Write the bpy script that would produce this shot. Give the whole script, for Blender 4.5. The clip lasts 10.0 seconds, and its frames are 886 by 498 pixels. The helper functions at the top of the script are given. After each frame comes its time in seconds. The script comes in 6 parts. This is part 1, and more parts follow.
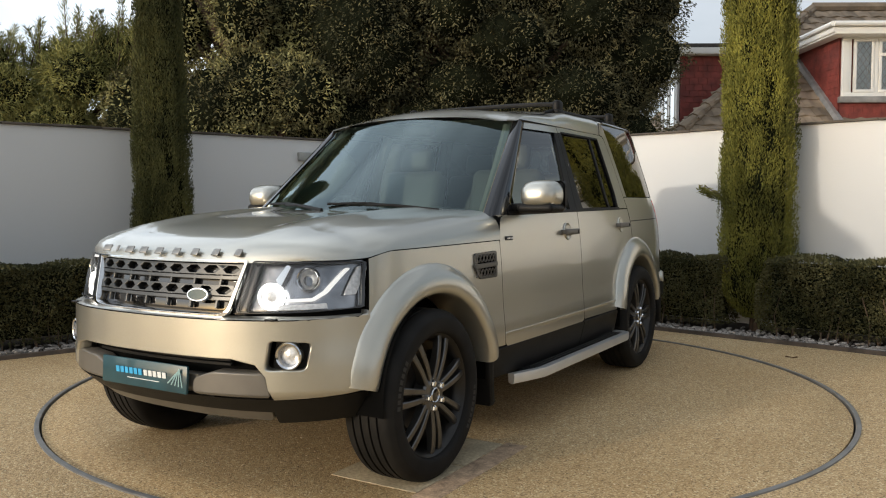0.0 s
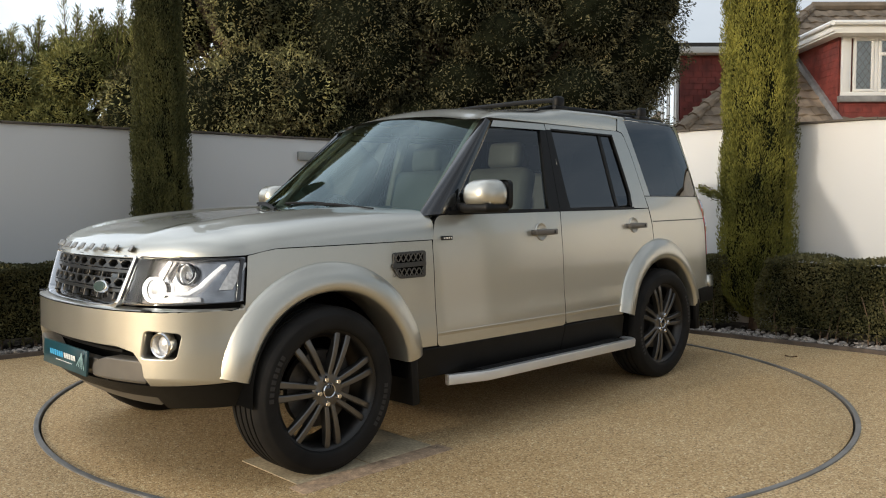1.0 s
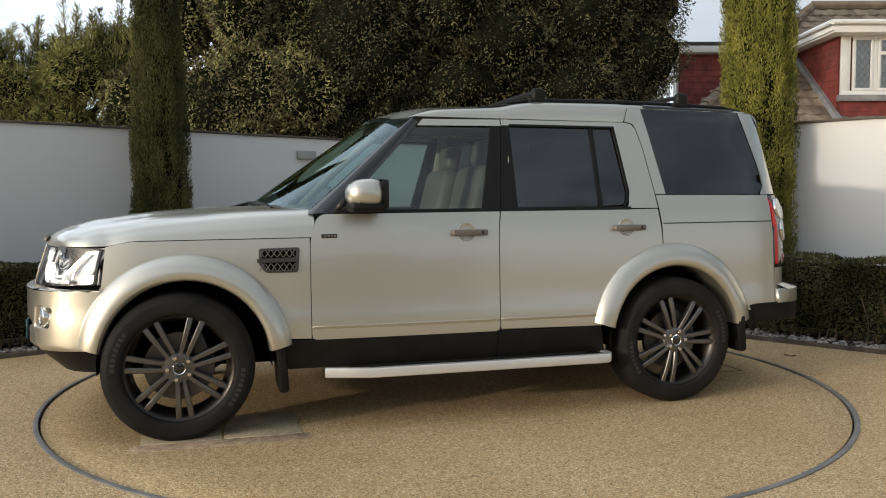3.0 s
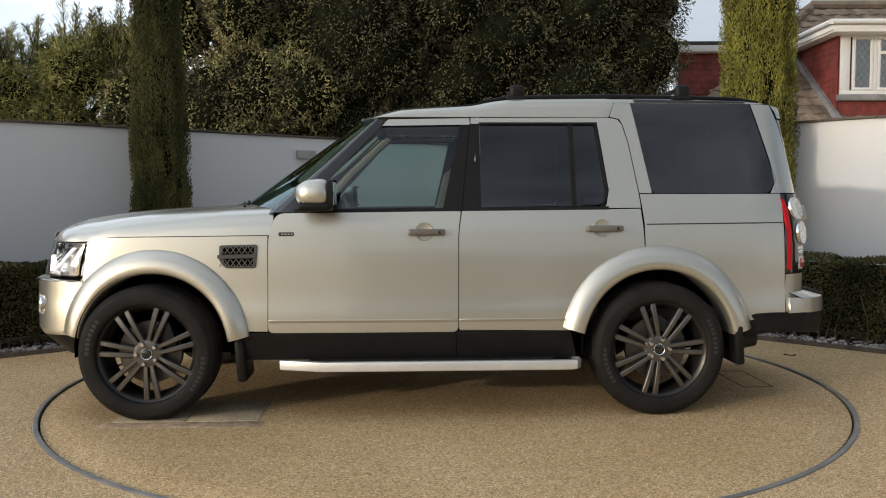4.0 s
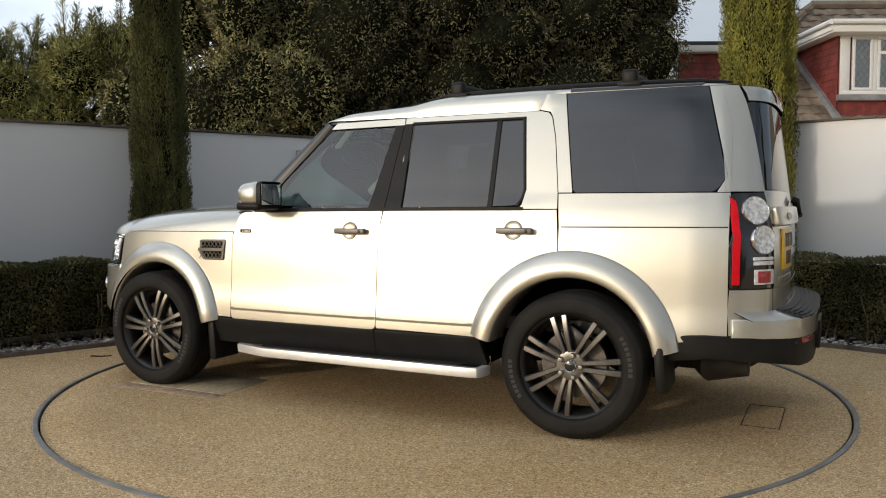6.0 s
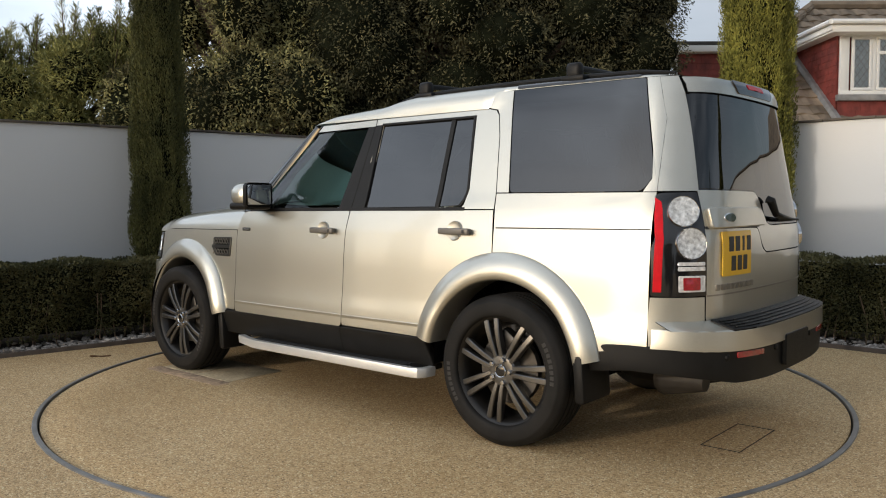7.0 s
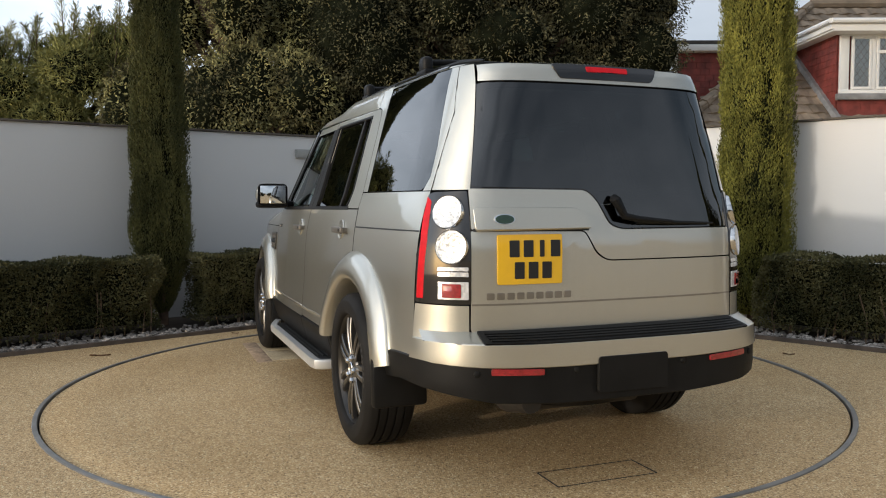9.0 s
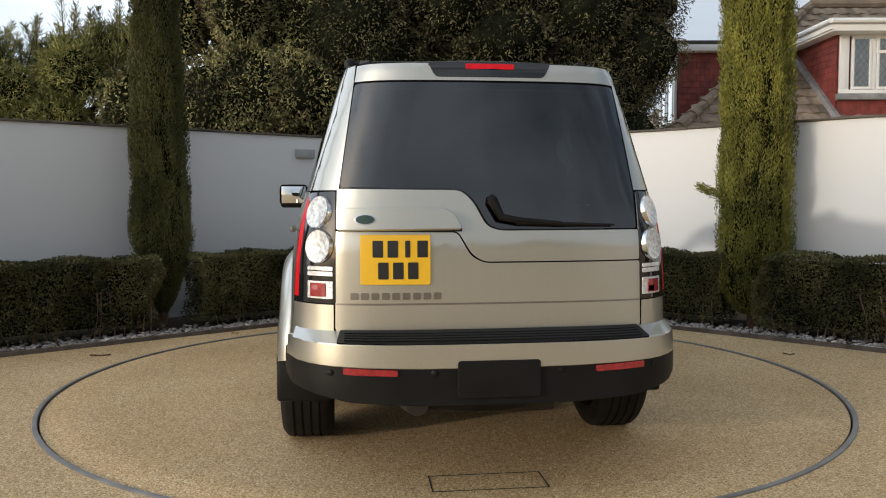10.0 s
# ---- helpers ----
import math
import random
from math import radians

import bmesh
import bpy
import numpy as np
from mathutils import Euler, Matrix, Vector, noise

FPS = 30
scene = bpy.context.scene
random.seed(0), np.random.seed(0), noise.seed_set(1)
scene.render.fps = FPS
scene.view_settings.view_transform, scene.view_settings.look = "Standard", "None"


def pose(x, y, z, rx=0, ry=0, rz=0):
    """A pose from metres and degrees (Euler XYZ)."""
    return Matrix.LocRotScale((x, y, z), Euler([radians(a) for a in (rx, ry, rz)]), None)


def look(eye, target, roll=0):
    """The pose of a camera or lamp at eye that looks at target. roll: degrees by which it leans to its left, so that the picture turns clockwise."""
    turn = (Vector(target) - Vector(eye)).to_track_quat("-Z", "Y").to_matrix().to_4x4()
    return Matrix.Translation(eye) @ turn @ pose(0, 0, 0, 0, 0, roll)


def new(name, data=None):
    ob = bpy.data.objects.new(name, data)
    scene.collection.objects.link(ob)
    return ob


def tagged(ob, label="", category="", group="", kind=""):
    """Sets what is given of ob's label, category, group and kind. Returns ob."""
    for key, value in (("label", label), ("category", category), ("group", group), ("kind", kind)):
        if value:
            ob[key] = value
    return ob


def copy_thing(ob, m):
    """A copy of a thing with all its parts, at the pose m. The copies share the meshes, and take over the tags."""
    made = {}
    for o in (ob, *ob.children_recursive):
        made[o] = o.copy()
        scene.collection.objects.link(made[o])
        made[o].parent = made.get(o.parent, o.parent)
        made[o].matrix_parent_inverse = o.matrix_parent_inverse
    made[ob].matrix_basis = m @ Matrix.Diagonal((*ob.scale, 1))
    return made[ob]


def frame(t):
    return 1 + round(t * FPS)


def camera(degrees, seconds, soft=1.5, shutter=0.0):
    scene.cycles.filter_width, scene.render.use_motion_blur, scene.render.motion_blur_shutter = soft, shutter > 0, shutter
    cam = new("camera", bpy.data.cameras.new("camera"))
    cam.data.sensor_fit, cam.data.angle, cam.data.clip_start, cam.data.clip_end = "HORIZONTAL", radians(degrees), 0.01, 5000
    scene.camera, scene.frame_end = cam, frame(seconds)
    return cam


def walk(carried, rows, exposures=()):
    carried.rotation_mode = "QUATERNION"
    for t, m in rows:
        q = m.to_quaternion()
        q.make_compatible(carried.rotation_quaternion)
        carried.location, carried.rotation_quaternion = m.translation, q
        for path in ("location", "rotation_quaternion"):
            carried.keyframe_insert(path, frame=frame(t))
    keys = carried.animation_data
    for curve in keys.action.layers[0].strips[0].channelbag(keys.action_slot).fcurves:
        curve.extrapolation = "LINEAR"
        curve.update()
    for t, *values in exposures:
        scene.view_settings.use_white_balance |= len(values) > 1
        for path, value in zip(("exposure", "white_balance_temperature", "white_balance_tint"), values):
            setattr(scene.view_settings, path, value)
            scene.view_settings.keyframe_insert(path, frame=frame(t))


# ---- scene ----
# ---- camera ----
EYE = Vector((0.0, -5.516, 1.226))


def aim(yaw, pitch):
    a, b = radians(yaw), radians(pitch)
    way = Vector((math.sin(a) * math.cos(b), math.cos(a) * math.cos(b), math.sin(b)))
    return look(EYE, EYE + way * 10, -0.14)


cam = camera(57.11, 10.0, soft=1.1)
walk(cam, [(0.0, aim(-0.239, -3.242)), (1.0, aim(-0.212, -3.290)), (2.5, aim(-0.188, -3.325)), (4.0, aim(-0.152, -3.385)),
           (5.5, aim(-0.152, -3.385)), (7.0, aim(-0.104, -3.385)), (8.0, aim(-0.092, -3.397)), (9.0, aim(-0.092, -3.449)),
           (10.0, aim(-0.092, -3.449))],
     exposures=[(0.0, 0.20, 6520, 10), (2.5, 0.20, 6500, 10), (4.2, 0.05, 6350, 11), (5.5, -0.08, 6400, 11), (7.5, -0.02, 6300, 11), (9.3, 0.10, 6300, 11), (10.0, 0.10, 6300, 11)])

# ---- light: low winter sun through thin cloud ----
SUN_AZ, SUN_EL = 38.0, 11.5          # the light travels towards this bearing from +x, and falls by this angle
world = bpy.data.worlds.new("sky")
scene.world = world
world.use_nodes = True
wn, wl = world.node_tree.nodes, world.node_tree.links
sky = wn.new("ShaderNodeTexSky")
sky.sky_type, sky.sun_disc = "NISHITA", False
sky.sun_elevation, sky.sun_rotation = radians(SUN_EL), radians(270 - SUN_AZ)
sky.air_density, sky.dust_density, sky.ozone_density = 1.0, 2.0, 1.0
tc = wn.new("ShaderNodeTexCoord")
cmap = wn.new("ShaderNodeMapping")
cmap.inputs["Scale"].default_value = (1.0, 1.0, 2.4)
cloud = wn.new("ShaderNodeTexNoise")
cloud.inputs["Scale"].default_value, cloud.inputs["Detail"].default_value = 1.7, 6
cramp = wn.new("ShaderNodeValToRGB")
cramp.color_ramp.elements[0].position, cramp.color_ramp.elements[1].position = 0.32, 0.66
cramp.color_ramp.elements[0].color = (0.15, 0.15, 0.15, 1)
cmix = wn.new("ShaderNodeMixRGB")
cmix.inputs[2].default_value = (7.7, 8.4, 9.2, 1)
wl.new(tc.outputs["Generated"], cmap.inputs[0])
wl.new(cmap.outputs[0], cloud.inputs["Vector"])
wl.new(cloud.outputs["Fac"], cramp.inputs[0])
wl.new(cramp.outputs[0], cmix.inputs[0])
wl.new(sky.outputs[0], cmix.inputs[1])
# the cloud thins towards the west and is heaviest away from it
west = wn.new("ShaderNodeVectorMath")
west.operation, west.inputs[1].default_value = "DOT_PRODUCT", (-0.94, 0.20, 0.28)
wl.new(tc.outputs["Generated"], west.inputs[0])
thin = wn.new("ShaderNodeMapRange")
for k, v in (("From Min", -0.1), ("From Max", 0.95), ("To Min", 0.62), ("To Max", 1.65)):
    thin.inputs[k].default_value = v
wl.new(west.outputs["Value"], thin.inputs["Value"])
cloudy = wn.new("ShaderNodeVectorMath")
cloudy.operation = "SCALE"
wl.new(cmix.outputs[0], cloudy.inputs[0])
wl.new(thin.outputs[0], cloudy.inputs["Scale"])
toward = wn.new("ShaderNodeVectorMath")
toward.operation = "DOT_PRODUCT"
toward.inputs[1].default_value = (-math.cos(radians(SUN_AZ)) * math.cos(radians(SUN_EL)), -math.sin(radians(SUN_AZ)) * math.cos(radians(SUN_EL)), math.sin(radians(SUN_EL)))
wl.new(tc.outputs["Generated"], toward.inputs[0])
clip = wn.new("ShaderNodeMath")
clip.operation, clip.inputs[1].default_value = "MAXIMUM", 0.0
wl.new(toward.outputs["Value"], clip.inputs[0])
power = wn.new("ShaderNodeMath")
power.operation, power.inputs[1].default_value = "POWER", 9.0
wl.new(clip.outputs[0], power.inputs[0])
haze = wn.new("ShaderNodeMixRGB")
haze.blend_type = "ADD"
haze.inputs[2].default_value = (5.5, 5.1, 4.4, 1)
wl.new(power.outputs[0], haze.inputs[0])
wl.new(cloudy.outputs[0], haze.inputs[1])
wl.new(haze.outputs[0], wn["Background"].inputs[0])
wn["Background"].inputs[1].default_value = 0.12
sun_data = bpy.data.lights.new("sun", "SUN")
sun_data.energy, sun_data.angle, sun_data.color = 1.2, radians(1.6), (1.0, 0.90, 0.76)
sun = new("sun", sun_data)
sun_way = Vector((math.cos(radians(SUN_AZ)) * math.cos(radians(SUN_EL)), math.sin(radians(SUN_AZ)) * math.cos(radians(SUN_EL)), -math.sin(radians(SUN_EL))))
sun.matrix_world = look((-8, -8, 6), Vector((-8, -8, 6)) + sun_way)


# ---- materials ----
def mat(name, color, rough=0.5, metal=0.0, noise_scale=0.0, vary=0.15, bump=0.0, bump_scale=200.0, coat=0.0, emit=None, fine=0.0, rand=0.0, color2=None, spec=0.5):
    m = bpy.data.materials.new(name)
    m.use_nodes = True
    n, l = m.node_tree.nodes, m.node_tree.links
    b = n["Principled BSDF"]
    b.inputs["Base Color"].default_value = (*color, 1)
    b.inputs["Roughness"].default_value = rough
    b.inputs["Metallic"].default_value = metal
    b.inputs["Coat Weight"].default_value = coat
    b.inputs["Coat Roughness"].default_value = 0.03
    b.inputs["Specular IOR Level"].default_value = spec
    if emit:
        b.inputs["Emission Color"].default_value = (*emit[:3], 1)
        b.inputs["Emission Strength"].default_value = emit[3]
    co = n.new("ShaderNodeTexCoord")
    if noise_scale:
        t = n.new("ShaderNodeTexNoise")
        t.inputs["Scale"].default_value, t.inputs["Detail"].default_value = noise_scale, 6
        l.new(co.outputs["Object"], t.inputs["Vector"])
        r = n.new("ShaderNodeValToRGB")
        r.color_ramp.elements[0].position, r.color_ramp.elements[1].position = 0.3, 0.7
        c2 = color2 or tuple(min(1, c * (1 + vary)) for c in color)
        c1 = tuple(c * (1 - vary) for c in color)
        r.color_ramp.elements[0].color, r.color_ramp.elements[1].color = (*c1, 1), (*c2, 1)
        l.new(t.outputs["Fac"], r.inputs[0])
        last = r.outputs[0]
        if fine:
            t2 = n.new("ShaderNodeTexNoise")
            t2.inputs["Scale"].default_value, t2.inputs["Detail"].default_value = fine, 3
            l.new(co.outputs["Object"], t2.inputs["Vector"])
            mx = n.new("ShaderNodeMixRGB")
            mx.blend_type, mx.inputs[0].default_value = "OVERLAY", 0.6
            l.new(last, mx.inputs[1])
            l.new(t2.outputs["Fac"], mx.inputs[2])
            last = mx.outputs[0]
        if rand:
            geo = n.new("ShaderNodeNewGeometry")
            hs = n.new("ShaderNodeHueSaturation")
            mp = n.new("ShaderNodeMapRange")
            mp.inputs["To Min"].default_value, mp.inputs["To Max"].default_value = 1 - rand, 1 + rand
            l.new(geo.outputs["Random Per Island"], mp.inputs["Value"])
            l.new(mp.outputs[0], hs.inputs["Value"])
            l.new(last, hs.inputs["Color"])
            last = hs.outputs[0]
        l.new(last, b.inputs["Base Color"])
    if bump:
        t3 = n.new("ShaderNodeTexNoise")
        t3.inputs["Scale"].default_value, t3.inputs["Detail"].default_value = bump_scale, 4
        l.new(co.outputs["Object"], t3.inputs["Vector"])
        bp = n.new("ShaderNodeBump")
        bp.inputs["Strength"].default_value, bp.inputs["Distance"].default_value = bump, 0.004
        l.new(t3.outputs["Fac"], bp.inputs["Height"])
        l.new(bp.outputs[0], b.inputs["Normal"])
    return m


def gravel_mat(name, stain):
    """Resin-bound gravel: small tan, brown and pale stones, with damp stains."""
    m = bpy.data.materials.new(name)
    m.use_nodes = True
    n, l = m.node_tree.nodes, m.node_tree.links
    b = n["Principled BSDF"]
    co = n.new("ShaderNodeTexCoord")
    v = n.new("ShaderNodeTexVoronoi")
    v.inputs["Scale"].default_value = 140
    l.new(co.outputs["Object"], v.inputs["Vector"])
    sep = n.new("ShaderNodeSeparateColor")
    l.new(v.outputs["Color"], sep.inputs[0])
    r = n.new("ShaderNodeValToRGB")
    e = r.color_ramp.elements
    e[0].position, e[0].color = 0.0, (0.215, 0.146, 0.070, 1)
    e[1].position, e[1].color = 1.0, (0.78, 0.69, 0.44, 1)
    for pos, c in ((0.2, (0.415, 0.276, 0.131, 1)), (0.55, (0.545, 0.377, 0.188, 1)), (0.88, (0.645, 0.472, 0.265, 1))):
        x = r.color_ramp.elements.new(pos)
        x.color = c
    l.new(sep.outputs[0], r.inputs[0])
    big = n.new("ShaderNodeTexNoise")
    big.inputs["Scale"].default_value, big.inputs["Detail"].default_value = 0.9, 5
    l.new(co.outputs["Object"], big.inputs["Vector"])
    br = n.new("ShaderNodeValToRGB")
    br.color_ramp.elements[0].position, br.color_ramp.elements[1].position = 0.35, 0.65
    br.color_ramp.elements[0].color, br.color_ramp.elements[1].color = (*stain, 1), (1.0, 1.0, 1.0, 1)
    l.new(big.outputs["Fac"], br.inputs[0])
    mx = n.new("ShaderNodeMixRGB")
    mx.blend_type, mx.inputs[0].default_value = "MULTIPLY", 1.0
    l.new(r.outputs[0], mx.inputs[1])
    l.new(br.outputs[0], mx.inputs[2])
    l.new(mx.outputs[0], b.inputs["Base Color"])
    b.inputs["Roughness"].default_value = 0.75
    bp = n.new("ShaderNodeBump")
    bp.inputs["Strength"].default_value, bp.inputs["Distance"].default_value, bp.invert = 0.6, 0.003, True
    l.new(v.outputs["Distance"], bp.inputs["Height"])
    l.new(bp.outputs[0], b.inputs["Normal"])
    return m


def glass_mat(name, tint, gloss=(1, 1, 1), ior=1.75):
    m = bpy.data.materials.new(name)
    m.use_nodes = True
    n, l = m.node_tree.nodes, m.node_tree.links
    n.remove(n["Principled BSDF"])
    tr, gl, mx, fr = (n.new("ShaderNode" + k) for k in ("BsdfTransparent", "BsdfGlossy", "MixShader", "Fresnel"))
    tr.inputs[0].default_value = (*tint, 1)
    gl.inputs[0].default_value, gl.inputs["Roughness"].default_value = (*gloss, 1), 0.01
    fr.inputs[0].default_value = ior
    l.new(fr.outputs[0], mx.inputs[0])
    l.new(tr.outputs[0], mx.inputs[1])
    l.new(gl.outputs[0], mx.inputs[2])
    l.new(mx.outputs[0], n["Material Output"].inputs[0])
    return m


M_GROUND = gravel_mat("resin_gravel", (0.86, 0.83, 0.78))
M_DISC = gravel_mat("resin_gravel_disc", (0.84, 0.80, 0.72))
M_RENDER = mat("white_render", (0.66, 0.66, 0.652), 0.85, noise_scale=0.5, vary=0.02, bump=0.2, bump_scale=60)
M_COPING = mat("coping", (0.10, 0.085, 0.07), 0.9, noise_scale=4, vary=0.4, bump=0.5, bump_scale=60)
M_STEEL = mat("galvanised_steel", (0.21, 0.205, 0.195), 0.5, 0.4, noise_scale=6, vary=0.25)
M_EDGING = mat("timber_edging", (0.085, 0.065, 0.05), 0.85, noise_scale=8, vary=0.4, bump=0.5, bump_scale=40)
M_SOIL = mat("soil", (0.045, 0.032, 0.022), 0.95, noise_scale=7, vary=0.4, bump=1.0, bump_scale=40)
M_PEBBLE = mat("pebbles", (0.30, 0.27, 0.24), 0.8, noise_scale=3, vary=0.3, rand=0.55)
M_SLAB = mat("concrete_slab", (0.38, 0.31, 0.20), 0.85, noise_scale=5, vary=0.25, bump=0.4, bump_scale=80, fine=60)
M_GAP = mat("dark_joint", (0.012, 0.011, 0.010), 0.9)

# ---- small building tools ----
BLANK = {}


def smooth(me, angle=35):
    for f in me.polygons:
        f.use_smooth = True
    me.set_sharp_from_angle(angle=radians(angle))


def part(name, bm, material, parent=None, label="", angle=35):
    """Links a bmesh as one mesh object, under a thing or a part if one is given."""
    me = bpy.data.meshes.new(name)
    bm.to_mesh(me)
    bm.free()
    smooth(me, angle)
    me.materials.append(material)
    ob = new(name, me)
    if parent:
        ob.parent = parent
    if label:
        ob["label"] = label
    return ob


def raw(name, verts, faces, material, parent=None, flat=False):
    me = bpy.data.meshes.new(name)
    me.from_pydata(verts, [], faces)
    me.update()
    if not flat:
        smooth(me)
    me.materials.append(material)
    ob = new(name, me)
    if parent:
        ob.parent = parent
    return ob


def box(bm, c, s, bevel=0.0, m=None, seg=2):
    """A bevelled box of centre c and size s, added to bm; m turns it first."""
    r = bmesh.ops.create_cube(bm, size=1)
    vs = r["verts"]
    bmesh.ops.scale(bm, vec=s, verts=vs)
    if bevel:
        es = list({e for v in vs for e in v.link_edges})
        q = bmesh.ops.bevel(bm, geom=es, offset=bevel, segments=seg, affect="EDGES", profile=0.5)
        vs = list({v for f in q["faces"] for v in f.verts} | {v for v in vs if v.is_valid})
    bmesh.ops.transform(bm, matrix=Matrix.Translation(c) @ (m or Matrix()), verts=vs)
    return vs


def tube(bm, pts, r, n=8, cap=True):
    """A round bar through the points."""
    rings = []
    for i, q in enumerate(pts):
        q = Vector(q)
        a, b = Vector(pts[max(i - 1, 0)]), Vector(pts[min(i + 1, len(pts) - 1)])
        t = (b - a).normalized()
        u = t.cross(Vector((0, 0, 1)) if abs(t.z) < 0.9 else Vector((1, 0, 0))).normalized()
        w = t.cross(u)
        rr = r[i] if isinstance(r, (list, tuple)) else r
        rings.append([bm.verts.new(q + (u * math.cos(k * 2 * math.pi / n) + w * math.sin(k * 2 * math.pi / n)) * rr) for k in range(n)])
    for A, B in zip(rings, rings[1:]):
        for k in range(n):
            bm.faces.new((A[k], A[(k + 1) % n], B[(k + 1) % n], B[k]))
    if cap:
        bm.faces.new(rings[0][::-1])
        bm.faces.new(rings[-1])


def spin(bm, prof, n, axis="y", m=None):
    """Turns the profile (radius, along) round the y axis."""
    rings = []
    for k in range(n):
        a = 2 * math.pi * k / n
        rings.append([bm.verts.new((m or Matrix()) @ Vector((r * math.cos(a), y, r * math.sin(a)))) for r, y in prof])
    for k in range(n):
        A, B = rings[k], rings[(k + 1) % n]
        for i in range(len(prof) - 1):
            bm.faces.new((A[i], A[i + 1], B[i + 1], B[i]))


# ---- ground and turntable ----
R_DISC, R_RING = 2.490, 2.528


def annulus(radii, n=144, z=0.0):
    vs, fs = [], []
    for r in radii:
        for k in range(n):
            a = 2 * math.pi * k / n
            vs.append((r * math.cos(a), r * math.sin(a), z))
    for j in range(len(radii) - 1):
        for k in range(n):
            k2 = (k + 1) % n
            fs.append((j * n + k, (j + 1) * n + k, (j + 1) * n + k2, j * n + k2))
    return vs, fs


vs, fs = annulus([R_RING + 0.001, 2.7, 3.2, 4.5, 8, 20, 80, 600])
tagged(raw("ground", vs, fs, M_GROUND), "tan resin-bound gravel forecourt with a worn surface", "ground", kind="structure")

bm = bmesh.new()
spin(bm, [(R_RING, -0.10), (R_RING, 0.006), (R_RING - 0.008, 0.008), (R_RING - 0.024, 0.008), (R_RING - 0.027, 0.004), (R_RING - 0.027, -0.10)], 160, m=pose(0, 0, 0, 90))
tagged(part("turntable_ring", bm, M_STEEL), "galvanised steel ring set flush in the gravel round the turntable", "ring", kind="structure")
vs, fs = annulus([2.3, R_RING], z=-0.09)
tagged(raw("turntable_pit", vs, fs, M_GAP), "dark gap below the turntable's edge", "pit", kind="structure")
turntable = new("turntable")
tagged(turntable, "round rotating turntable paved in tan resin-bound gravel", "turntable")
vs, fs = annulus([0.001, 0.6, 1.2, 1.8, 2.2, R_DISC - 0.006, R_DISC, R_DISC], n=160)
vs = [(x, y, (-0.003 if i // 160 == 6 else -0.08 if i // 160 == 7 else 0.0)) for i, (x, y, z) in enumerate(vs)]
raw("deck", vs, fs, M_DISC, turntable)


def slab(cx, cy, sx, sy, turn, name, material, proud=0.004):
    bm = bmesh.new()
    box(bm, (0, 0, 0), (sx, sy, 0.03), 0.004)
    ob = part(name, bm, material, turntable)
    ob.matrix_local = pose(cx, cy, proud - 0.015, rz=turn)
    return ob


slab(1.29, 0.76, 0.40, 0.46, 0, "paving_slab", M_SLAB)
slab(1.70, 0.76, 0.40, 0.46, 0, "paving_slab", M_SLAB)
slab(1.50, 1.05, 0.90, 0.12, 0, "worn_patch", mat("worn_patch", (0.40, 0.28, 0.18), 0.9, noise_scale=20, vary=0.35, bump=0.8, bump_scale=150, fine=90), 0.002)

# inspection hatch let into the deck: four thin dark joints
for hx, hy, lx, ly in ((-2.042, 0.31, 0.20, 0.006), (-2.042, -0.19, 0.20, 0.006), (-1.945, 0.06, 0.004, 0.50), (-2.14, 0.06, 0.004, 0.50)):
    bm = bmesh.new()
    box(bm, (0, 0, 0), (lx, ly, 0.004), 0.0005, seg=1)
    ob = part("hatch_joint", bm, M_GAP, turntable)
    ob.matrix_local = pose(hx, hy, 0.0005)

# ---- garden walls: two straight walls that meet in a corner behind the car ----
L_DIR, L_OUT, L_WALL, L_KERB = Vector((0.766, 0.643, 0)), Vector((-0.643, 0.766, 0)), 4.05, 2.853
R_DIR, R_OUT, R_WALL, R_KERB = Vector((0.7396, -0.673, 0)), Vector((0.673, 0.7396, 0)), 3.95, 3.02
WALL_H = 1.955


def cross(d1, o1, d2, o2):
    det = o1.x * o2.y - o1.y * o2.x
    return Vector(((d1 * o2.y - d2 * o1.y) / det, (o1.x * d2 - o2.x * d1) / det, 0))


CORNER_W = cross(L_WALL, L_OUT, R_WALL, R_OUT)
CORNER_K = cross(L_KERB, L_OUT, R_KERB, R_OUT)


def on_left(a, d, z=0.0):
    """A point by the left wall: a metres from the corner along it, d metres out from the kerb line."""
    q = CORNER_K - L_DIR * a + L_OUT * d
    return Vector((q.x, q.y, z))


def on_right(a, d, z=0.0):
    q = CORNER_K + R_DIR * a + R_OUT * d
    return Vector((q.x, q.y, z))


def rail(bm, a, b, wide, z0, z1, out, bevel=0.004):
    """A straight bar from a to b on the ground plan, of a width towards out."""
    d = (b - a).normalized()
    n = (b - a).length
    m = Matrix((( d.x, out.x, 0, 0), (d.y, out.y, 0, 0), (0, 0, 1, 0), (0, 0, 0, 1)))
    box(bm, (a + b) / 2 + out * wide / 2 + Vector((0, 0, (z0 + z1) / 2)), (n, wide, z1 - z0), bevel, m)


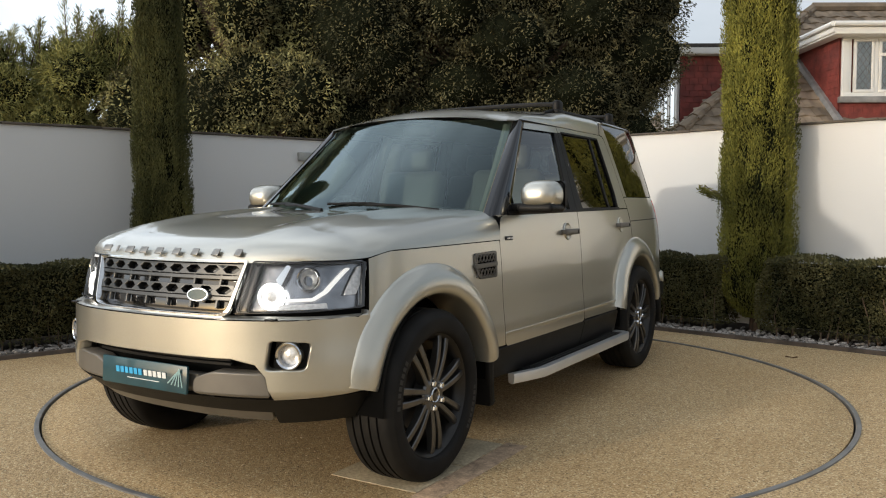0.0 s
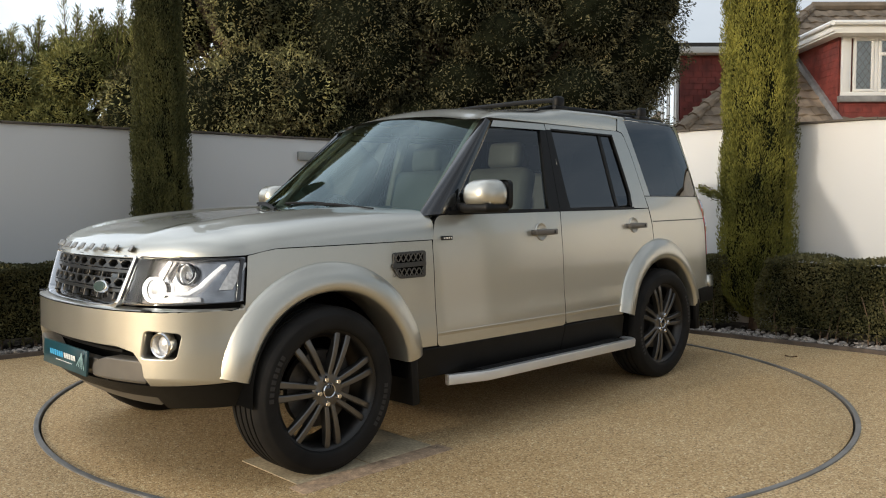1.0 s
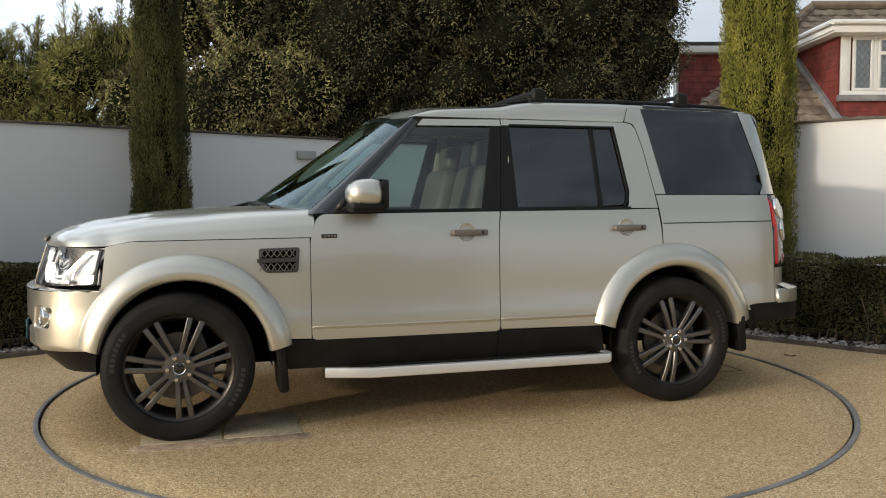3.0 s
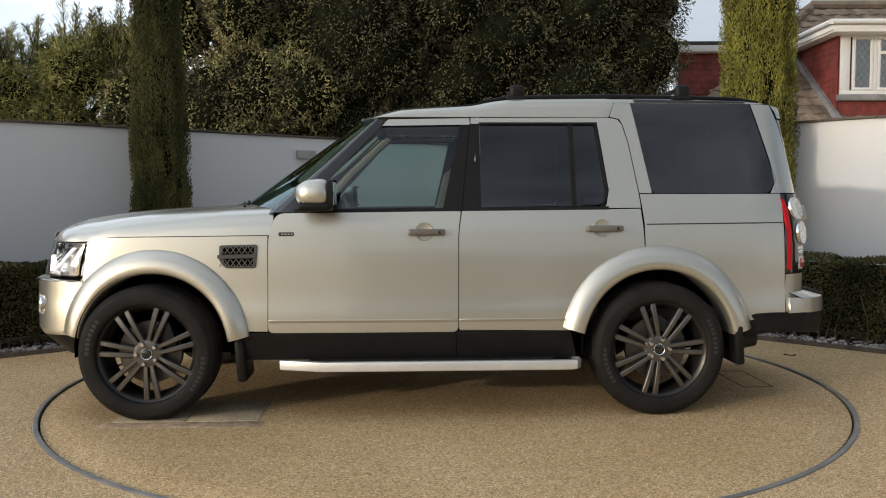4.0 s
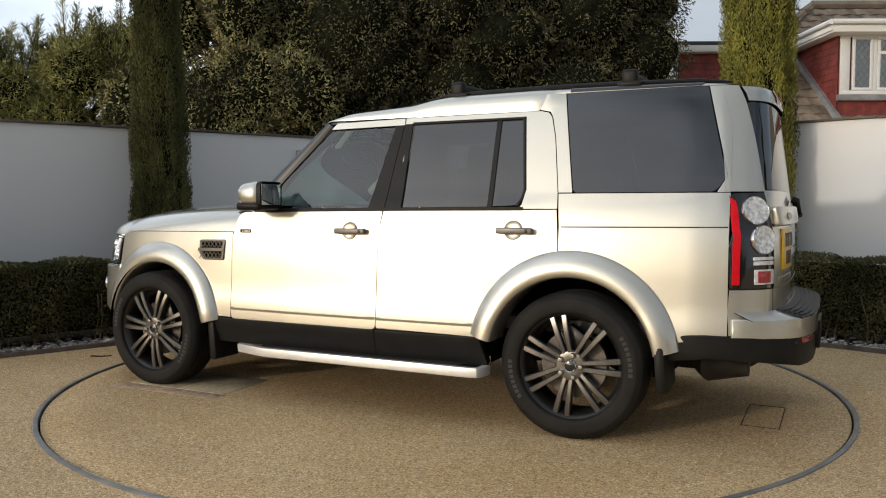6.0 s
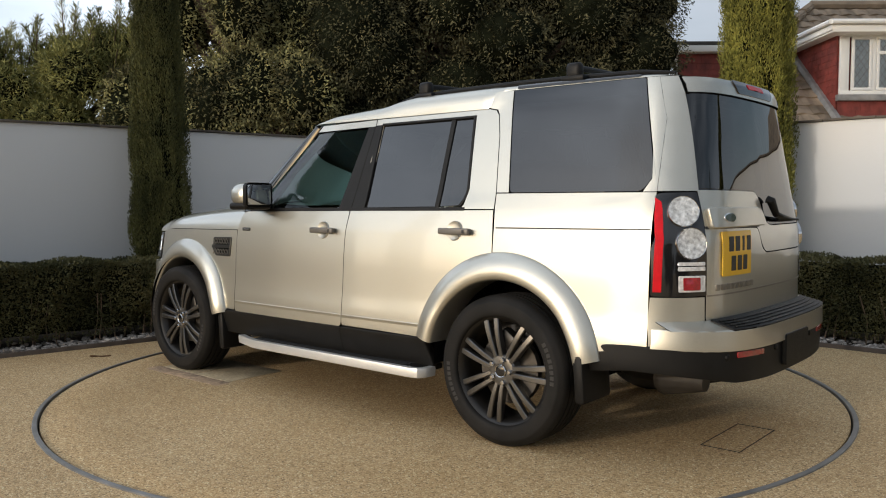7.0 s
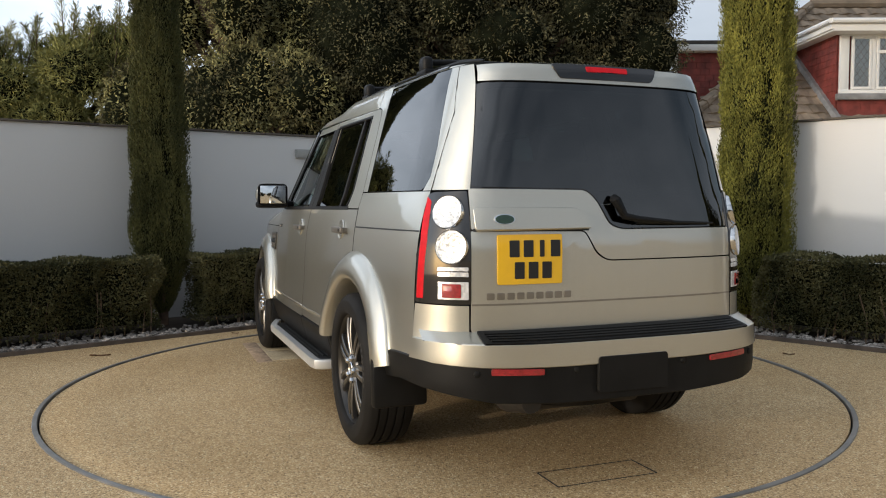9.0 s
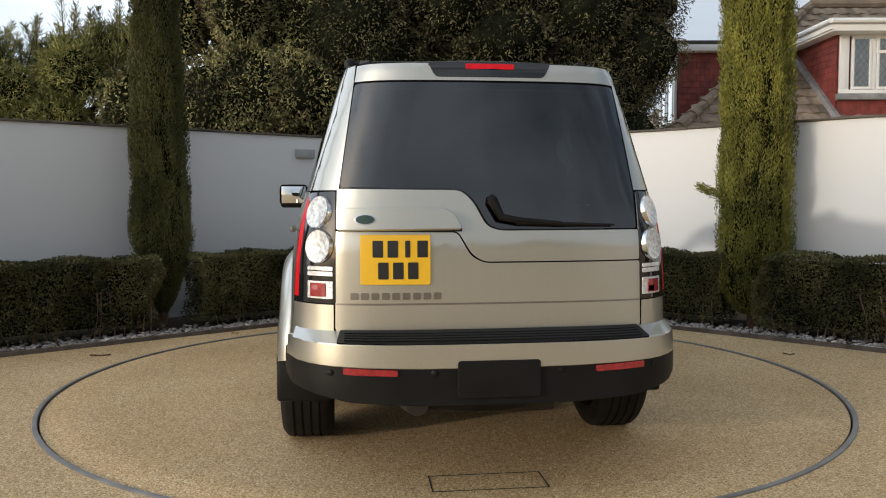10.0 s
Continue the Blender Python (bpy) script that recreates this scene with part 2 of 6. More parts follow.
for nm, at, out, far in (("wall_left", on_left, L_OUT, 9.5), ("wall_right", on_right, R_OUT, 9.5)):
    gap = (L_WALL - L_KERB) if nm == "wall_left" else (R_WALL - R_KERB)
    wall = new(nm)
    tagged(wall, "smooth white rendered garden wall with a thin tile coping", "wall", kind="structure")
    bm = bmesh.new()
    rail(bm, at(-1.2, gap), at(far, gap), 0.22, -0.3, WALL_H, out, 0.008)
    part("wall_body", bm, M_RENDER, wall)
    k, a = 0, -1.2
    rng = random.Random(3)
    while a < far:
        b = min(a + 0.44 + rng.uniform(-0.02, 0.02), far)
        bm = bmesh.new()
        dz = rng.uniform(-0.003, 0.004)
        rail(bm, at(a + 0.003, gap - 0.025), at(b - 0.003, gap - 0.025), 0.27, WALL_H + dz, WALL_H + 0.022 + dz, out, 0.004)
        part("coping_tile", bm, M_COPING, wall)
        a = b
    far_bed = 9.0
    bm = bmesh.new()
    rail(bm, at(0.0 if nm == "wall_left" else 0.02, 0), at(far_bed, 0), 0.035, -0.1, 0.035, out, 0.005)
    tagged(part("edging_" + nm[5:], bm, M_EDGING), "dark timber edging board along the planted bed", "edging", kind="structure")
    bm = bmesh.new()
    rail(bm, at(-0.9, 0.035), at(far_bed, 0.035), gap - 0.035, -0.05, 0.012, out, 0.002)
    tagged(part("bed_" + nm[5:], bm, M_SOIL), "dark soil of the planted bed", "soil", kind="structure")

# electric box on the left wall
bm = bmesh.new()
box(bm, (0, 0, 0), (0.24, 0.05, 0.10), 0.008, Matrix(((L_DIR.x, L_OUT.x, 0, 0), (L_DIR.y, L_OUT.y, 0, 0), (0, 0, 1, 0), (0, 0, 0, 1))))
ob = part("junction_box", bm, mat("grey_plastic", (0.33, 0.34, 0.33), 0.5, noise_scale=9, vary=0.1))
ob.location = on_left(1.37, L_WALL - L_KERB - 0.02, 1.76)
tagged(ob, "small grey junction box fixed to the white wall", "junction box")


# ---- planting ----
def leaf_mat(name, dark, light, rough=0.6, size=2.2, gain=1.8):
    m = bpy.data.materials.new(name)
    m.use_nodes = True
    n, l = m.node_tree.nodes, m.node_tree.links
    b = n["Principled BSDF"]
    geo = n.new("ShaderNodeNewGeometry")
    co = n.new("ShaderNodeTexCoord")
    t = n.new("ShaderNodeTexNoise")
    t.inputs["Scale"].default_value, t.inputs["Detail"].default_value = size, 4
    l.new(co.outputs["Object"], t.inputs["Vector"])
    add = n.new("ShaderNodeMath")
    add.operation = "MULTIPLY_ADD"
    add.inputs[1].default_value = 0.34
    l.new(geo.outputs["Random Per Island"], add.inputs[0])
    sub = n.new("ShaderNodeMath")
    sub.operation = "MULTIPLY_ADD"
    sub.inputs[1].default_value, sub.inputs[2].default_value = gain, 0.33 - gain / 2
    l.new(t.outputs["Fac"], sub.inputs[0])
    l.new(sub.outputs[0], add.inputs[2])
    r = n.new("ShaderNodeValToRGB")
    r.color_ramp.elements[0].position, r.color_ramp.elements[1].position = 0.15, 0.95
    r.color_ramp.elements[0].color, r.color_ramp.elements[1].color = (*dark, 1), (*light, 1)
    l.new(add.outputs[0], r.inputs[0])
    l.new(r.outputs[0], b.inputs["Base Color"])
    b.inputs["Roughness"].default_value = rough
    b.inputs["Specular IOR Level"].default_value = 0.12
    return m


M_CYPRESS = leaf_mat("cypress_leaf", (0.040, 0.046, 0.019), (0.175, 0.172, 0.062))
# golden leaf, brightened: the sun on the right tree is put into the colour
M_CYPRESS_SUNLIT = leaf_mat("cypress_leaf_sunlit", (0.058, 0.062, 0.016), (0.32, 0.305, 0.066))
M_BOX = leaf_mat("box_leaf", (0.036, 0.039, 0.017), (0.185, 0.168, 0.075), 0.5)
M_BOX_DRY = leaf_mat("box_leaf_dry", (0.030, 0.030, 0.012), (0.15, 0.12, 0.05), 0.5)
# evergreen and shrub: broad noise paints lit and dim leaf clusters into the colour
M_DARKTREE = leaf_mat("evergreen_leaf", (0.024, 0.026, 0.015), (0.175, 0.163, 0.085), 0.7, 3.4, 2.8)
M_SHRUB = leaf_mat("shrub_leaf", (0.085, 0.078, 0.042), (0.36, 0.345, 0.155), 0.6, 1.6, 2.8)
M_CONIFER = leaf_mat("conifer_leaf", (0.085, 0.095, 0.034), (0.36, 0.35, 0.125), 0.6)
# near-black: shade inside crowns and hedges painted into one solid core colour
M_CORE = mat("painted_inner_shade", (0.012, 0.014, 0.008), 0.95, noise_scale=6, vary=0.5, spec=0.0)
M_BARK = mat("bark", (0.10, 0.065, 0.045), 0.9, noise_scale=12, vary=0.4, bump=0.8, bump_scale=50)

NP = np.random.RandomState(11)


def unit(v):
    return v / np.maximum(np.linalg.norm(v, axis=1, keepdims=True), 1e-9)


def sprays(name, pos, axis, length, width, material, parent, bend=0.25, strips=1):
    """Many small tapered leaves: each a bent four-sided blade along its axis."""
    n = len(pos)
    side = unit(np.cross(axis, unit(NP.randn(n, 3))))
    nor = np.cross(axis, side)
    L, Wd = length[:, None], width[:, None]
    p0 = pos - side * Wd * 0.18
    p1 = pos + side * Wd * 0.18
    p2 = pos + axis * L * 0.5 + side * Wd * 0.5 + nor * L * bend * 0.3
    p3 = pos + axis * L * 0.5 - side * Wd * 0.5 + nor * L * bend * 0.3
    p4 = pos + axis * L + nor * L * bend * -0.2
    V = np.stack([p0, p1, p2, p3, p4], 1).reshape(-1, 3)
    me = bpy.data.meshes.new(name)
    b = np.arange(n)[:, None] * 5
    quads, tris = b + np.array([[0, 1, 2, 3]]), b + np.array([[3, 2, 4]])
    me.vertices.add(len(V))
    me.vertices.foreach_set("co", V.ravel())
    loops = np.concatenate([quads, tris], 1).ravel()
    me.loops.add(len(loops))
    me.loops.foreach_set("vertex_index", loops.astype(np.int32))
    me.polygons.add(2 * n)
    starts = (np.arange(n)[:, None] * 7 + np.array([[0, 4]])).ravel()
    me.polygons.foreach_set("loop_start", starts.astype(np.int32))
    me.update(calc_edges=True)
    me.validate()
    me.materials.append(material)
    ob = new(name, me)
    ob.parent = parent
    return ob


def lump(name, radii, material, parent, at=(0, 0, 0), rough=0.15, sub=4, seed=0):
    """An uneven closed blob whose near-black colour paints the shade inside a crown."""
    bm = bmesh.new()
    bmesh.ops.create_icosphere(bm, subdivisions=sub, radius=1)
    for v in bm.verts:
        k = 1 + rough * noise.noise(v.co * 2.5 + Vector((seed, 0, 0))) + rough * 0.6 * noise.noise(v.co * 6 + Vector((0, seed, 0)))
        v.co = Vector((v.co.x * radii[0] * k + at[0], v.co.y * radii[1] * k + at[1], v.co.z * radii[2] * k + at[2]))
    return part(name, bm, material, parent, angle=180)


def cypress(at, height, radius, material, label, seed, skirt=0.75, taper=0.0):
    """A columnar cypress: trunk, a core painted as inner shade and upright feathery sprays."""
    NP.seed(seed)
    tree = new("cypress_tree")
    tree.location = at
    tagged(tree, label, "tree", "cypress trees")
    bm = bmesh.new()
    tube(bm, [(0, 0, -0.05), (0.01, 0, 0.2), (0, 0.01, 0.6), (0, 0, height * 0.8)], [0.055, 0.045, 0.04, 0.015], 10)
    for k in range(5):
        a = k * 1.3
        tube(bm, [(0, 0, 0.08), (0.10 * math.cos(a), 0.10 * math.sin(a), 0.28), (0.14 * math.cos(a), 0.14 * math.sin(a), 0.6)], [0.02, 0.016, 0.012], 6)
    part("trunk", bm, M_BARK, tree)

    def rad(z):
        u = np.clip(z / height, 0, 1)
        lower = np.clip((z - 0.10) / skirt, 0, 1) ** 0.6
        return radius * lower * (1 - taper * np.clip((z - 1.0) / 2.2, 0, 1)) * np.clip(1.02 - 0.10 * u - 0.9 * np.clip((u - 0.72) / 0.28, 0, 1) ** 2, 0.05, 2)

    # upright plumes of scale-leaved twigs, each with its own reach
    n, nc = int(150000 * height * radius / 1.6), int(2600 * height * radius / 1.2)
    zc, ac, kc = NP.uniform(0.16, height * 0.98, nc), NP.uniform(0, 2 * np.pi, nc), NP.uniform(0.80, 1.07, nc)
    w = NP.randint(0, nc, n)
    z = np.clip(zc[w] + NP.randn(n) * 0.065, 0.14, height * 0.99)
    a = ac[w] + NP.randn(n) * 0.024 / np.maximum(rad(zc[w]), 0.05)
    bulge = 1 + 0.06 * np.sin(a * 5 + z * 2.0 + seed) * np.sin(z * 2.7 + a * 2) + 0.04 * np.sin(a * 11 - z * 1.1)
    r = rad(z) * bulge * kc[w] * (1 - 0.16 * NP.rand(n) ** 2)
    pos = np.stack([r * np.cos(a), r * np.sin(a), z], 1)
    out = np.stack([np.cos(a), np.sin(a), 0 * a], 1)
    axis = unit(out * NP.uniform(0.0, 0.6, n)[:, None] + np.array([[0, 0, 1.0]]) + NP.randn(n, 3) * 0.28)
    sprays("crown", pos, axis, NP.uniform(0.014, 0.038, n), NP.uniform(0.005, 0.010, n), material, tree)
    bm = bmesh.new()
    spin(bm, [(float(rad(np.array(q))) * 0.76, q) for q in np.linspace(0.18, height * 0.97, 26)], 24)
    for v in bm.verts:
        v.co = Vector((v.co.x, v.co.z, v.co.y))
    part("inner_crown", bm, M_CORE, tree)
    return tree


left_tree = cypress(on_left(3.24, 0.74), 4.4, 0.285, M_CYPRESS, "tall dark green columnar cypress before the white wall", 5, taper=0.22)
right_tree = cypress(on_right(3.17, 0.55), 4.4, 0.332, M_CYPRESS_SUNLIT, "tall sunlit yellow-green columnar cypress before the white wall", 8, 0.28)

# a stray low branch on each cypress
for tree, direction, z, k, leaf_m in ((right_tree, R_DIR * -1, 1.12, 0.85, M_CYPRESS_SUNLIT), (left_tree, L_DIR * -1, 0.50, 0.62, M_CYPRESS)):
    d = (direction * 0.9 + Vector((0, -0.2, 0.35))).normalized()
    bm = bmesh.new()
    tube(bm, [(0, 0, z - 0.1), d * 0.3 * k + Vector((0, 0, z)), d * 0.62 * k + Vector((0, 0, z + 0.05))], [0.012, 0.009, 0.004], 6)
    part("branch", bm, M_BARK, tree)
    n = 700
    u = NP.uniform(0.25, 0.66, n) * k
    pos = np.array(d)[None] * u[:, None] + np.array([[0, 0, z]]) + NP.randn(n, 3) * 0.028 * (1.2 - u[:, None])
    axis = unit(np.array(d)[None] + NP.randn(n, 3) * 0.5)
    sprays("branch_leaf", pos, axis, NP.uniform(0.02, 0.05, n), NP.uniform(0.006, 0.012, n), leaf_m, tree)["kind"] = "stuff"


def hedge(at, a0, a1, d0, d1, h, material, label, seed, wild=0.0):
    """A clipped box hedge: stems, a core painted as inner shade and a skin of small leaves."""
    NP.seed(seed)
    ob = new("box_hedge")
    tagged(ob, label, "hedge", "clipped hedges")
    org = at((a0 + a1) / 2, (d0 + d1) / 2)
    ob.location = org
    ex = (at(1, 0) - at(0, 0))
    ey = (at(0, 1) - at(0, 0))
    X, Y = (a1 - a0) / 2, (d1 - d0) / 2
    n = int(20000 * (X * 2) * (h + 0.5) / 1.6)
    face = NP.choice(4, n, p=[0.52, 0.28, 0.10, 0.10])
    u, v, w = NP.uniform(-1, 1, n), NP.uniform(-1, 1, n), NP.uniform(0.10, 1, n)
    lx = np.where(face == 2, -1, np.where(face == 3, 1, u))
    ly = np.where(face == 0, -1, v)
    lz = np.where(face == 1, 1, w)
    wob = 0.05 * np.sin(lx * X * 9 + lz * 6 + seed) + 0.035 * np.sin(lx * X * 23 + seed * 2) * np.sin(lz * 11 + ly * 7)
    inset = 1 - 0.10 * NP.rand(n) ** 2
    sx = lx * (X + wob * 0.7) * np.where(face >= 2, inset, 1)
    sy = ly * (Y + wob * 0.6) * np.where(face == 0, inset, 1) * (1 - 0.16 * np.clip(0.45 - lz, 0, 1))
    sz = lz * h * np.where(face == 1, 1 + wob * 0.5 + 0.05 * wild * NP.rand(n), 1) * np.where(face == 1, 1 - 0.04 * NP.rand(n), 1)
    thin = NP.rand(n) < np.clip(0.30 + lz * 1.8, 0, 1)
    nor = np.stack([np.where(face == 2, -1, np.where(face == 3, 1, 0)), np.where(face == 0, -1, 0), np.where(face == 1, 1, 0.25)], 1).astype(float)
    E = np.array([[ex.x, ex.y, 0], [ey.x, ey.y, 0], [0, 0, 1]])
    pos = (np.stack([sx, sy, sz], 1) @ E)[thin]
    axis = unit((unit(nor) + NP.randn(n, 3) * 0.75) @ E)[thin]
    n = len(pos)
    sprays("foliage", pos, axis, NP.uniform(0.014, 0.03, n), NP.uniform(0.010, 0.018, n), material, ob)
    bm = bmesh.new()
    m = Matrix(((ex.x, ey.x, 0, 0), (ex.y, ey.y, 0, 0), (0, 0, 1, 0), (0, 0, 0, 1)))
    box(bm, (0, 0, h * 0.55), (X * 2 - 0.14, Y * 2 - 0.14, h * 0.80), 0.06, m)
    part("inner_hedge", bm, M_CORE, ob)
    bm = bmesh.new()
    for k in range(int(X * 26)):
        x, y = NP.uniform(-X + 0.05, X - 0.05), NP.uniform(-Y + 0.02, -Y * 0.3)
        q = m @ Vector((x, y, 0))
        tube(bm, [q, q + Vector((NP.uniform(-.04, .04), NP.uniform(-.04, .04), h * 0.3)), q + Vector((NP.uniform(-.09, .09), NP.uniform(-.06, .02), h * 0.62))], [0.007, 0.005, 0.003], 5)
    part("stem", bm, mat("hedge_stem", (0.16, 0.11, 0.075), 0.9, noise_scale=20, vary=0.3), ob)["kind"] = "stuff"
    return ob


hedge(on_left, 3.46, 7.6, 0.22, 0.78, 0.70, M_BOX, "dark green clipped box hedge along the white wall", 21)
hedge(on_left, 0.55, 3.02, 0.24, 0.80, 0.70, M_BOX, "dark green clipped box hedge between cypress and wall corner", 22)
hedge(on_right, 0.55, 2.98, 0.22, 0.72, 0.70, M_BOX, "dark green clipped box hedge beside the cypress", 23)
hedge(on_right, 3.34, 4.75, 0.20, 0.74, 0.70, M_BOX, "sparse box hedge with brown stems showing", 24, 1.0)
hedge(on_right, 4.78, 7.4, 0.18, 0.74, 0.69, M_BOX_DRY, "yellowing box hedge with brown stems showing", 25, 1.0)

# pebbles strewn in the bed before the hedges
bm_v, bm_f = [], []
rng = random.Random(9)
ico = bmesh.new()
bmesh.ops.create_icosphere(ico, subdivisions=1, radius=1)
ico_v, ico_f = [v.co.copy() for v in ico.verts], [[v.index for v in f.verts] for f in ico.faces]
ico.free()
for k in range(3200):
    at = on_left if k % 2 else on_right
    a, d = rng.uniform(0.1, 7.0), 0.045 + abs(rng.gauss(0, 0.17))
    if d > 0.75:
        continue
    s = rng.uniform(0.010, 0.026)
    m = Matrix.Translation(at(a, d, 0.012 + s * 0.4 + rng.random() ** 3 * 0.02)) @ Euler((rng.uniform(-.4, .4), rng.uniform(-.4, .4), rng.uniform(0, 6))).to_matrix().to_4x4() @ Matrix.Diagonal((s * rng.uniform(1, 1.5), s, s * rng.uniform(0.5, 0.8), 1))
    o = len(bm_v)
    bm_v += [m @ v for v in ico_v]
    bm_f += [[o + i for i in f] for f in ico_f]
tagged(raw("pebbles", bm_v, bm_f, M_PEBBLE), "grey and brown rounded pebbles strewn in the bed", "pebbles", kind="stuff")


def broad_tree(name, at, lobes, n, leaf, material, label, seed, droop=0.0, core=0.76, parts_cat="tree", slim=0.42):
    """A dense tree or shrub: trunk, limbs, cores painted as inner shade and leaves over many lobes (x, y, z, rx, ry,
    rz).
    """
    NP.seed(seed)
    ob = new(name)
    ob.location = at
    tagged(ob, label, parts_cat)
    bm = bmesh.new()
    top = max(q[2] for q in lobes)
    tube(bm, [(0, 0, -0.1), (0.05, 0, top * 0.3), (0, 0.05, top * 0.65), (0, 0, top)], [0.24, 0.19, 0.13, 0.05], 12)
    for q in lobes:
        tube(bm, [(0, 0, max(0.4, q[2] * 0.55)), (q[0] * 0.5, q[1] * 0.5, q[2] * 0.8), q[:3]], [0.09, 0.06, 0.03], 7)
    part("trunk", bm, M_BARK, ob)
    Q = np.array(lobes, float)
    area = (Q[:, 3] * Q[:, 5]) ** 1.0
    which = NP.choice(len(Q), n, p=area / area.sum())
    d = unit(NP.randn(n, 3))
    # twigs cluster into tufts
    tuft = unit(NP.randn(n // 30 + 1, 3))[NP.randint(0, n // 30 + 1, n)]
    d = unit(tuft + NP.randn(n, 3) * 0.12)
    q = Q[which]
    ruff = 1 + 0.10 * np.sin(d[:, 0] * 9 + which) * np.sin(d[:, 2] * 8 + which * 2) + 0.06 * np.sin(d[:, 1] * 17 + d[:, 0] * 13)
    pos = q[:, :3] + d * q[:, 3:6] * (ruff * (1 - 0.26 * NP.rand(n) ** 1.3))[:, None]
    axis = unit(d * 0.7 + NP.randn(n, 3) * 0.55 + np.array([[0, 0, -droop]]))
    ok = (pos[:, 2] > 0.3) & (pos[:, 1] < Q[:, 1].max() + 1.2)
    pos, axis = pos[ok], axis[ok]
    n = len(pos)
    sprays("crown", pos, axis, NP.uniform(0.6, 1.4, n) * leaf, NP.uniform(0.6, 1.2, n) * leaf * slim, material, ob)
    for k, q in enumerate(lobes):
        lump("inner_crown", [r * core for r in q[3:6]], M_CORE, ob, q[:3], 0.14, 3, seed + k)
    return ob


rng = random.Random(4)
lobes = []
for k in range(46):
    x = rng.uniform(-3.1, 2.35)
    z = rng.uniform(0.9 if x < 1.5 else 2.6, 7.2)
    w = 1 - 0.35 * max(0, (z - 5) / 3)
    lobes.append((x * w, rng.uniform(-0.5, 0.5) - 0.5 * (1 - abs(x) / 3.2), z, rng.uniform(0.6, 1.05), rng.uniform(0.5, 0.9), rng.uniform(0.55, 0.95)))
for k in range(9):
    lobes.append((-2.9 + 0.62 * k, -0.35, 2.1 + 0.35 * (k % 2), 0.75, 0.6, 0.7))
for k in range(22):
    lobes.append((-3.0 + 5.2 * (k % 11) / 10, 0.9, 3.0 + 1.7 * (k // 11) + 0.4 * (k % 3), 0.95, 0.6, 0.95))
broad_tree("evergreen_tree", (0.75, 7.6, 0), lobes, 400000, 0.052, M_DARKTREE, "huge dense dark evergreen tree behind the garden wall", 31, 0.25)
lobes = []
for k in range(34):
    x = rng.uniform(-2.1, 1.15)
    lobes.append((x, rng.uniform(-0.4, 0.4), rng.uniform(0.8, 6.0), rng.uniform(0.4, 0.7), rng.uniform(0.4, 0.6), rng.uniform(0.45, 0.8)))
broad_tree("laurel_tree", (-2.85, 6.9, 0), lobes, 115000, 0.058, M_SHRUB, "tall green shrubby tree with bare brown twigs", 33, 0.1)
lobes = []
for k in range(34):
    x = rng.uniform(-2.5, 1.9)
    z = rng.uniform(1.0, 3.42 + 0.14 * x)
    lobes.append((x, rng.uniform(-0.5, 0.5), z, rng.uniform(0.45, 0.8), rng.uniform(0.4, 0.7), rng.uniform(0.35, 0.6)))
con = broad_tree("conifer_tree", (-5.9, 7.0, 0), lobes, 200000, 0.075, M_CONIFER, "feathery green conifer with ragged upright tips", 35, -0.1, slim=0.22)
# ragged upright leaders of the conifer
pp, aa = [], []
for k in range(46):
    x, z = rng.uniform(-2.4, 1.5), 0
    z = 3.22 + 0.14 * x + rng.uniform(-0.3, 0.25)
    lean = Vector((rng.uniform(-0.5, 0.5), 0, 1)).normalized()
    a, b = Vector((x, rng.uniform(-.5, .3), z)), None
    b = a + lean * rng.uniform(0.4, 0.95)
    bm = bmesh.new()
    tube(bm, [a - lean * 0.3, (a + b) / 2, b], [0.014, 0.009, 0.003], 5)
    part("leader", bm, M_BARK, con)
    for j in range(260):
        u = rng.random()
        q = a.lerp(b, u) 
        w = (1 - u) * 0.30 + 0.03
        side = Vector((rng.uniform(-1, 1), rng.uniform(-1, 1), 0.1))
        pp.append(q + side * w * rng.random())
        aa.append((side * 0.8 + lean * 0.7).normalized())
sprays("leader_leaf", np.array(pp), np.array(aa), NP.uniform(0.05, 0.12, len(pp)), NP.uniform(0.006, 0.014, len(pp)), M_CONIFER, con)

# loose stones on the gravel and a few dead leaves
M_STONE = mat("loose_stone", (0.50, 0.40, 0.27), 0.8, noise_scale=30, vary=0.3, rand=0.5)
octa_v = [Vector(p) for p in ((1, 0, 0), (-1, 0, 0), (0, 1, 0), (0, -1, 0), (0, 0, 1), (0, 0, -0.4))]
octa_f = [(0, 2, 4), (2, 1, 4), (1, 3, 4), (3, 0, 4), (2, 0, 5), (1, 2, 5), (3, 1, 5), (0, 3, 5)]


def strewn(n, r0, r1, seed):
    rng = random.Random(seed)
    vs, fs = [], []
    while len(fs) < n * 8:
        x, y = rng.uniform(-3.6, 3.6), rng.uniform(-4.0, 3.0)
        if not r0 < math.hypot(x, y) < r1:
            continue
        s = rng.uniform(0.0016, 0.0042)
        m = Matrix.Translation((x, y, s * 0.2)) @ Euler((rng.uniform(-.5, .5), rng.uniform(-.5, .5), rng.uniform(0, 6))).to_matrix().to_4x4() @ Matrix.Diagonal((s * rng.uniform(0.8, 1.5), s, s * 0.8, 1))
        o = len(vs)
        vs += [m @ v for v in octa_v]
        fs += [[o + i for i in f] for f in octa_f]
    return vs, fs


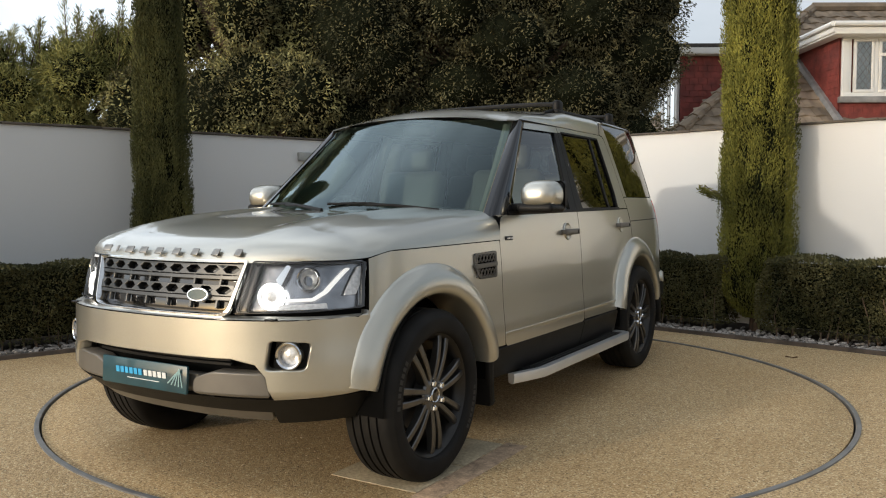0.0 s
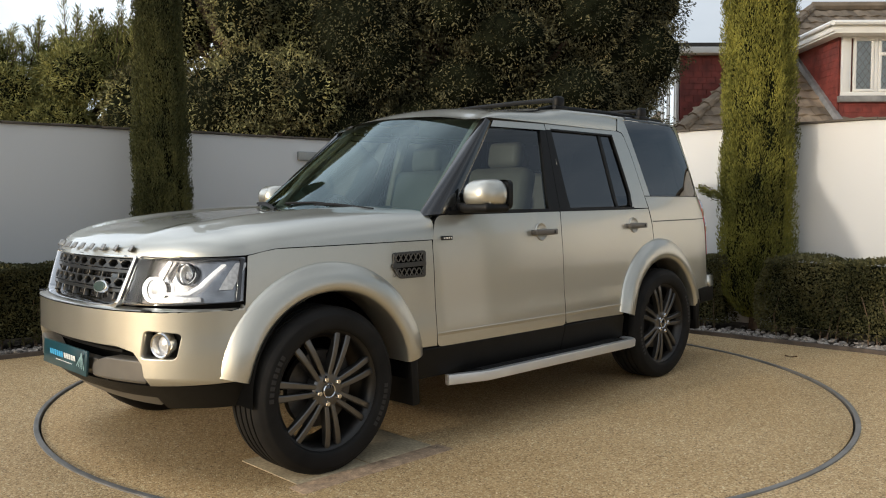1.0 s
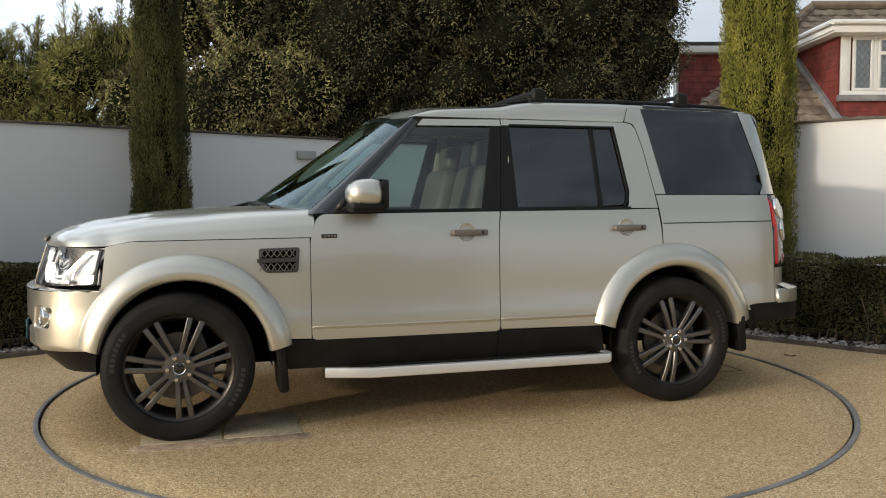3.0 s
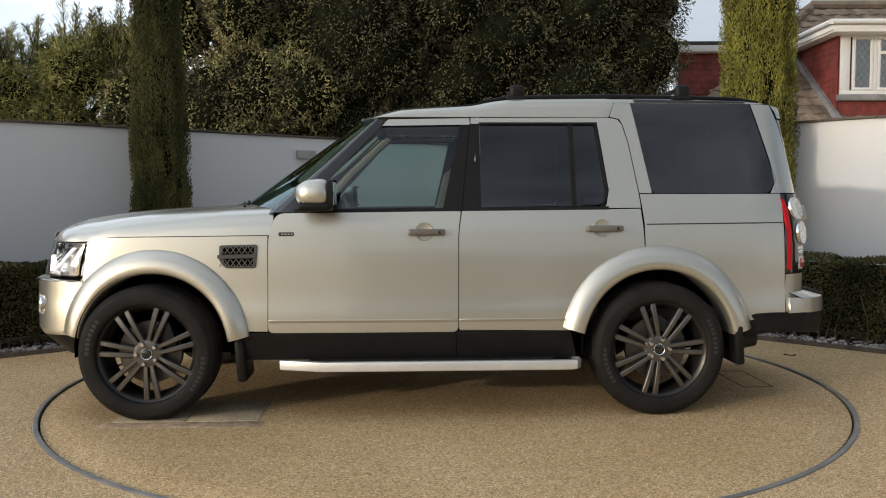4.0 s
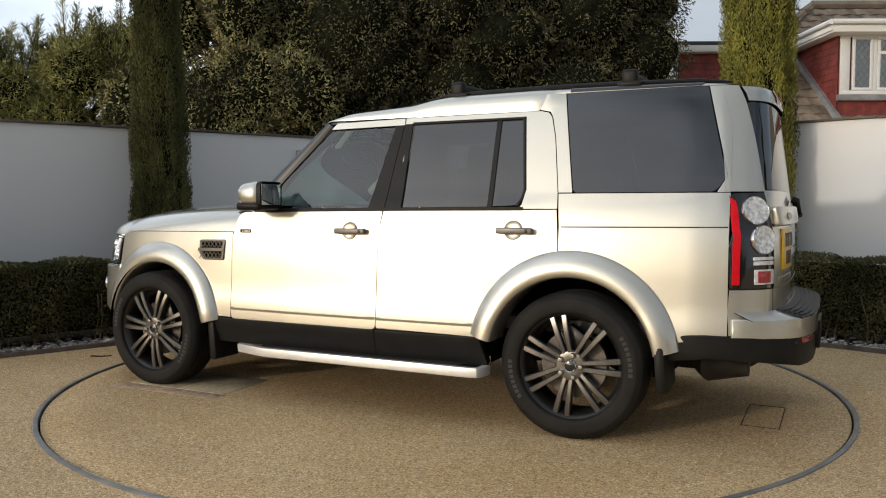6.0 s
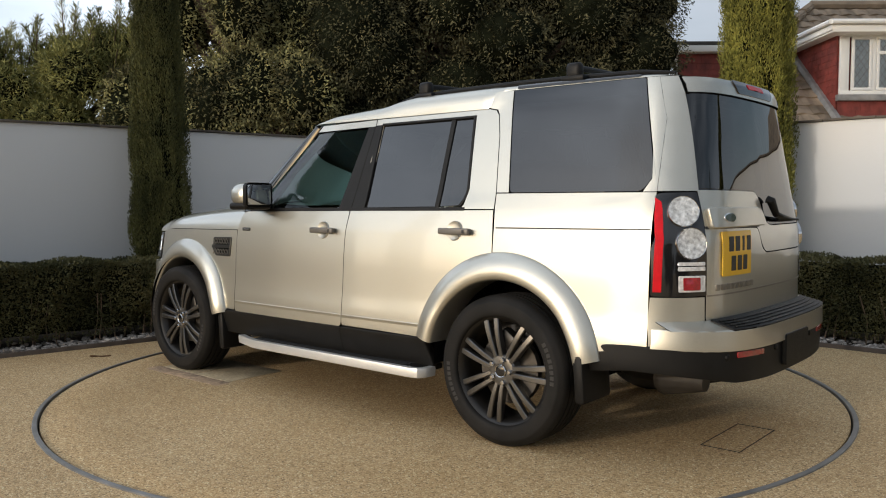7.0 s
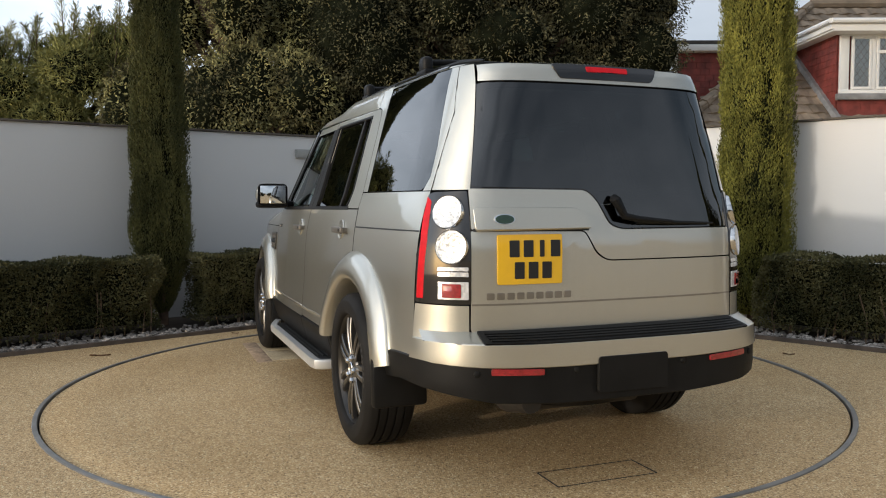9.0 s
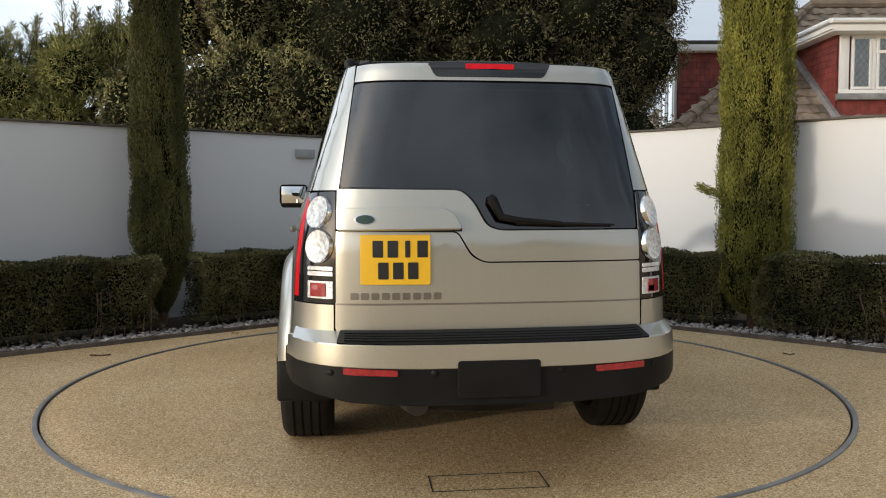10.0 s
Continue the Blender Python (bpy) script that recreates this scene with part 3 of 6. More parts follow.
tagged(raw("loose_gravel", *strewn(4200, 2.56, 4.6, 41), M_STONE), "loose tan grit lying on the forecourt", "gravel", kind="stuff")
tagged(raw("grit", *strewn(5200, 0.2, 2.46, 42), M_STONE, turntable), kind="stuff")
M_DEAD = mat("dead_leaf", (0.16, 0.075, 0.03), 0.8, noise_scale=30, vary=0.3)
for lx, ly, turn_, ln in ((-2.73, 0.87, 10, 0.16), (2.72, 0.86, -20, 0.09), (-1.93, 1.93, 0, 0.07), (3.3, 0.2, 60, 0.05)):
    bm = bmesh.new()
    for k in range(7):
        t = k / 6
        wd = 0.16 * math.sin(math.pi * (0.06 + 0.9 * t)) * ln
        bm.verts.new((ln * (t - 0.5), -wd, 0.006 + 0.006 * math.sin(t * 7)))
        bm.verts.new((ln * (t - 0.5), 0, 0.003))
        bm.verts.new((ln * (t - 0.5), wd, 0.008 + 0.005 * math.cos(t * 6)))
    bm.verts.ensure_lookup_table()
    for k in range(6):
        for j in (0, 1):
            bm.faces.new([bm.verts[i] for i in (k * 3 + j, k * 3 + 3 + j, k * 3 + 4 + j, k * 3 + 1 + j)])
    bmesh.ops.solidify(bm, geom=bm.faces[:], thickness=0.001)
    ob = part("dead_leaf", bm, M_DEAD)
    ob.matrix_basis = pose(lx, ly, 0, rz=turn_)
    tagged(ob, "curled brown dead leaf lying on the gravel", "leaf", "fallen leaves")

# ---- the car ----
# Car space: x forwards from midway between the axles, y to the car's left, z up from the ground.
from mathutils.geometry import tessellate_polygon


def paint_mat():
    m = mat("champagne_paint", (0.60, 0.575, 0.50), 0.35, 0.84, coat=1.0)
    n, l = m.node_tree.nodes, m.node_tree.links
    b = n["Principled BSDF"]
    co = n.new("ShaderNodeTexCoord")
    fl = n.new("ShaderNodeTexVoronoi")
    fl.inputs["Scale"].default_value = 1400
    l.new(co.outputs["Object"], fl.inputs["Vector"])
    r = n.new("ShaderNodeValToRGB")
    r.color_ramp.elements[0].color, r.color_ramp.elements[1].color = (0.475, 0.460, 0.400, 1), (0.625, 0.608, 0.538, 1)
    sp = n.new("ShaderNodeSeparateColor")
    l.new(fl.outputs["Color"], sp.inputs[0])
    l.new(sp.outputs[0], r.inputs[0])
    l.new(r.outputs[0], b.inputs["Base Color"])
    return m


M_PAINT = paint_mat()
M_TRIM = mat("black_trim_plastic", (0.008, 0.0078, 0.0076), 0.48, noise_scale=9, vary=0.25, bump=0.15, bump_scale=500, spec=0.2)
M_GREYTRIM = mat("grey_trim_plastic", (0.15, 0.14, 0.125), 0.4, 0.3, noise_scale=7, vary=0.12)
M_GLOSS = mat("gloss_black", (0.010, 0.010, 0.011), 0.08, noise_scale=4, vary=0.2, coat=0.6)
M_CHROME = mat("satin_chrome", (0.72, 0.72, 0.72), 0.12, 1.0, noise_scale=4, vary=0.05)
M_GRILLE = mat("grille_silver", (0.10, 0.098, 0.094), 0.28, 0.9, noise_scale=4, vary=0.1)
M_DARKMETAL = mat("dark_alloy", (0.15, 0.145, 0.138), 0.3, 0.85, noise_scale=9, vary=0.12)
M_ALLOY_EDGE = mat("alloy_barrel", (0.04, 0.038, 0.036), 0.35, 0.8, noise_scale=6, vary=0.2)
M_TYRE = mat("tyre_rubber", (0.011, 0.0105, 0.010), 0.7, noise_scale=7, vary=0.35, bump=0.2, bump_scale=300, color2=(0.016, 0.015, 0.014), spec=0.2)
M_MARK = mat("tyre_mark", (0.019, 0.018, 0.0175), 0.6, noise_scale=20, vary=0.2)
# near-black, no gloss: shade painted into gaps and recesses, and plain black underparts
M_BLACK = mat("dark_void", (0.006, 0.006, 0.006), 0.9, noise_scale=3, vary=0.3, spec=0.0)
M_STEPALU = mat("step_aluminium", (0.70, 0.70, 0.69), 0.35, 0.6, noise_scale=6, vary=0.06)
M_RED = mat("red_lens", (0.58, 0.005, 0.012), 0.3, noise_scale=30, vary=0.15, spec=0.25)
M_REFLECTOR = mat("red_reflector", (0.30, 0.010, 0.016), 0.25, noise_scale=60, vary=0.3, coat=1.0)
M_LAMPSILVER = mat("lamp_reflector", (0.78, 0.78, 0.78), 0.2, 0.35, noise_scale=70, vary=0.25, bump=0.6, bump_scale=90, coat=0.8)
M_LAMPDISH = mat("lamp_dish", (0.62, 0.63, 0.63), 0.3, 0.35, noise_scale=60, vary=0.45, bump=0.9, bump_scale=70, coat=1.0)
M_LED = mat("daytime_light", (0.9, 0.92, 0.95), 0.3, emit=(1.0, 0.97, 0.9, 2.2))
M_YELLOW = mat("yellow_plate", (0.80, 0.47, 0.015), 0.4, noise_scale=20, vary=0.04, coat=0.4)
M_INK = mat("black_marking", (0.012, 0.012, 0.012), 0.5, noise_scale=20, vary=0.1)
M_TEAL = mat("teal_plate", (0.007, 0.055, 0.075), 0.35, noise_scale=8, vary=0.35, coat=0.4)
M_BLUEINK = mat("light_blue_marking", (0.05, 0.40, 0.72), 0.4, noise_scale=20, vary=0.1)
M_WHITEINK = mat("white_marking", (0.75, 0.78, 0.78), 0.4, noise_scale=20, vary=0.1)
M_GREENBADGE = mat("dark_green_badge", (0.01, 0.035, 0.02), 0.25, noise_scale=20, vary=0.1, coat=0.6)
M_LETTER = mat("satin_lettering", (0.30, 0.28, 0.25), 0.3, 0.85, noise_scale=20, vary=0.1)
M_LEATHER = mat("pale_leather", (0.17, 0.155, 0.13), 0.5, noise_scale=5, vary=0.12, bump=0.2, bump_scale=200)
M_DASH = mat("dash_plastic", (0.035, 0.033, 0.032), 0.6, noise_scale=5, vary=0.2, bump=0.2, bump_scale=300)
M_LINING = mat("cabin_lining", (0.40, 0.37, 0.31), 0.9, noise_scale=5, vary=0.08)
M_SCREEN = glass_mat("windscreen_glass", (0.40, 0.56, 0.55), (0.80, 0.97, 1.0), 1.8)
M_SIDEGLASS = glass_mat("side_glass", (0.58, 0.71, 0.68), ior=1.7)
M_PRIVACY = glass_mat("privacy_glass", (0.034, 0.040, 0.044), ior=1.85)
M_LENS = glass_mat("clear_lens", (0.95, 0.96, 0.97), ior=1.4)
M_LAMPBODY = mat("lamp_housing", (0.32, 0.32, 0.33), 0.22, 0.95, noise_scale=14, vary=0.4, bump=0.3, bump_scale=30)
M_MIRROR = mat("mirror_glass", (0.85, 0.87, 0.88), 0.02, 1.0)


def curve(pts):
    """A smooth curve through the points (monotone cubic)."""
    xs, ys = np.array([p[0] for p in pts], float), np.array([p[1] for p in pts], float)
    h, d = np.diff(xs), np.diff(ys) / np.diff(xs)
    m = np.empty(len(xs))
    m[0], m[-1] = d[0], d[-1]
    for i in range(1, len(xs) - 1):
        m[i] = 0 if d[i - 1] * d[i] <= 0 else (h[i - 1] + h[i]) / (h[i - 1] / d[i - 1] + h[i] / d[i])

    def at(x):
        x = min(max(x, xs[0]), xs[-1])
        i = min(max(int(np.searchsorted(xs, x)) - 1, 0), len(h) - 1)
        t = (x - xs[i]) / h[i]
        return float(ys[i] * (2 * t ** 3 - 3 * t * t + 1) + h[i] * m[i] * (t ** 3 - 2 * t * t + t) + ys[i + 1] * (3 * t * t - 2 * t ** 3) + h[i] * m[i + 1] * (t ** 3 - t * t))
    return at


# half width by height, and how the plan closes towards the two ends
SECTION = curve([(0.25, 0.86), (0.40, 0.90), (0.50, 0.922), (0.58, 0.920), (0.70, 0.908), (0.90, 0.898), (1.04, 0.884), (1.12, 0.870), (1.19, 0.853), (1.26, 0.828), (1.40, 0.785), (1.60, 0.722), (1.72, 0.682), (1.80, 0.650), (1.90, 0.60)])
TAIL = [(0.0, -2.438), (0.2, -2.436), (0.4, -2.430), (0.55, -2.419), (0.68, -2.397), (0.78, -2.358), (0.86, -2.290), (0.915, -2.20), (0.945, -2.0), (0.975, -1.4), (1.0, -0.4)]
NOSE = [(0.0, 2.225), (0.2, 2.218), (0.4, 2.195), (0.55, 2.158), (0.68, 2.105), (0.78, 2.04), (0.85, 1.96), (0.90, 1.85), (0.935, 1.65), (0.965, 1.30), (0.985, 0.95), (1.0, 0.30)]
tail_x, nose_x = curve(TAIL), curve(NOSE)
tail_r, nose_r = curve([(x, r) for r, x in TAIL]), curve([(x, r) for r, x in NOSE][::-1])


def lean_tail(z):
    return 0.13 * max(0.0, z - 1.05)


def lean_nose(z):
    return -0.28 * max(0.0, z - 0.80) - 1.1 * max(0.0, 0.48 - z)


def W(x, z):
    """Half width of the body at x, z."""
    if x < -0.4:
        return SECTION(z) * tail_r(x - lean_tail(z) * min(1.0, (-0.4 - x) / 1.7))
    if x > 0.3:
        return SECTION(z) * nose_r(x - lean_nose(z) * min(1.0, (x - 0.3) / 1.6))
    return SECTION(z)


def on_side(side, off=0.0):
    return lambda a, b: Vector((a, side * (W(a, b) + off), b))


def on_tail(off=0.0, fade=0.0):
    def f(a, b):
        r = min(abs(a) / SECTION(b), 1.0)
        o = off * (1 - fade * r ** 6)
        return Vector((tail_x(r) + lean_tail(b) - o, a * (1 + 0.25 * o * r ** 4), b))
    return f


def on_nose(off=0.0, fade=0.0):
    def f(a, b):
        r = min(abs(a) / SECTION(b), 1.0)
        o = off * (1 - fade * r ** 5)
        return Vector((nose_x(r) + lean_nose(b) + o, a * (1 + 0.25 * o * r ** 4), b))
    return f


def fillet(poly, r, n=5):
    """Rounds the corners of a closed outline; r is one radius or one for each corner."""
    out = []
    for i, p in enumerate(poly):
        rr = r[i] if isinstance(r, (list, tuple)) else r
        a, b, c = Vector(poly[i - 1]), Vector(p), Vector(poly[(i + 1) % len(poly)])
        u, v = a - b, c - b
        k = min(rr, u.length * 0.45, v.length * 0.45)
        if k < 1e-4:
            out.append((b.x, b.y))
            continue
        p0, p1 = b + u.normalized() * k, b + v.normalized() * k
        for j in range(n + 1):
            t = j / n
            q = p0 * (1 - t) ** 2 + b * 2 * t * (1 - t) + p1 * t * t
            out.append((q.x, q.y))
    return out


def panel(name, loops, place, material, parent, depth=0.018, step=0.07, label="", roll=0.0025):
    """A curved panel of real thickness: flat outlines (the first outer, the rest holes) laid on a surface, with turned-in edges."""
    if not isinstance(loops[0][0], (tuple, list)):
        loops = [loops]
    flat = [Vector((a, b, 0)) for lp in loops for a, b in lp]
    tris = tessellate_polygon([[Vector((a, b, 0)) for a, b in lp] for lp in loops])
    bm = bmesh.new()
    vv = [bm.verts.new(p) for p in flat]
    for t in tris:
        try:
            bm.faces.new([vv[i] for i in t])
        except ValueError:
            pass
    for axis in (0, 1):
        lo, hi = min(p[axis] for p in flat), max(p[axis] for p in flat)
        no = (1, 0, 0) if axis == 0 else (0, 1, 0)
        for k in range(1, int((hi - lo) / step) + 1):
            co = [0, 0, 0]
            co[axis] = lo + (hi - lo) * k / (int((hi - lo) / step) + 1)
            bmesh.ops.bisect_plane(bm, geom=bm.verts[:] + bm.edges[:] + bm.faces[:], plane_co=co, plane_no=no)
    bm.verts.ensure_lookup_table()
    bm.verts.index_update()
    e = 0.003
    P, N = [], []
    for v in bm.verts:
        a, b = v.co.x, v.co.y
        p = place(a, b)
        n = (place(a + e, b) - place(a - e, b)).cross(place(a, b + e) - place(a, b - e)).normalized()
        if n.dot(p - Vector((max(min(p.x, 1.2), -1.4), 0, min(p.z, 1.0)))) < 0:
            n = -n
        P.append(p)
        N.append(n)
    verts, nors, faces = list(P), list(N), []
    for f in bm.faces:
        ids = [v.index for v in f.verts]
        q = (P[ids[1]] - P[ids[0]]).cross(P[ids[2]] - P[ids[0]])
        faces.append(ids if q.dot(N[ids[0]]) > 0 else ids[::-1])
    edge_n, dup, inner = {}, {}, []
    rim = [ed for ed in bm.edges if len(ed.link_faces) == 1]
    for ed in rim:
        i, j = ed.verts[0].index, ed.verts[1].index
        mid = (P[i] + P[j]) / 2
        c = ed.link_faces[0].calc_center_median()
        d = (P[j] - P[i]).cross(N[i])
        if d.dot(place(c.x, c.y) - mid) > 0:
            d = -d
        d.normalize()
        for q in (i, j):
            edge_n[q] = edge_n.get(q, Vector()) + d
    for q, d in edge_n.items():
        d = d.normalized()
        # a small rounded lip, then the turned-in edge
        dup[q] = (len(verts), len(verts) + 1)
        verts += [P[q] + d * roll * 0.5 - N[q] * roll, P[q] + d * roll * 0.5 - N[q] * depth]
        nors += [(d * 0.9 + N[q] * 0.35).normalized(), d]
    for ed in rim:
        i, j = ed.verts[0].index, ed.verts[1].index
        for A, B in (((i, j), (dup[i][0], dup[j][0])), ((dup[i][0], dup[j][0]), (dup[i][1], dup[j][1]))):
            ids = [A[0], A[1], B[1], B[0]]
            q = (verts[ids[1]] - verts[ids[0]]).cross(verts[ids[3]] - verts[ids[0]])
            faces.append(ids if q.dot(edge_n[i] + N[i] * 0.3) > 0 else ids[::-1])
            inner.append(len(faces) - 1)
    bm.free()
    me = bpy.data.meshes.new(name)
    me.from_pydata(verts, [], faces)
    for f in me.polygons:
        f.use_smooth = True
    me.materials.append(material)
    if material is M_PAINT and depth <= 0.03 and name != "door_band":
        # near-black on the shut faces paints the shade of the panel gaps
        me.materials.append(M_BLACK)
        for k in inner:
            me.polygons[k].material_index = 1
    me.update()
    me.normals_split_custom_set_from_vertices([tuple(n) for n in nors])
    ob = new(name, me)
    ob.parent = parent
    if label:
        ob["label"] = label
    return ob


def loft(name, f, nu, nv, material, parent, label="", flip=False, angle=40):
    """A skin over the grid f(u, v), u and v from 0 to 1."""
    bm = bmesh.new()
    g = [[bm.verts.new(f(i / nu, j / nv)) for j in range(nv + 1)] for i in range(nu + 1)]
    for i in range(nu):
        for j in range(nv):
            q = (g[i][j], g[i + 1][j], g[i + 1][j + 1], g[i][j + 1])
            bm.faces.new(q[::-1] if flip else q)
    return part(name, bm, material, parent, label, angle)


def arc(cx, cz, r, a0, a1, n=20):
    return [(cx + r * math.cos(radians(a0 + (a1 - a0) * k / n)), cz + r * math.sin(radians(a0 + (a1 - a0) * k / n))) for k in range(n + 1)]


def disc_on(name, c, normal, prof, material, parent, n=28, label=""):
    """A turned shape (radius, height) standing on c along the normal."""
    bm = bmesh.new()
    q = Vector((0, 1, 0)).rotation_difference(Vector(normal)).to_matrix().to_4x4()
    spin(bm, prof, n, m=Matrix.Translation(c) @ q)
    bmesh.ops.recalc_face_normals(bm, faces=bm.faces)
    return part(name, bm, material, parent, label)


def bars(name, words, h, gap, material, parent, m, thick=0.004, tall=None):
    """Unreadable or private writing as plain bars, one for each sign; each word is a list of widths."""
    x = 0
    bm = bmesh.new()
    for w in words:
        box(bm, (x + w / 2, 0, 0), (w, thick, h), min(0.0015, h * 0.2), seg=1)
        x += w + gap
    bmesh.ops.translate(bm, vec=(-(x - gap) / 2, 0, 0), verts=bm.verts)
    bmesh.ops.transform(bm, matrix=m, verts=bm.verts)
    return part(name, bm, material, parent)


car = new("car")
tagged(car, "champagne silver off-road estate car with black trim on the turntable", "car")

FX, RX = 1.4425, -1.4425          # the axles
FC, RC = (1.405, 0.0), (-1.425, 0.0)

# bonnet: a clamshell that rolls down to the seam on each side and at the front
bon_z = curve([(0.70, 1.196), (1.05, 1.190), (1.5, 1.165), (1.85, 1.125), (2.03, 1.090), (2.11, 1.060), (2.155, 1.028), (2.18, 0.990)])


def bonnet_pt(u, v):
    u = 1 - (1 - u) ** 1.6
    x = 0.76 + (2.18 - 0.76) * u
    s = (v - 0.5) * 2
    s = math.copysign(1 - (1 - abs(s)) ** 1.5, s)
    seam = 1.038 - 0.012 * max(0.0, (x - 0.76)) / 1.1 - 0.024 * min(1.0, max(0.0, (x - 1.66) / 0.14))
    edge = W(min(x, 1.80), 1.035)
    if x > 1.80:
        k = (x - 1.80) / 0.38
        edge = W(1.80, 1.035) * math.sqrt(max(0.0, 1 - 0.36 * k ** 2.2))
    top = max(bon_z(x), seam + 0.0001) if x < 2.12 else bon_z(x)
    low = min(seam, top)
    a = abs(s)
    squarer = 5.5 + 9.0 * max(0.0, 1 - (x - 0.76) / 1.1) ** 1.5
    z = low + (top - low) * max(0.0, 1 - a ** squarer) ** 0.58
    ridge = 0.014 * math.exp(-((a - 0.56) / 0.10) ** 2) * min(1, (2.18 - x) / 0.3)
    back = 0.02 * s * s * (1 - u)
    xx = x - back - (0.16 * a ** 2.6) * max(0.0, (x - 1.7) / 0.48) ** 1.5
    return Vector((xx, s * edge, z + ridge))


bonnet = loft("bonnet", bonnet_pt, 40, 48, M_PAINT, car, flip=True, angle=60)

for side in (1, -1):
    S = on_side(side)
    # front wing, doors, rear quarter
    wing = [(0.770, 0.50), (0.770, 1.033), (1.30, 1.0275), (1.66, 1.0235), (1.72, 1.014), (1.788, 0.999), (1.812, 0.80), (1.835, 0.70)] + arc(FC[0], 0.425, 0.455, 33, 170, 22)
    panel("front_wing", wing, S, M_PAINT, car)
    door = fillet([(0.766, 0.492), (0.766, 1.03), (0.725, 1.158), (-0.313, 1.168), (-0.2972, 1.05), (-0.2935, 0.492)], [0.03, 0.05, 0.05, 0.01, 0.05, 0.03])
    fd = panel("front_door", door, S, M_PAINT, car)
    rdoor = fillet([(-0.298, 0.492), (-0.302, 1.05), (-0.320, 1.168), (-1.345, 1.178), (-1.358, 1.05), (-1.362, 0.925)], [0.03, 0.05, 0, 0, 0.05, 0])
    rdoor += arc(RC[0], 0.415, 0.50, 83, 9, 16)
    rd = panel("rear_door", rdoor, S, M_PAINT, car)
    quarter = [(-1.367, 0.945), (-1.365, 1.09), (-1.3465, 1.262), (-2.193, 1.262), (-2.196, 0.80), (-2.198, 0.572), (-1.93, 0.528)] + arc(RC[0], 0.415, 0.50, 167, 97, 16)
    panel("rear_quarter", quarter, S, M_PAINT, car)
    # a fine black line along the waist paints the crease's shade
    for a0, a1, z0, z1 in ((-1.375, -2.19, 1.090, 1.096),):
        panel("waist_seam", [(a0, z0 - 0.003), (a1, z1 - 0.003), (a1, z1 + 0.003), (a0, z0 + 0.003)], on_side(side, 0.0016), M_INK, car, 0.003, 0.2, roll=0.001)
    # near-black strips added behind the bonnet and door gaps, painting their shade
    panel("seam_seal", [(0.78, 1.005), (1.70, 0.99), (1.78, 0.975), (1.78, 1.005), (1.66, 1.03), (0.78, 1.042)], on_side(side, -0.012), M_BLACK, car, 0.01, 0.2)
    for xa, xb, za, zb in ((0.73, 0.81, 0.50, 1.025), (-0.35, -0.25, 0.50, 1.16), (-1.41, -1.31, 0.94, 1.25)):
        panel("seam_seal", [(xa, za), (xb, za), (xb, zb), (xa, zb)], on_side(side, -0.012), M_BLACK, car, 0.01, 0.2)
    # raised lower door band
    panel("door_band", [(0.762, 0.494), (0.762, 0.560), (-0.289, 0.560), (-0.289, 0.494)], lambda a, b, side=side: Vector((a, side * (W(a, b) + 0.006 - (0.560 - b) * 0.42), b)), M_PAINT, fd, 0.026, roll=0.004)
    panel("door_band", [(-0.301, 0.494), (-0.301, 0.560), (-0.915, 0.560), (-0.925, 0.494)], lambda a, b, side=side: Vector((a, side * (W(a, b) + 0.006 - (0.560 - b) * 0.42), b)), M_PAINT, rd, 0.026, roll=0.004)
    # black sill
    panel("sill", fillet([(0.94, 0.335), (0.94, 0.486), (-0.28, 0.486), (-0.28, 0.335)], 0.012), on_side(side, 0.006), M_TRIM, car, 0.05, roll=0.010)
    panel("sill", fillet([(-0.288, 0.335), (-0.288, 0.486), (-0.93, 0.486), (-0.97, 0.335)], 0.012), on_side(side, 0.006), M_TRIM, car, 0.05, roll=0.010)

    panel("bumper_side", [(-1.925, 0.440), (-1.915, 0.524), (-2.205, 0.567), (-2.205, 0.475)], on_side(side, 0.002), M_TRIM, car, 0.05, roll=0.006)

    # wheel-arch flares
    for name, cx, zi, zo, ri, ro, a0, a1 in (("front_arch", FC[0], 0.405, 0.421, 0.418, 0.538, 8, 174), ("rear_arch", RC[0] - 0.010, 0.402, 0.416, 0.430, 0.556, 10, 172)):
        prof = [(0.0, -0.16), (0.0, 0.030), (0.06, 0.046), (0.18, 0.053), (0.40, 0.052), (0.62, 0.044), (0.80, 0.030), (0.92, 0.016), (0.985, 0.007), (1.0, -0.01)]

        def arch_pt(u, v, prof=prof, cx=cx, zi=zi, zo=zo, ri=ri, ro=ro, a0=a0, a1=a1, side=side):
            t = v * (len(prof) - 1)
            i = min(int(t), len(prof) - 2)
            k = prof[i][0] + (prof[i + 1][0] - prof[i][0]) * (t - i)
            o = prof[i][1] + (prof[i + 1][1] - prof[i][1]) * (t - i)
            a = radians(a0 + (a1 - a0) * u)
            r, zc = ri + (ro - ri) * k, zi + (zo - zi) * k
            x, z = cx + r * math.cos(a), zc + r * math.sin(a)
            return Vector((x, side * (W(x, z) + o), z))
        loft(name, arch_pt, 44, 9, M_PAINT, car, flip=side > 0, angle=50)
        # black lining of the wheel well
        bm = bmesh.new()
        rows = []
        for k in range(25):
            a = radians(-6 + 192 * k / 24)
            rows.append([bm.verts.new((cx + 0.432 * math.cos(a), side * y, 0.405 + 0.432 * math.sin(a))) for y in (0.50, 0.70, 0.905)])
        for A, B in zip(rows, rows[1:]):
            for j in (0, 1):
                bm.faces.new((A[j], A[j + 1], B[j + 1], B[j]))
        bm.faces.new([r[0] for r in rows])
        part("wheel_well", bm, M_BLACK, car)

    # glass and pillars
    G = on_side(side, -0.012)
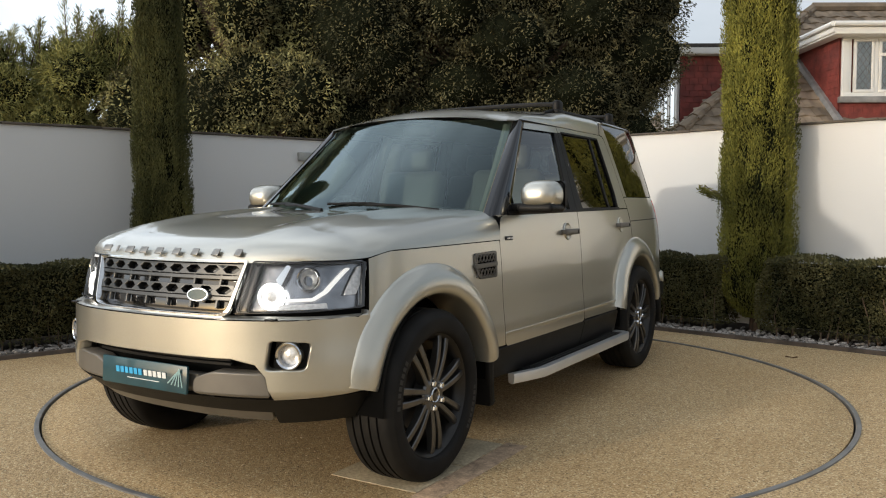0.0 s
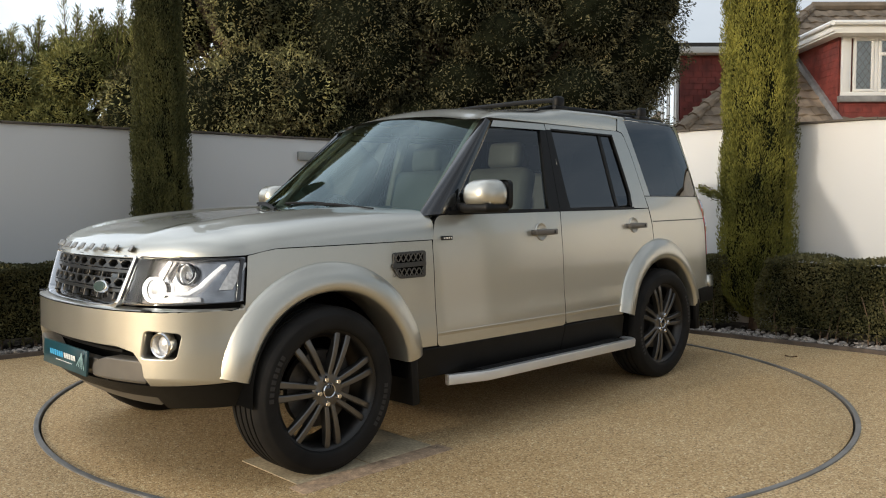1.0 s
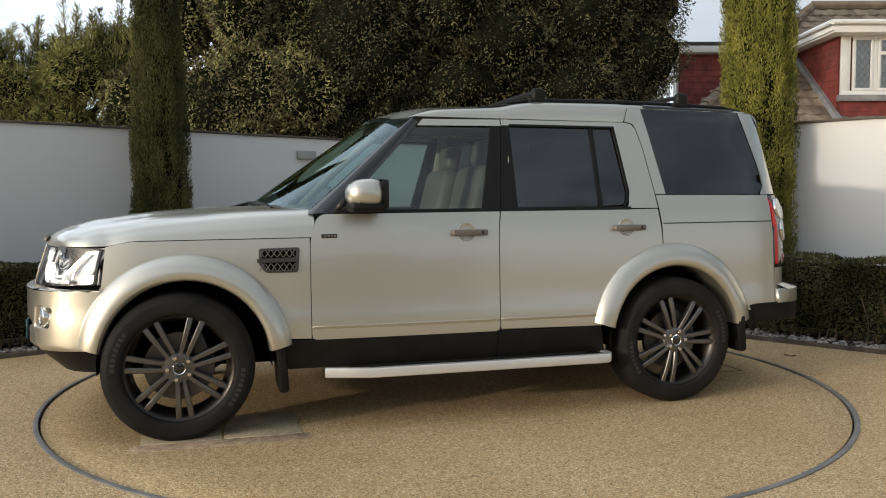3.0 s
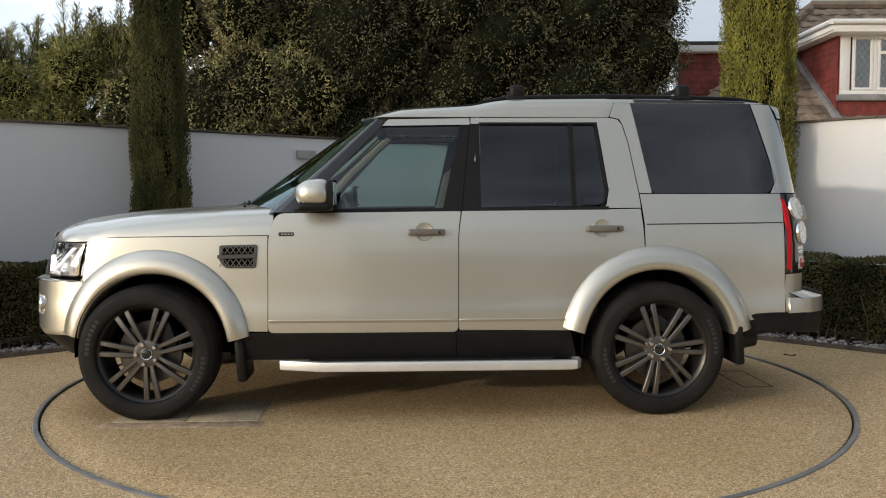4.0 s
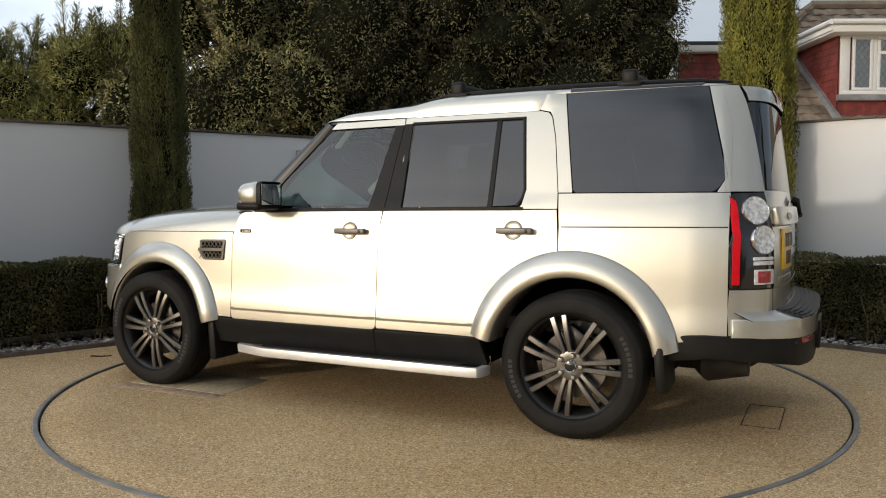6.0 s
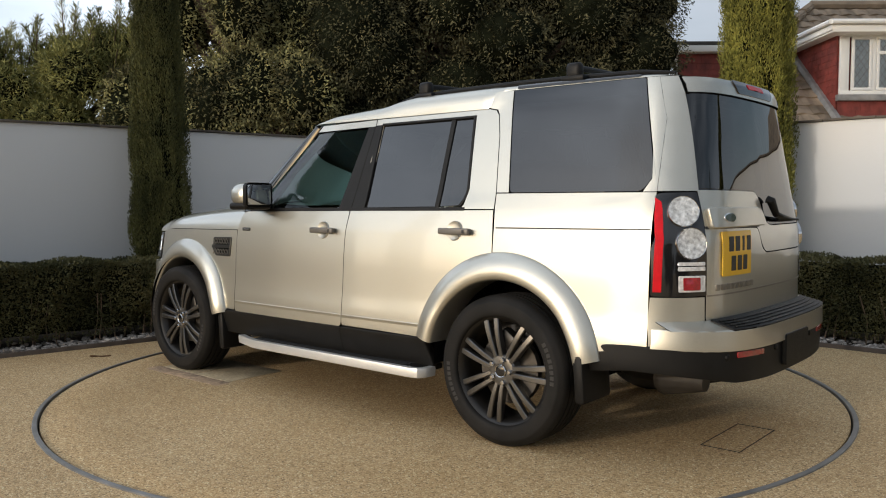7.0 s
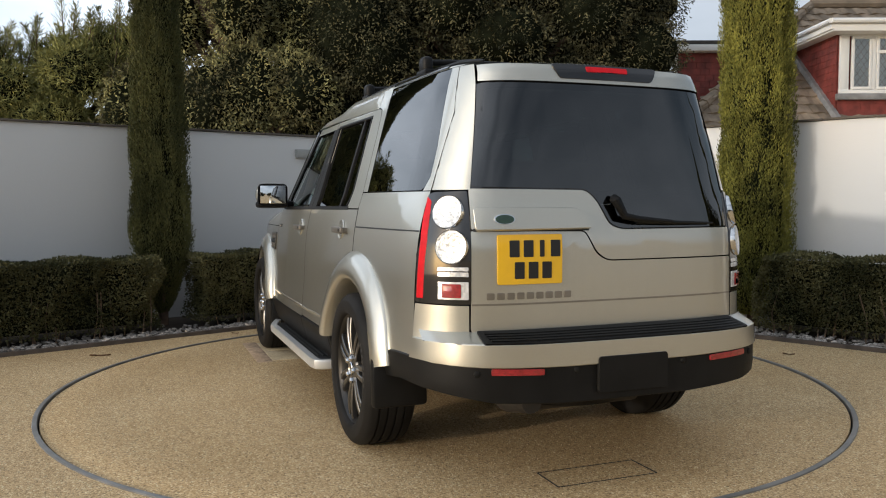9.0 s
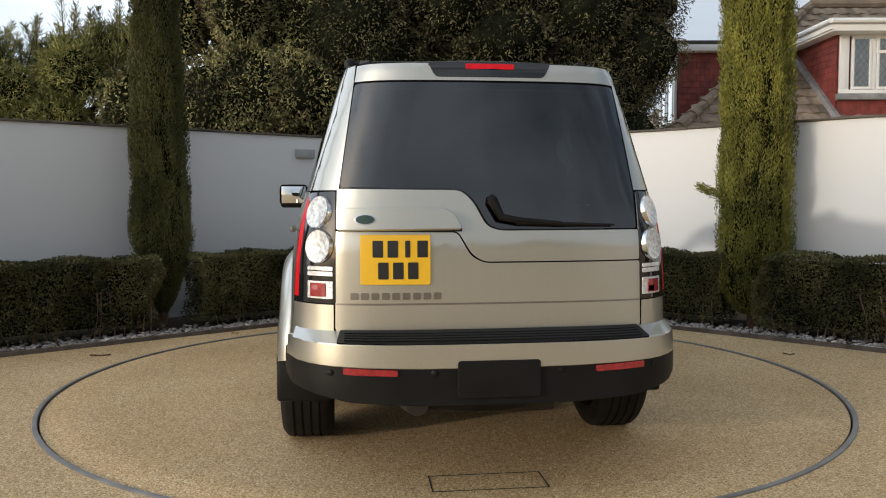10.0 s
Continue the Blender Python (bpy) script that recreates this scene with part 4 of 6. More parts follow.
    B = on_side(side, -0.004)
    C = on_side(side, 0.001)
    fw = panel("front_side_window", fillet([(0.575, 1.178), (0.468, 1.344), (0.135, 1.652), (-0.322, 1.664), (-0.215, 1.183)], [0.02, 0.03, 0.03, 0.02, 0.01]), G, M_SIDEGLASS, fd, 0.006)
    fw.visible_shadow = False
    panel("mirror_sail", fillet([(0.67, 1.164), (0.575, 1.245), (0.505, 1.29), (0.53, 1.172)], 0.01), B, M_GLOSS, fd)
    panel("waist_seal", [(0.62, 1.164), (0.62, 1.181), (-1.16, 1.193), (-1.16, 1.176)], on_side(side, 0.003), M_TRIM, car, 0.012, 0.15)
    panel("b_pillar", [(-0.213, 1.183), (-0.318, 1.664), (-0.372, 1.668), (-0.318, 1.183)], C, M_TRIM, fd, 0.03)
    panel("b_pillar", [(-0.323, 1.183), (-0.377, 1.668), (-0.428, 1.674), (-0.428, 1.190)], C, M_TRIM, rd, 0.03)
    rw = panel("rear_side_window", [(-0.430, 1.190), (-0.430, 1.672), (-0.952, 1.676), (-0.952, 1.196)], G, M_PRIVACY, rd, 0.006)
    panel("window_divider", [(-0.952, 1.192), (-0.952, 1.678), (-0.978, 1.678), (-0.978, 1.192)], B, M_TRIM, rd, 0.012)
    ff = panel("fixed_side_window", fillet([(-0.978, 1.197), (-0.978, 1.676), (-1.112, 1.676), (-1.158, 1.285), (-1.132, 1.205)], [0, 0, 0.02, 0.05, 0.05]), G, M_PRIVACY, rd, 0.006)
    # painted frame over and behind the door glass
    panel("door_frame", [(0.132, 1.660), (0.098, 1.698), (-0.372, 1.706), (-0.376, 1.668)], S, M_PAINT, fd, 0.03)
    panel("door_frame", [(-0.380, 1.672), (-0.380, 1.707), (-1.20, 1.710), (-1.246, 1.700), (-1.268, 1.672), (-1.297, 1.56), (-1.340, 1.268), (-1.347, 1.184), (-1.135, 1.184), (-1.150, 1.205), (-1.168, 1.285), (-1.122, 1.684)], S, M_PAINT, rd, 0.03)
    panel("window_edge", [(-1.128, 1.196), (-1.152, 1.236), (-1.163, 1.285), (-1.116, 1.683), (-0.43, 1.681), (-0.43, 1.671), (-1.106, 1.673), (-1.152, 1.285), (-1.142, 1.240), (-1.118, 1.203)], on_side(side, 0.003), M_TRIM, rd, 0.012)
    panel("c_pillar", [(-1.256, 1.704), (-1.273, 1.675), (-1.302, 1.56), (-1.345, 1.268), (-1.418, 1.268), (-1.330, 1.800), (-1.23, 1.800), (-1.20, 1.717)], lambda a, b, side=side: Vector((a, side * (W(a, b) + 0.017 * min(1, max(0, (b - 1.70) / 0.10)) * min(1, max(0, (a + 1.335) / 0.10))), b)), M_PAINT, car, 0.03)
    # added black backing: stops light leaks at the pillars, edges the quarter glass
    panel("pillar_seal", [(-0.30, 1.17), (-0.355, 1.69), (-0.395, 1.69), (-0.345, 1.17)], on_side(side, -0.018), M_BLACK, car, 0.01, 0.2)
    panel("pillar_seal", [(-1.16, 1.69), (-1.21, 1.19), (-1.42, 1.19), (-1.31, 1.79), (-1.18, 1.79)], on_side(side, -0.022), M_BLACK, car, 0.01, 0.2)
    panel("pillar_seal", [(-2.03, 1.79), (-2.13, 1.34), (-2.09, 1.28), (-1.40, 1.28), (-1.40, 1.255), (-2.19, 1.255), (-2.16, 1.60), (-2.09, 1.79)], on_side(side, -0.022), M_BLACK, car, 0.01, 0.2)
    qw = panel("quarter_window", fillet([(-1.424, 1.268), (-1.336, 1.800), (-2.060, 1.800), (-2.170, 1.34), (-2.125, 1.268)], [0.02, 0.0, 0.01, 0.03, 0.03]), on_side(side, -0.002), M_PRIVACY, car, 0.006)
    panel("d_pillar", [(-2.132, 1.266), (-2.177, 1.345), (-2.067, 1.800), (-2.125, 1.800), (-2.185, 1.60), (-2.193, 1.266)], S, M_PAINT, car, 0.03)
    # rear corner of the d-pillar, round to the tailgate
    q = [(side * 0.632, 1.268), (side * 0.565, 1.715), (side * 0.555, 1.80), (side * SECTION(1.80) * 0.912, 1.80), (side * SECTION(1.60) * 0.914, 1.60), (side * SECTION(1.268) * 0.915, 1.268)]
    panel("rear_corner", q, on_tail(), M_PAINT, car, 0.03, 0.04)

    # mirror
    bm = bmesh.new()
    box(bm, (0.490, side * 0.982, 1.265), (0.205, 0.225, 0.178), 0.078, seg=5)
    for v in bm.verts:
        k = (v.co.x - 0.39) / 0.19
        v.co.z = 1.262 + (v.co.z - 1.262) * (1 - 0.18 * max(0, k))
        v.co.y = side * 0.982 + (v.co.y - side * 0.982) * (1 - 0.12 * max(0, k))
        if v.co.z < 1.215:
            v.co.z = 1.215 + (v.co.z - 1.215) * 0.2
    mirror = part("door_mirror", bm, M_PAINT, car, angle=60)
    bm = bmesh.new()
    box(bm, (0.485, side * 0.977, 1.197), (0.185, 0.205, 0.05), 0.022, seg=3)
    box(bm, (0.50, side * 0.885, 1.20), (0.10, 0.13, 0.045), 0.016, seg=2)
    box(bm, (0.398, side * 0.982, 1.265), (0.03, 0.205, 0.155), 0.03, seg=3)
    part("mirror_base", bm, M_TRIM, mirror, "black mirror base and rim")
    bm = bmesh.new()
    box(bm, (0.384, side * 0.982, 1.267), (0.006, 0.178, 0.124), 0.002)
    part("mirror_glass", bm, M_MIRROR, mirror, "mirror glass")
    bm = bmesh.new()
    box(bm, (0.540, side * 1.01, 1.222), (0.012, 0.12, 0.010), 0.003)
    part("mirror_indicator", bm, M_LAMPSILVER, mirror)

    # door handles with a round scoop behind
    for ob, hx, hz in ((fd, -0.115, 1.052), (rd, -1.125, 1.068)):
        y = W(hx, hz)
        nrm = Vector((0, side, 0.12)).normalized()
        disc_on("handle_scoop", Vector((hx + 0.01, side * (y - 0.012), hz)), nrm, [(0.0005, 0.0135), (0.030, 0.0142), (0.044, 0.0165), (0.050, 0.0190), (0.053, 0.012)], M_PAINT, ob)
        bm = bmesh.new()
        box(bm, (hx - 0.005, side * (y + 0.030), hz), (0.205, 0.018, 0.034), 0.008, seg=3)
        box(bm, (hx + 0.085, side * (y + 0.012), hz), (0.03, 0.03, 0.028), 0.006)
        box(bm, (hx - 0.085, side * (y + 0.012), hz), (0.03, 0.03, 0.028), 0.006)
        hd = part("door_handle", bm, M_GREYTRIM, ob, "satin grey handle")
        bm = bmesh.new()
        box(bm, (hx - 0.075, side * (y + 0.040), hz), (0.014, 0.004, 0.018), 0.002)
        part("lock_cover", bm, M_INK, hd)
    # small badge on the door front edge
    bm = bmesh.new()
    box(bm, (0.665, side * (W(0.665, 1.042) + 0.002), 1.042), (0.085, 0.006, 0.022), 0.004)
    badge = part("side_badge", bm, M_INK, fd)
    bars("badge_marks", [0.012, 0.012, 0.012, 0.012], 0.009, 0.005, M_CHROME, badge, pose(0.66, side * (W(0.665, 1.042) + 0.0055), 1.042), 0.002)

    # side vent in the wing
    vent_hole = fillet([(0.835, 0.855), (0.825, 0.985), (1.035, 0.98), (1.035, 0.90), (1.00, 0.855)], 0.015)
    vb = panel("side_vent", vent_hole, on_side(side, 0.003), M_BLACK, car, 0.01)
    inner = [(0.93 + (a - 0.93) * 0.86, 0.92 + (b - 0.92) * 0.84) for a, b in vent_hole]
    panel("vent_frame", [vent_hole, inner], on_side(side, 0.010), M_GRILLE, vb, 0.012)
    panel("vent_bar", fillet([(0.832, 0.912), (0.832, 0.932), (1.045, 0.928), (1.045, 0.908)], 0.004), on_side(side, 0.014), M_GRILLE, vb, 0.012)
    for rz, nx in ((0.955, 5), (0.883, 5)):
        for k in range(6):
            cxh = 0.862 + k * 0.032
            bm = bmesh.new()
            for sgn in (1, -1):
                box(bm, (cxh, side * (W(cxh, rz) + 0.008), rz), (0.004, 0.006, 0.048), 0.001, Matrix.Rotation(radians(35 * sgn), 4, "Y"), seg=1)
            part("vent_mesh", bm, M_GREYTRIM, vb)

    # side step
    bm = bmesh.new()
    box(bm, (-0.19, side * 0.845, 0.315), (1.48, 0.20, 0.035), 0.010, seg=2)
    step = part("side_step", bm, M_TRIM, car, "black rubber side step")
    bm = bmesh.new()
    ys = 0.975
    prof = [(0.022, 0.020), (0.026, 0.008), (0.022, -0.030), (0.006, -0.036), (-0.016, -0.030), (-0.020, 0.018)]
    path = [(0.695, 0.905), (0.60, 0.935), (0.46, ys), (-0.2, ys), (-0.90, ys), (-0.945, ys - 0.008), (-0.962, ys - 0.035), (-0.965, ys - 0.10)]
    rows = []
    for i, (x, y) in enumerate(path):
        a, b = path[max(i - 1, 0)], path[min(i + 1, len(path) - 1)]
        t = Vector((b[0] - a[0], b[1] - a[1])).normalized()
        no = Vector((t.y, -t.x))
        if no.y < 0:
            no = -no
        if no.x > 0 and x < -0.9:
            no = -no
        rows.append([bm.verts.new((x + no.x * o, side * (y + no.y * o), 0.318 + h)) for o, h in prof])
    for A, Bq in zip(rows, rows[1:]):
        for j in range(6):
            bm.faces.new((A[j], A[(j + 1) % 6], Bq[(j + 1) % 6], Bq[j]))
    bm.faces.new(rows[0])
    bm.faces.new(rows[-1])
    bmesh.ops.recalc_face_normals(bm, faces=bm.faces)
    part("step_rail", bm, M_STEPALU, step, "bright aluminium edge rail")
    for k in range(6):
        bm = bmesh.new()
        box(bm, (-0.18, side * (0.80 + k * 0.027), 0.335), (1.40 - 0.02 * k, 0.010, 0.010), 0.003, seg=1)
        part("tread_rib", bm, M_TRIM, step)
    for x in (0.35, -0.65):
        bm = bmesh.new()
        box(bm, (x, side * 0.76, 0.33), (0.06, 0.24, 0.03), 0.006)
        part("step_bracket", bm, M_BLACK, step)

    # mud flaps
    for x, z0, z1, w in ((0.925, 0.215, 0.50, 0.24), (-1.90, 0.285, 0.525, 0.26)):
        bm = bmesh.new()
        box(bm, (x, side * 0.80, (z0 + z1) / 2), (0.055, w, z1 - z0), 0.018, Matrix.Rotation(radians(4), 4, "Y"), seg=2)
        part("mud_flap", bm, M_TRIM, car, "black rubber mud flap")

# ---- roof ----
edge_z = curve([(-2.30, 1.785), (-2.2, 1.806), (-2.0, 1.822), (-1.3, 1.832), (-0.66, 1.826), (-0.52, 1.812), (-0.38, 1.786), (0.0, 1.762), (0.12, 1.735), (0.20, 1.702), (0.30, 1.695)])
crown_z = curve([(-2.30, 1.80), (-2.2, 1.83), (-2.0, 1.85), (-1.3, 1.868), (-0.66, 1.864), (-0.45, 1.845), (0.0, 1.817), (0.14, 1.792), (0.23, 1.765), (0.287, 1.741)])


def roof_pt(u, v):
    s = (v - 0.5) * 2
    a = abs(s)
    x = -2.245 + (0.287 + 2.245) * u
    x = x - 0.115 * a ** 2 * max(0.0, (u - 0.85) / 0.15) + 0.10 * a ** 3 * max(0.0, (0.10 - u) / 0.10)
    ez, cz = edge_z(x), crown_z(x)
    base = min(1.713, ez - 0.004) if x > -1.20 else 1.713 + min(1.0, (-1.20 - x) / 0.06) * 0.089
    yb = W(x, base)
    k = 0.62
    if a > k:
        t = (a - k) / (1 - k) * math.pi / 2
        y = yb - 0.085 + 0.085 * math.sin(t) ** 0.9
        z = base + (ez - base) * max(0.0, math.cos(t)) ** 0.75
    else:
        y = (yb - 0.085) * a / k
        z = ez + (cz - ez) * (1 - (a / k) ** 2)
    return Vector((x, math.copysign(y, s), z))


loft("roof", roof_pt, 60, 48, M_PAINT, car, angle=60)
# black gutters and raised rails on the roof sides
for side in (1, -1):
    bm = bmesh.new()
    tube(bm, [(x, side * (W(x, 1.75) - 0.105), edge_z(x) + 0.016) for x in (-0.46, -0.60, -0.9, -1.3, -1.7, -2.0, -2.16)], [0.006, 0.013, 0.015, 0.015, 0.015, 0.014, 0.006], 8)
    part("roof_rail", bm, M_TRIM, car, "black roof rail")
    bm = bmesh.new()
    pts = [(x, side * (W(x, 1.75) - 0.045), edge_z(x) - 0.016) for x in (0.12, -0.2, -0.6, -1.0, -1.25)]
    tube(bm, [(x, y + side * -0.05, z + 0.014) for x, y, z in pts], 0.006, 6)
    part("roof_gutter", bm, M_TRIM, car)
    def rge(u, v, side=side):
        p = roof_pt((-2.055 + 0.70 * u + 2.245) / 2.532, 0.5 + side * (0.24 + 0.26 * v))
        return p + Vector((0, side * 0.004, 0.004))
    loft("roof_glass_edge", rge, 14, 10, M_GLOSS, car, flip=side < 0)
# cross bars on feet
for x in (-0.665, -1.66):
    bm = bmesh.new()
    zt = edge_z(x) + 0.072
    tube(bm, [(x, y, zt - 0.010 * abs(y / 0.55) ** 4) for y in (-0.56, -0.45, -0.2, 0, 0.2, 0.45, 0.56)], 0.015, 10)
    barb = part("roof_bar", bm, M_TRIM, car, "black roof cross bar")
    for side in (1, -1):
        bm = bmesh.new()
        box(bm, (x, side * 0.575, edge_z(x) + 0.045), (0.085, 0.055, 0.085), 0.022, seg=3)
        box(bm, (x, side * 0.575, edge_z(x) + 0.008), (0.13, 0.06, 0.03), 0.010, seg=2)
        part("bar_foot", bm, M_TRIM, barb)

# ---- windscreen ----


S_BASE, S_TOP = Vector((1.090, 0, 1.178)), Vector((0.290, 0, 1.738))          # centre line of the screen
E_BASE, E_TOP = Vector((0.775, 0.795, 1.157)), Vector((0.162, 0.664, 1.699))   # its edge along the pillar


def screen_pt(u, v, inset=0.0):
    c, e = S_BASE.lerp(S_TOP, u), E_BASE.lerp(E_TOP, u)
    s = (v - 0.5) * 2 * (1 - inset / e.y)
    k = s * s
    return Vector((c.x + (e.x - c.x) * k, s * e.y, c.z + (e.z - c.z) * k))


def screen_x(y, z):
    return screen_pt((z - 1.17) / 0.56, 0.5 + 0.5 * y / 0.785).x


ws = loft("windscreen", lambda u, v: screen_pt(u, v, 0.016) + Vector((-0.004, 0, -0.003)), 16, 24, M_SCREEN, car, angle=80, flip=True)
ws.visible_shadow = False
for side in (1, -1):
    def pil(u, v, side=side):
        p = screen_pt(-0.02 + 1.03 * u, 1.0, 0.010)
        g = Vector((0.612 + (0.118 - 0.612) * u, 0, 1.160 + (1.676 - 1.160) * u))
        q = Vector((g.x, W(g.x, g.z) - 0.004, g.z))
        t = v
        m = p.lerp(q, t) + Vector((0.020, 0.026, 0.010)) * math.sin(math.pi * t) ** 0.8
        return Vector((m.x, side * m.y, m.z))
    loft("screen_pillar", pil, 16, 10, M_GLOSS, car, "black windscreen pillar", flip=side < 0)
bm = bmesh.new()
rows = []
for k in range(25):
    y = -0.74 + 1.48 * k / 24
    x = screen_x(y, 1.168)
    rows.append([bm.verts.new(p) for p in ((x - 0.03, y, 1.186), (x + 0.02, y, 1.166), (x + 0.07, y, 1.160), (x + 0.08, y, 1.11))])
for A, Bq in zip(rows, rows[1:]):
    for j in range(3):
        bm.faces.new((A[j], A[j + 1], Bq[j + 1], Bq[j]))
bmesh.ops.recalc_face_normals(bm, faces=bm.faces)
part("cowl", bm, M_TRIM, car, "black scuttle panel below the windscreen")
for y0, y1 in ((0.62, -0.02), (0.02, -0.60)):
    bm = bmesh.new()
    a = Vector((screen_x(y0, 1.17) + 0.05, y0, 1.190))
    b = Vector((screen_x(y1, 1.20) + 0.03, y1, 1.210))
    tube(bm, [a, a.lerp(b, 0.4) + Vector((0, 0, 0.018)), a.lerp(b, 0.62) + Vector((0, 0, 0.012))], [0.010, 0.008, 0.006], 6)
    wp = part("wiper", bm, M_TRIM, car, "black windscreen wiper")
    bm = bmesh.new()
    tube(bm, [a.lerp(b, 0.22) + Vector((-0.02, 0, 0.010)), a.lerp(b, 0.65) + Vector((-0.03, 0, 0.022)), b + Vector((-0.035, 0, 0.012))], 0.008, 6)
    part("wiper_blade", bm, M_TRIM, wp)

# ---- front end ----
panel("nose_panel", [(-SECTION(0.78) * 0.90, 0.775), (SECTION(0.78) * 0.90, 0.775), (SECTION(1.0) * 0.90, 1.004), (-SECTION(1.0) * 0.90, 1.004)], on_nose(-0.085), M_BLACK, car, 0.01, 0.05)

# grille: chrome surround, two broad pierced bars and thin slats
U_out = fillet([(-0.455, 1.000), (0.455, 1.000), (0.415, 0.785), (0.33, 0.775), (-0.33, 0.775), (-0.415, 0.785)], [0.01, 0.01, 0.05, 0.05, 0.05, 0.05])
panel("grille_surround", fillet([(-0.478, 1.002), (0.478, 1.002), (0.445, 0.776), (-0.445, 0.776)], 0.01), on_nose(-0.045), M_GLOSS, car, 0.01, 0.06)
U_in = fillet([(-0.444, 0.994), (0.444, 0.994), (0.402, 0.794), (0.33, 0.787), (-0.33, 0.787), (-0.402, 0.794)], [0.01, 0.01, 0.04, 0.04, 0.04, 0.04])
grille = panel("grille", [U_out, U_in], on_nose(0.006), M_CHROME, car, 0.05, 0.06, "silver surround with pierced bars")
for z, h in ((0.962, 0.040), (0.880, 0.040)):
    half = 0.425 if z > 0.9 else 0.405
    holes = []
    n = 9
    for k in range(n):
        c = -half + half * 2 * (k + 0.5) / n
        w, t = half * 2 / n * 0.44, h * 0.40
        holes.append([(c - w, z), (c - w * 0.45, z + t), (c + w * 0.45, z + t), (c + w, z), (c + w * 0.45, z - t), (c - w * 0.45, z - t)])
    panel("grille_bar", [fillet([(-half, z - h / 2), (half, z - h / 2), (half, z + h / 2), (-half, z + h / 2)], 0.006)] + holes, on_nose(-0.012), M_GRILLE, grille, 0.03, 0.08)
    panel("grille_slat", [(-half, z - h / 2 - 0.018), (half, z - h / 2 - 0.018), (half, z - h / 2 - 0.006), (-half, z - h / 2 - 0.006)], on_nose(-0.016), M_GRILLE, grille, 0.03, 0.1)
for k in range(6):
    c = -0.33 + 0.66 * k / 5
    for z in (0.918, 0.832):
        panel("grille_post", [(c - 0.004, z - 0.022), (c + 0.004, z - 0.022), (c + 0.004, z + 0.022), (c - 0.004, z + 0.022)], on_nose(-0.02), M_GRILLE, grille, 0.02, 0.1)
# oval badge on the lower bar
def oval(cy, cz, ry, rz, n=24):
    return [(cy + ry * math.cos(2 * math.pi * k / n), cz + rz * math.sin(2 * math.pi * k / n)) for k in range(n)]


bd = panel("grille_badge", oval(0.25, 0.862, 0.052, 0.026), on_nose(0.004), M_CHROME, grille, 0.02)
panel("badge_field", oval(0.25, 0.862, 0.045, 0.020), on_nose(0.007), M_GREENBADGE, bd, 0.006)

for side in (1, -1):
    e0, e1 = SECTION(0.81) * 0.905, SECTION(0.99) * 0.900
    hl = fillet([(side * 0.475, 1.000), (side * e1, 0.992), (side * e0, 0.808), (side * 0.470, 0.795), (side * 0.445, 0.80)], [0.015, 0.01, 0.01, 0.02, 0.02])
    lamp = panel("headlight", hl, on_nose(-0.070), M_LAMPBODY, car, 0.02, 0.05, "clear headlight with a lit ring")
    lens = panel("headlight_lens", hl, on_nose(0.004), M_LENS, lamp, 0.008, 0.04)
    lens.visible_shadow = False
    panel("lamp_edge", [hl, [(a * 1.0 + (side * 0.63 - a) * 0.020, b + (0.90 - b) * 0.03) for a, b in hl]], on_nose(0.006), M_GLOSS, lamp, 0.02, 0.05)
    N0 = (0.92, side * 0.35, 0.1)
    for cy, cz, r, lit in ((0.548, 0.858, 0.054, True), (0.665, 0.925, 0.047, False)):
        p = on_nose(-0.035)(side * cy, cz)
        disc_on("lamp_ring", p, N0, [(r, -0.01), (r, 0.012), (r * 0.95, 0.016), (r * 0.88, 0.014), (r * 0.85, 0.0)], M_LED if lit else M_CHROME, lamp)
        disc_on("lamp_bulb", p, N0, [(0.0005, 0.012), (r * 0.35, 0.008), (r * 0.60, -0.006), (r * 0.78, -0.028)], M_LAMPSILVER if lit else M_LENS, lamp)
        disc_on("lamp_bowl", p - Vector(N0) * 0.02, N0, [(0.0005, -0.012), (r * 0.5, -0.008), (r * 0.85, 0.008)], M_LAMPSILVER, lamp)
    panel("light_strip", fillet([(side * 0.60, 0.840), (side * 0.70, 0.843), (side * 0.733, 0.872), (side * 0.772, 0.965), (side * 0.763, 0.967), (side * 0.722, 0.880), (side * 0.694, 0.853), (side * 0.60, 0.849)], 0.006), on_nose(-0.020), mat("light_guide", (0.85, 0.87, 0.88), 0.2, noise_scale=8, vary=0.05, emit=(1, 0.98, 0.94, 0.5)), lamp, 0.012, 0.04)
    panel("side_reflector", fillet([(side * 0.585, 0.808), (side * 0.74, 0.812), (side * 0.735, 0.832), (side * 0.59, 0.826)], 0.003), on_nose(-0.022), M_LAMPSILVER, lamp, 0.012, 0.04)
    panel("inner_wing", fillet([(side * 0.575, 0.89), (side * 0.60, 0.975), (side * 0.585, 0.982), (side * 0.555, 0.925)], 0.004), on_nose(-0.03), M_CHROME, lamp, 0.012, 0.04)
    panel("side_marker", fillet([(side * 0.792, 0.86), (side * 0.800, 0.97), (side * 0.783, 0.97), (side * 0.77, 0.86)], 0.003), on_nose(-0.030), M_LAMPSILVER, lamp, 0.012, 0.04)

# bumper skin with its lower mouth and the fog lamp recesses
def edge(z, r=0.912):
    return SECTION(z) * r


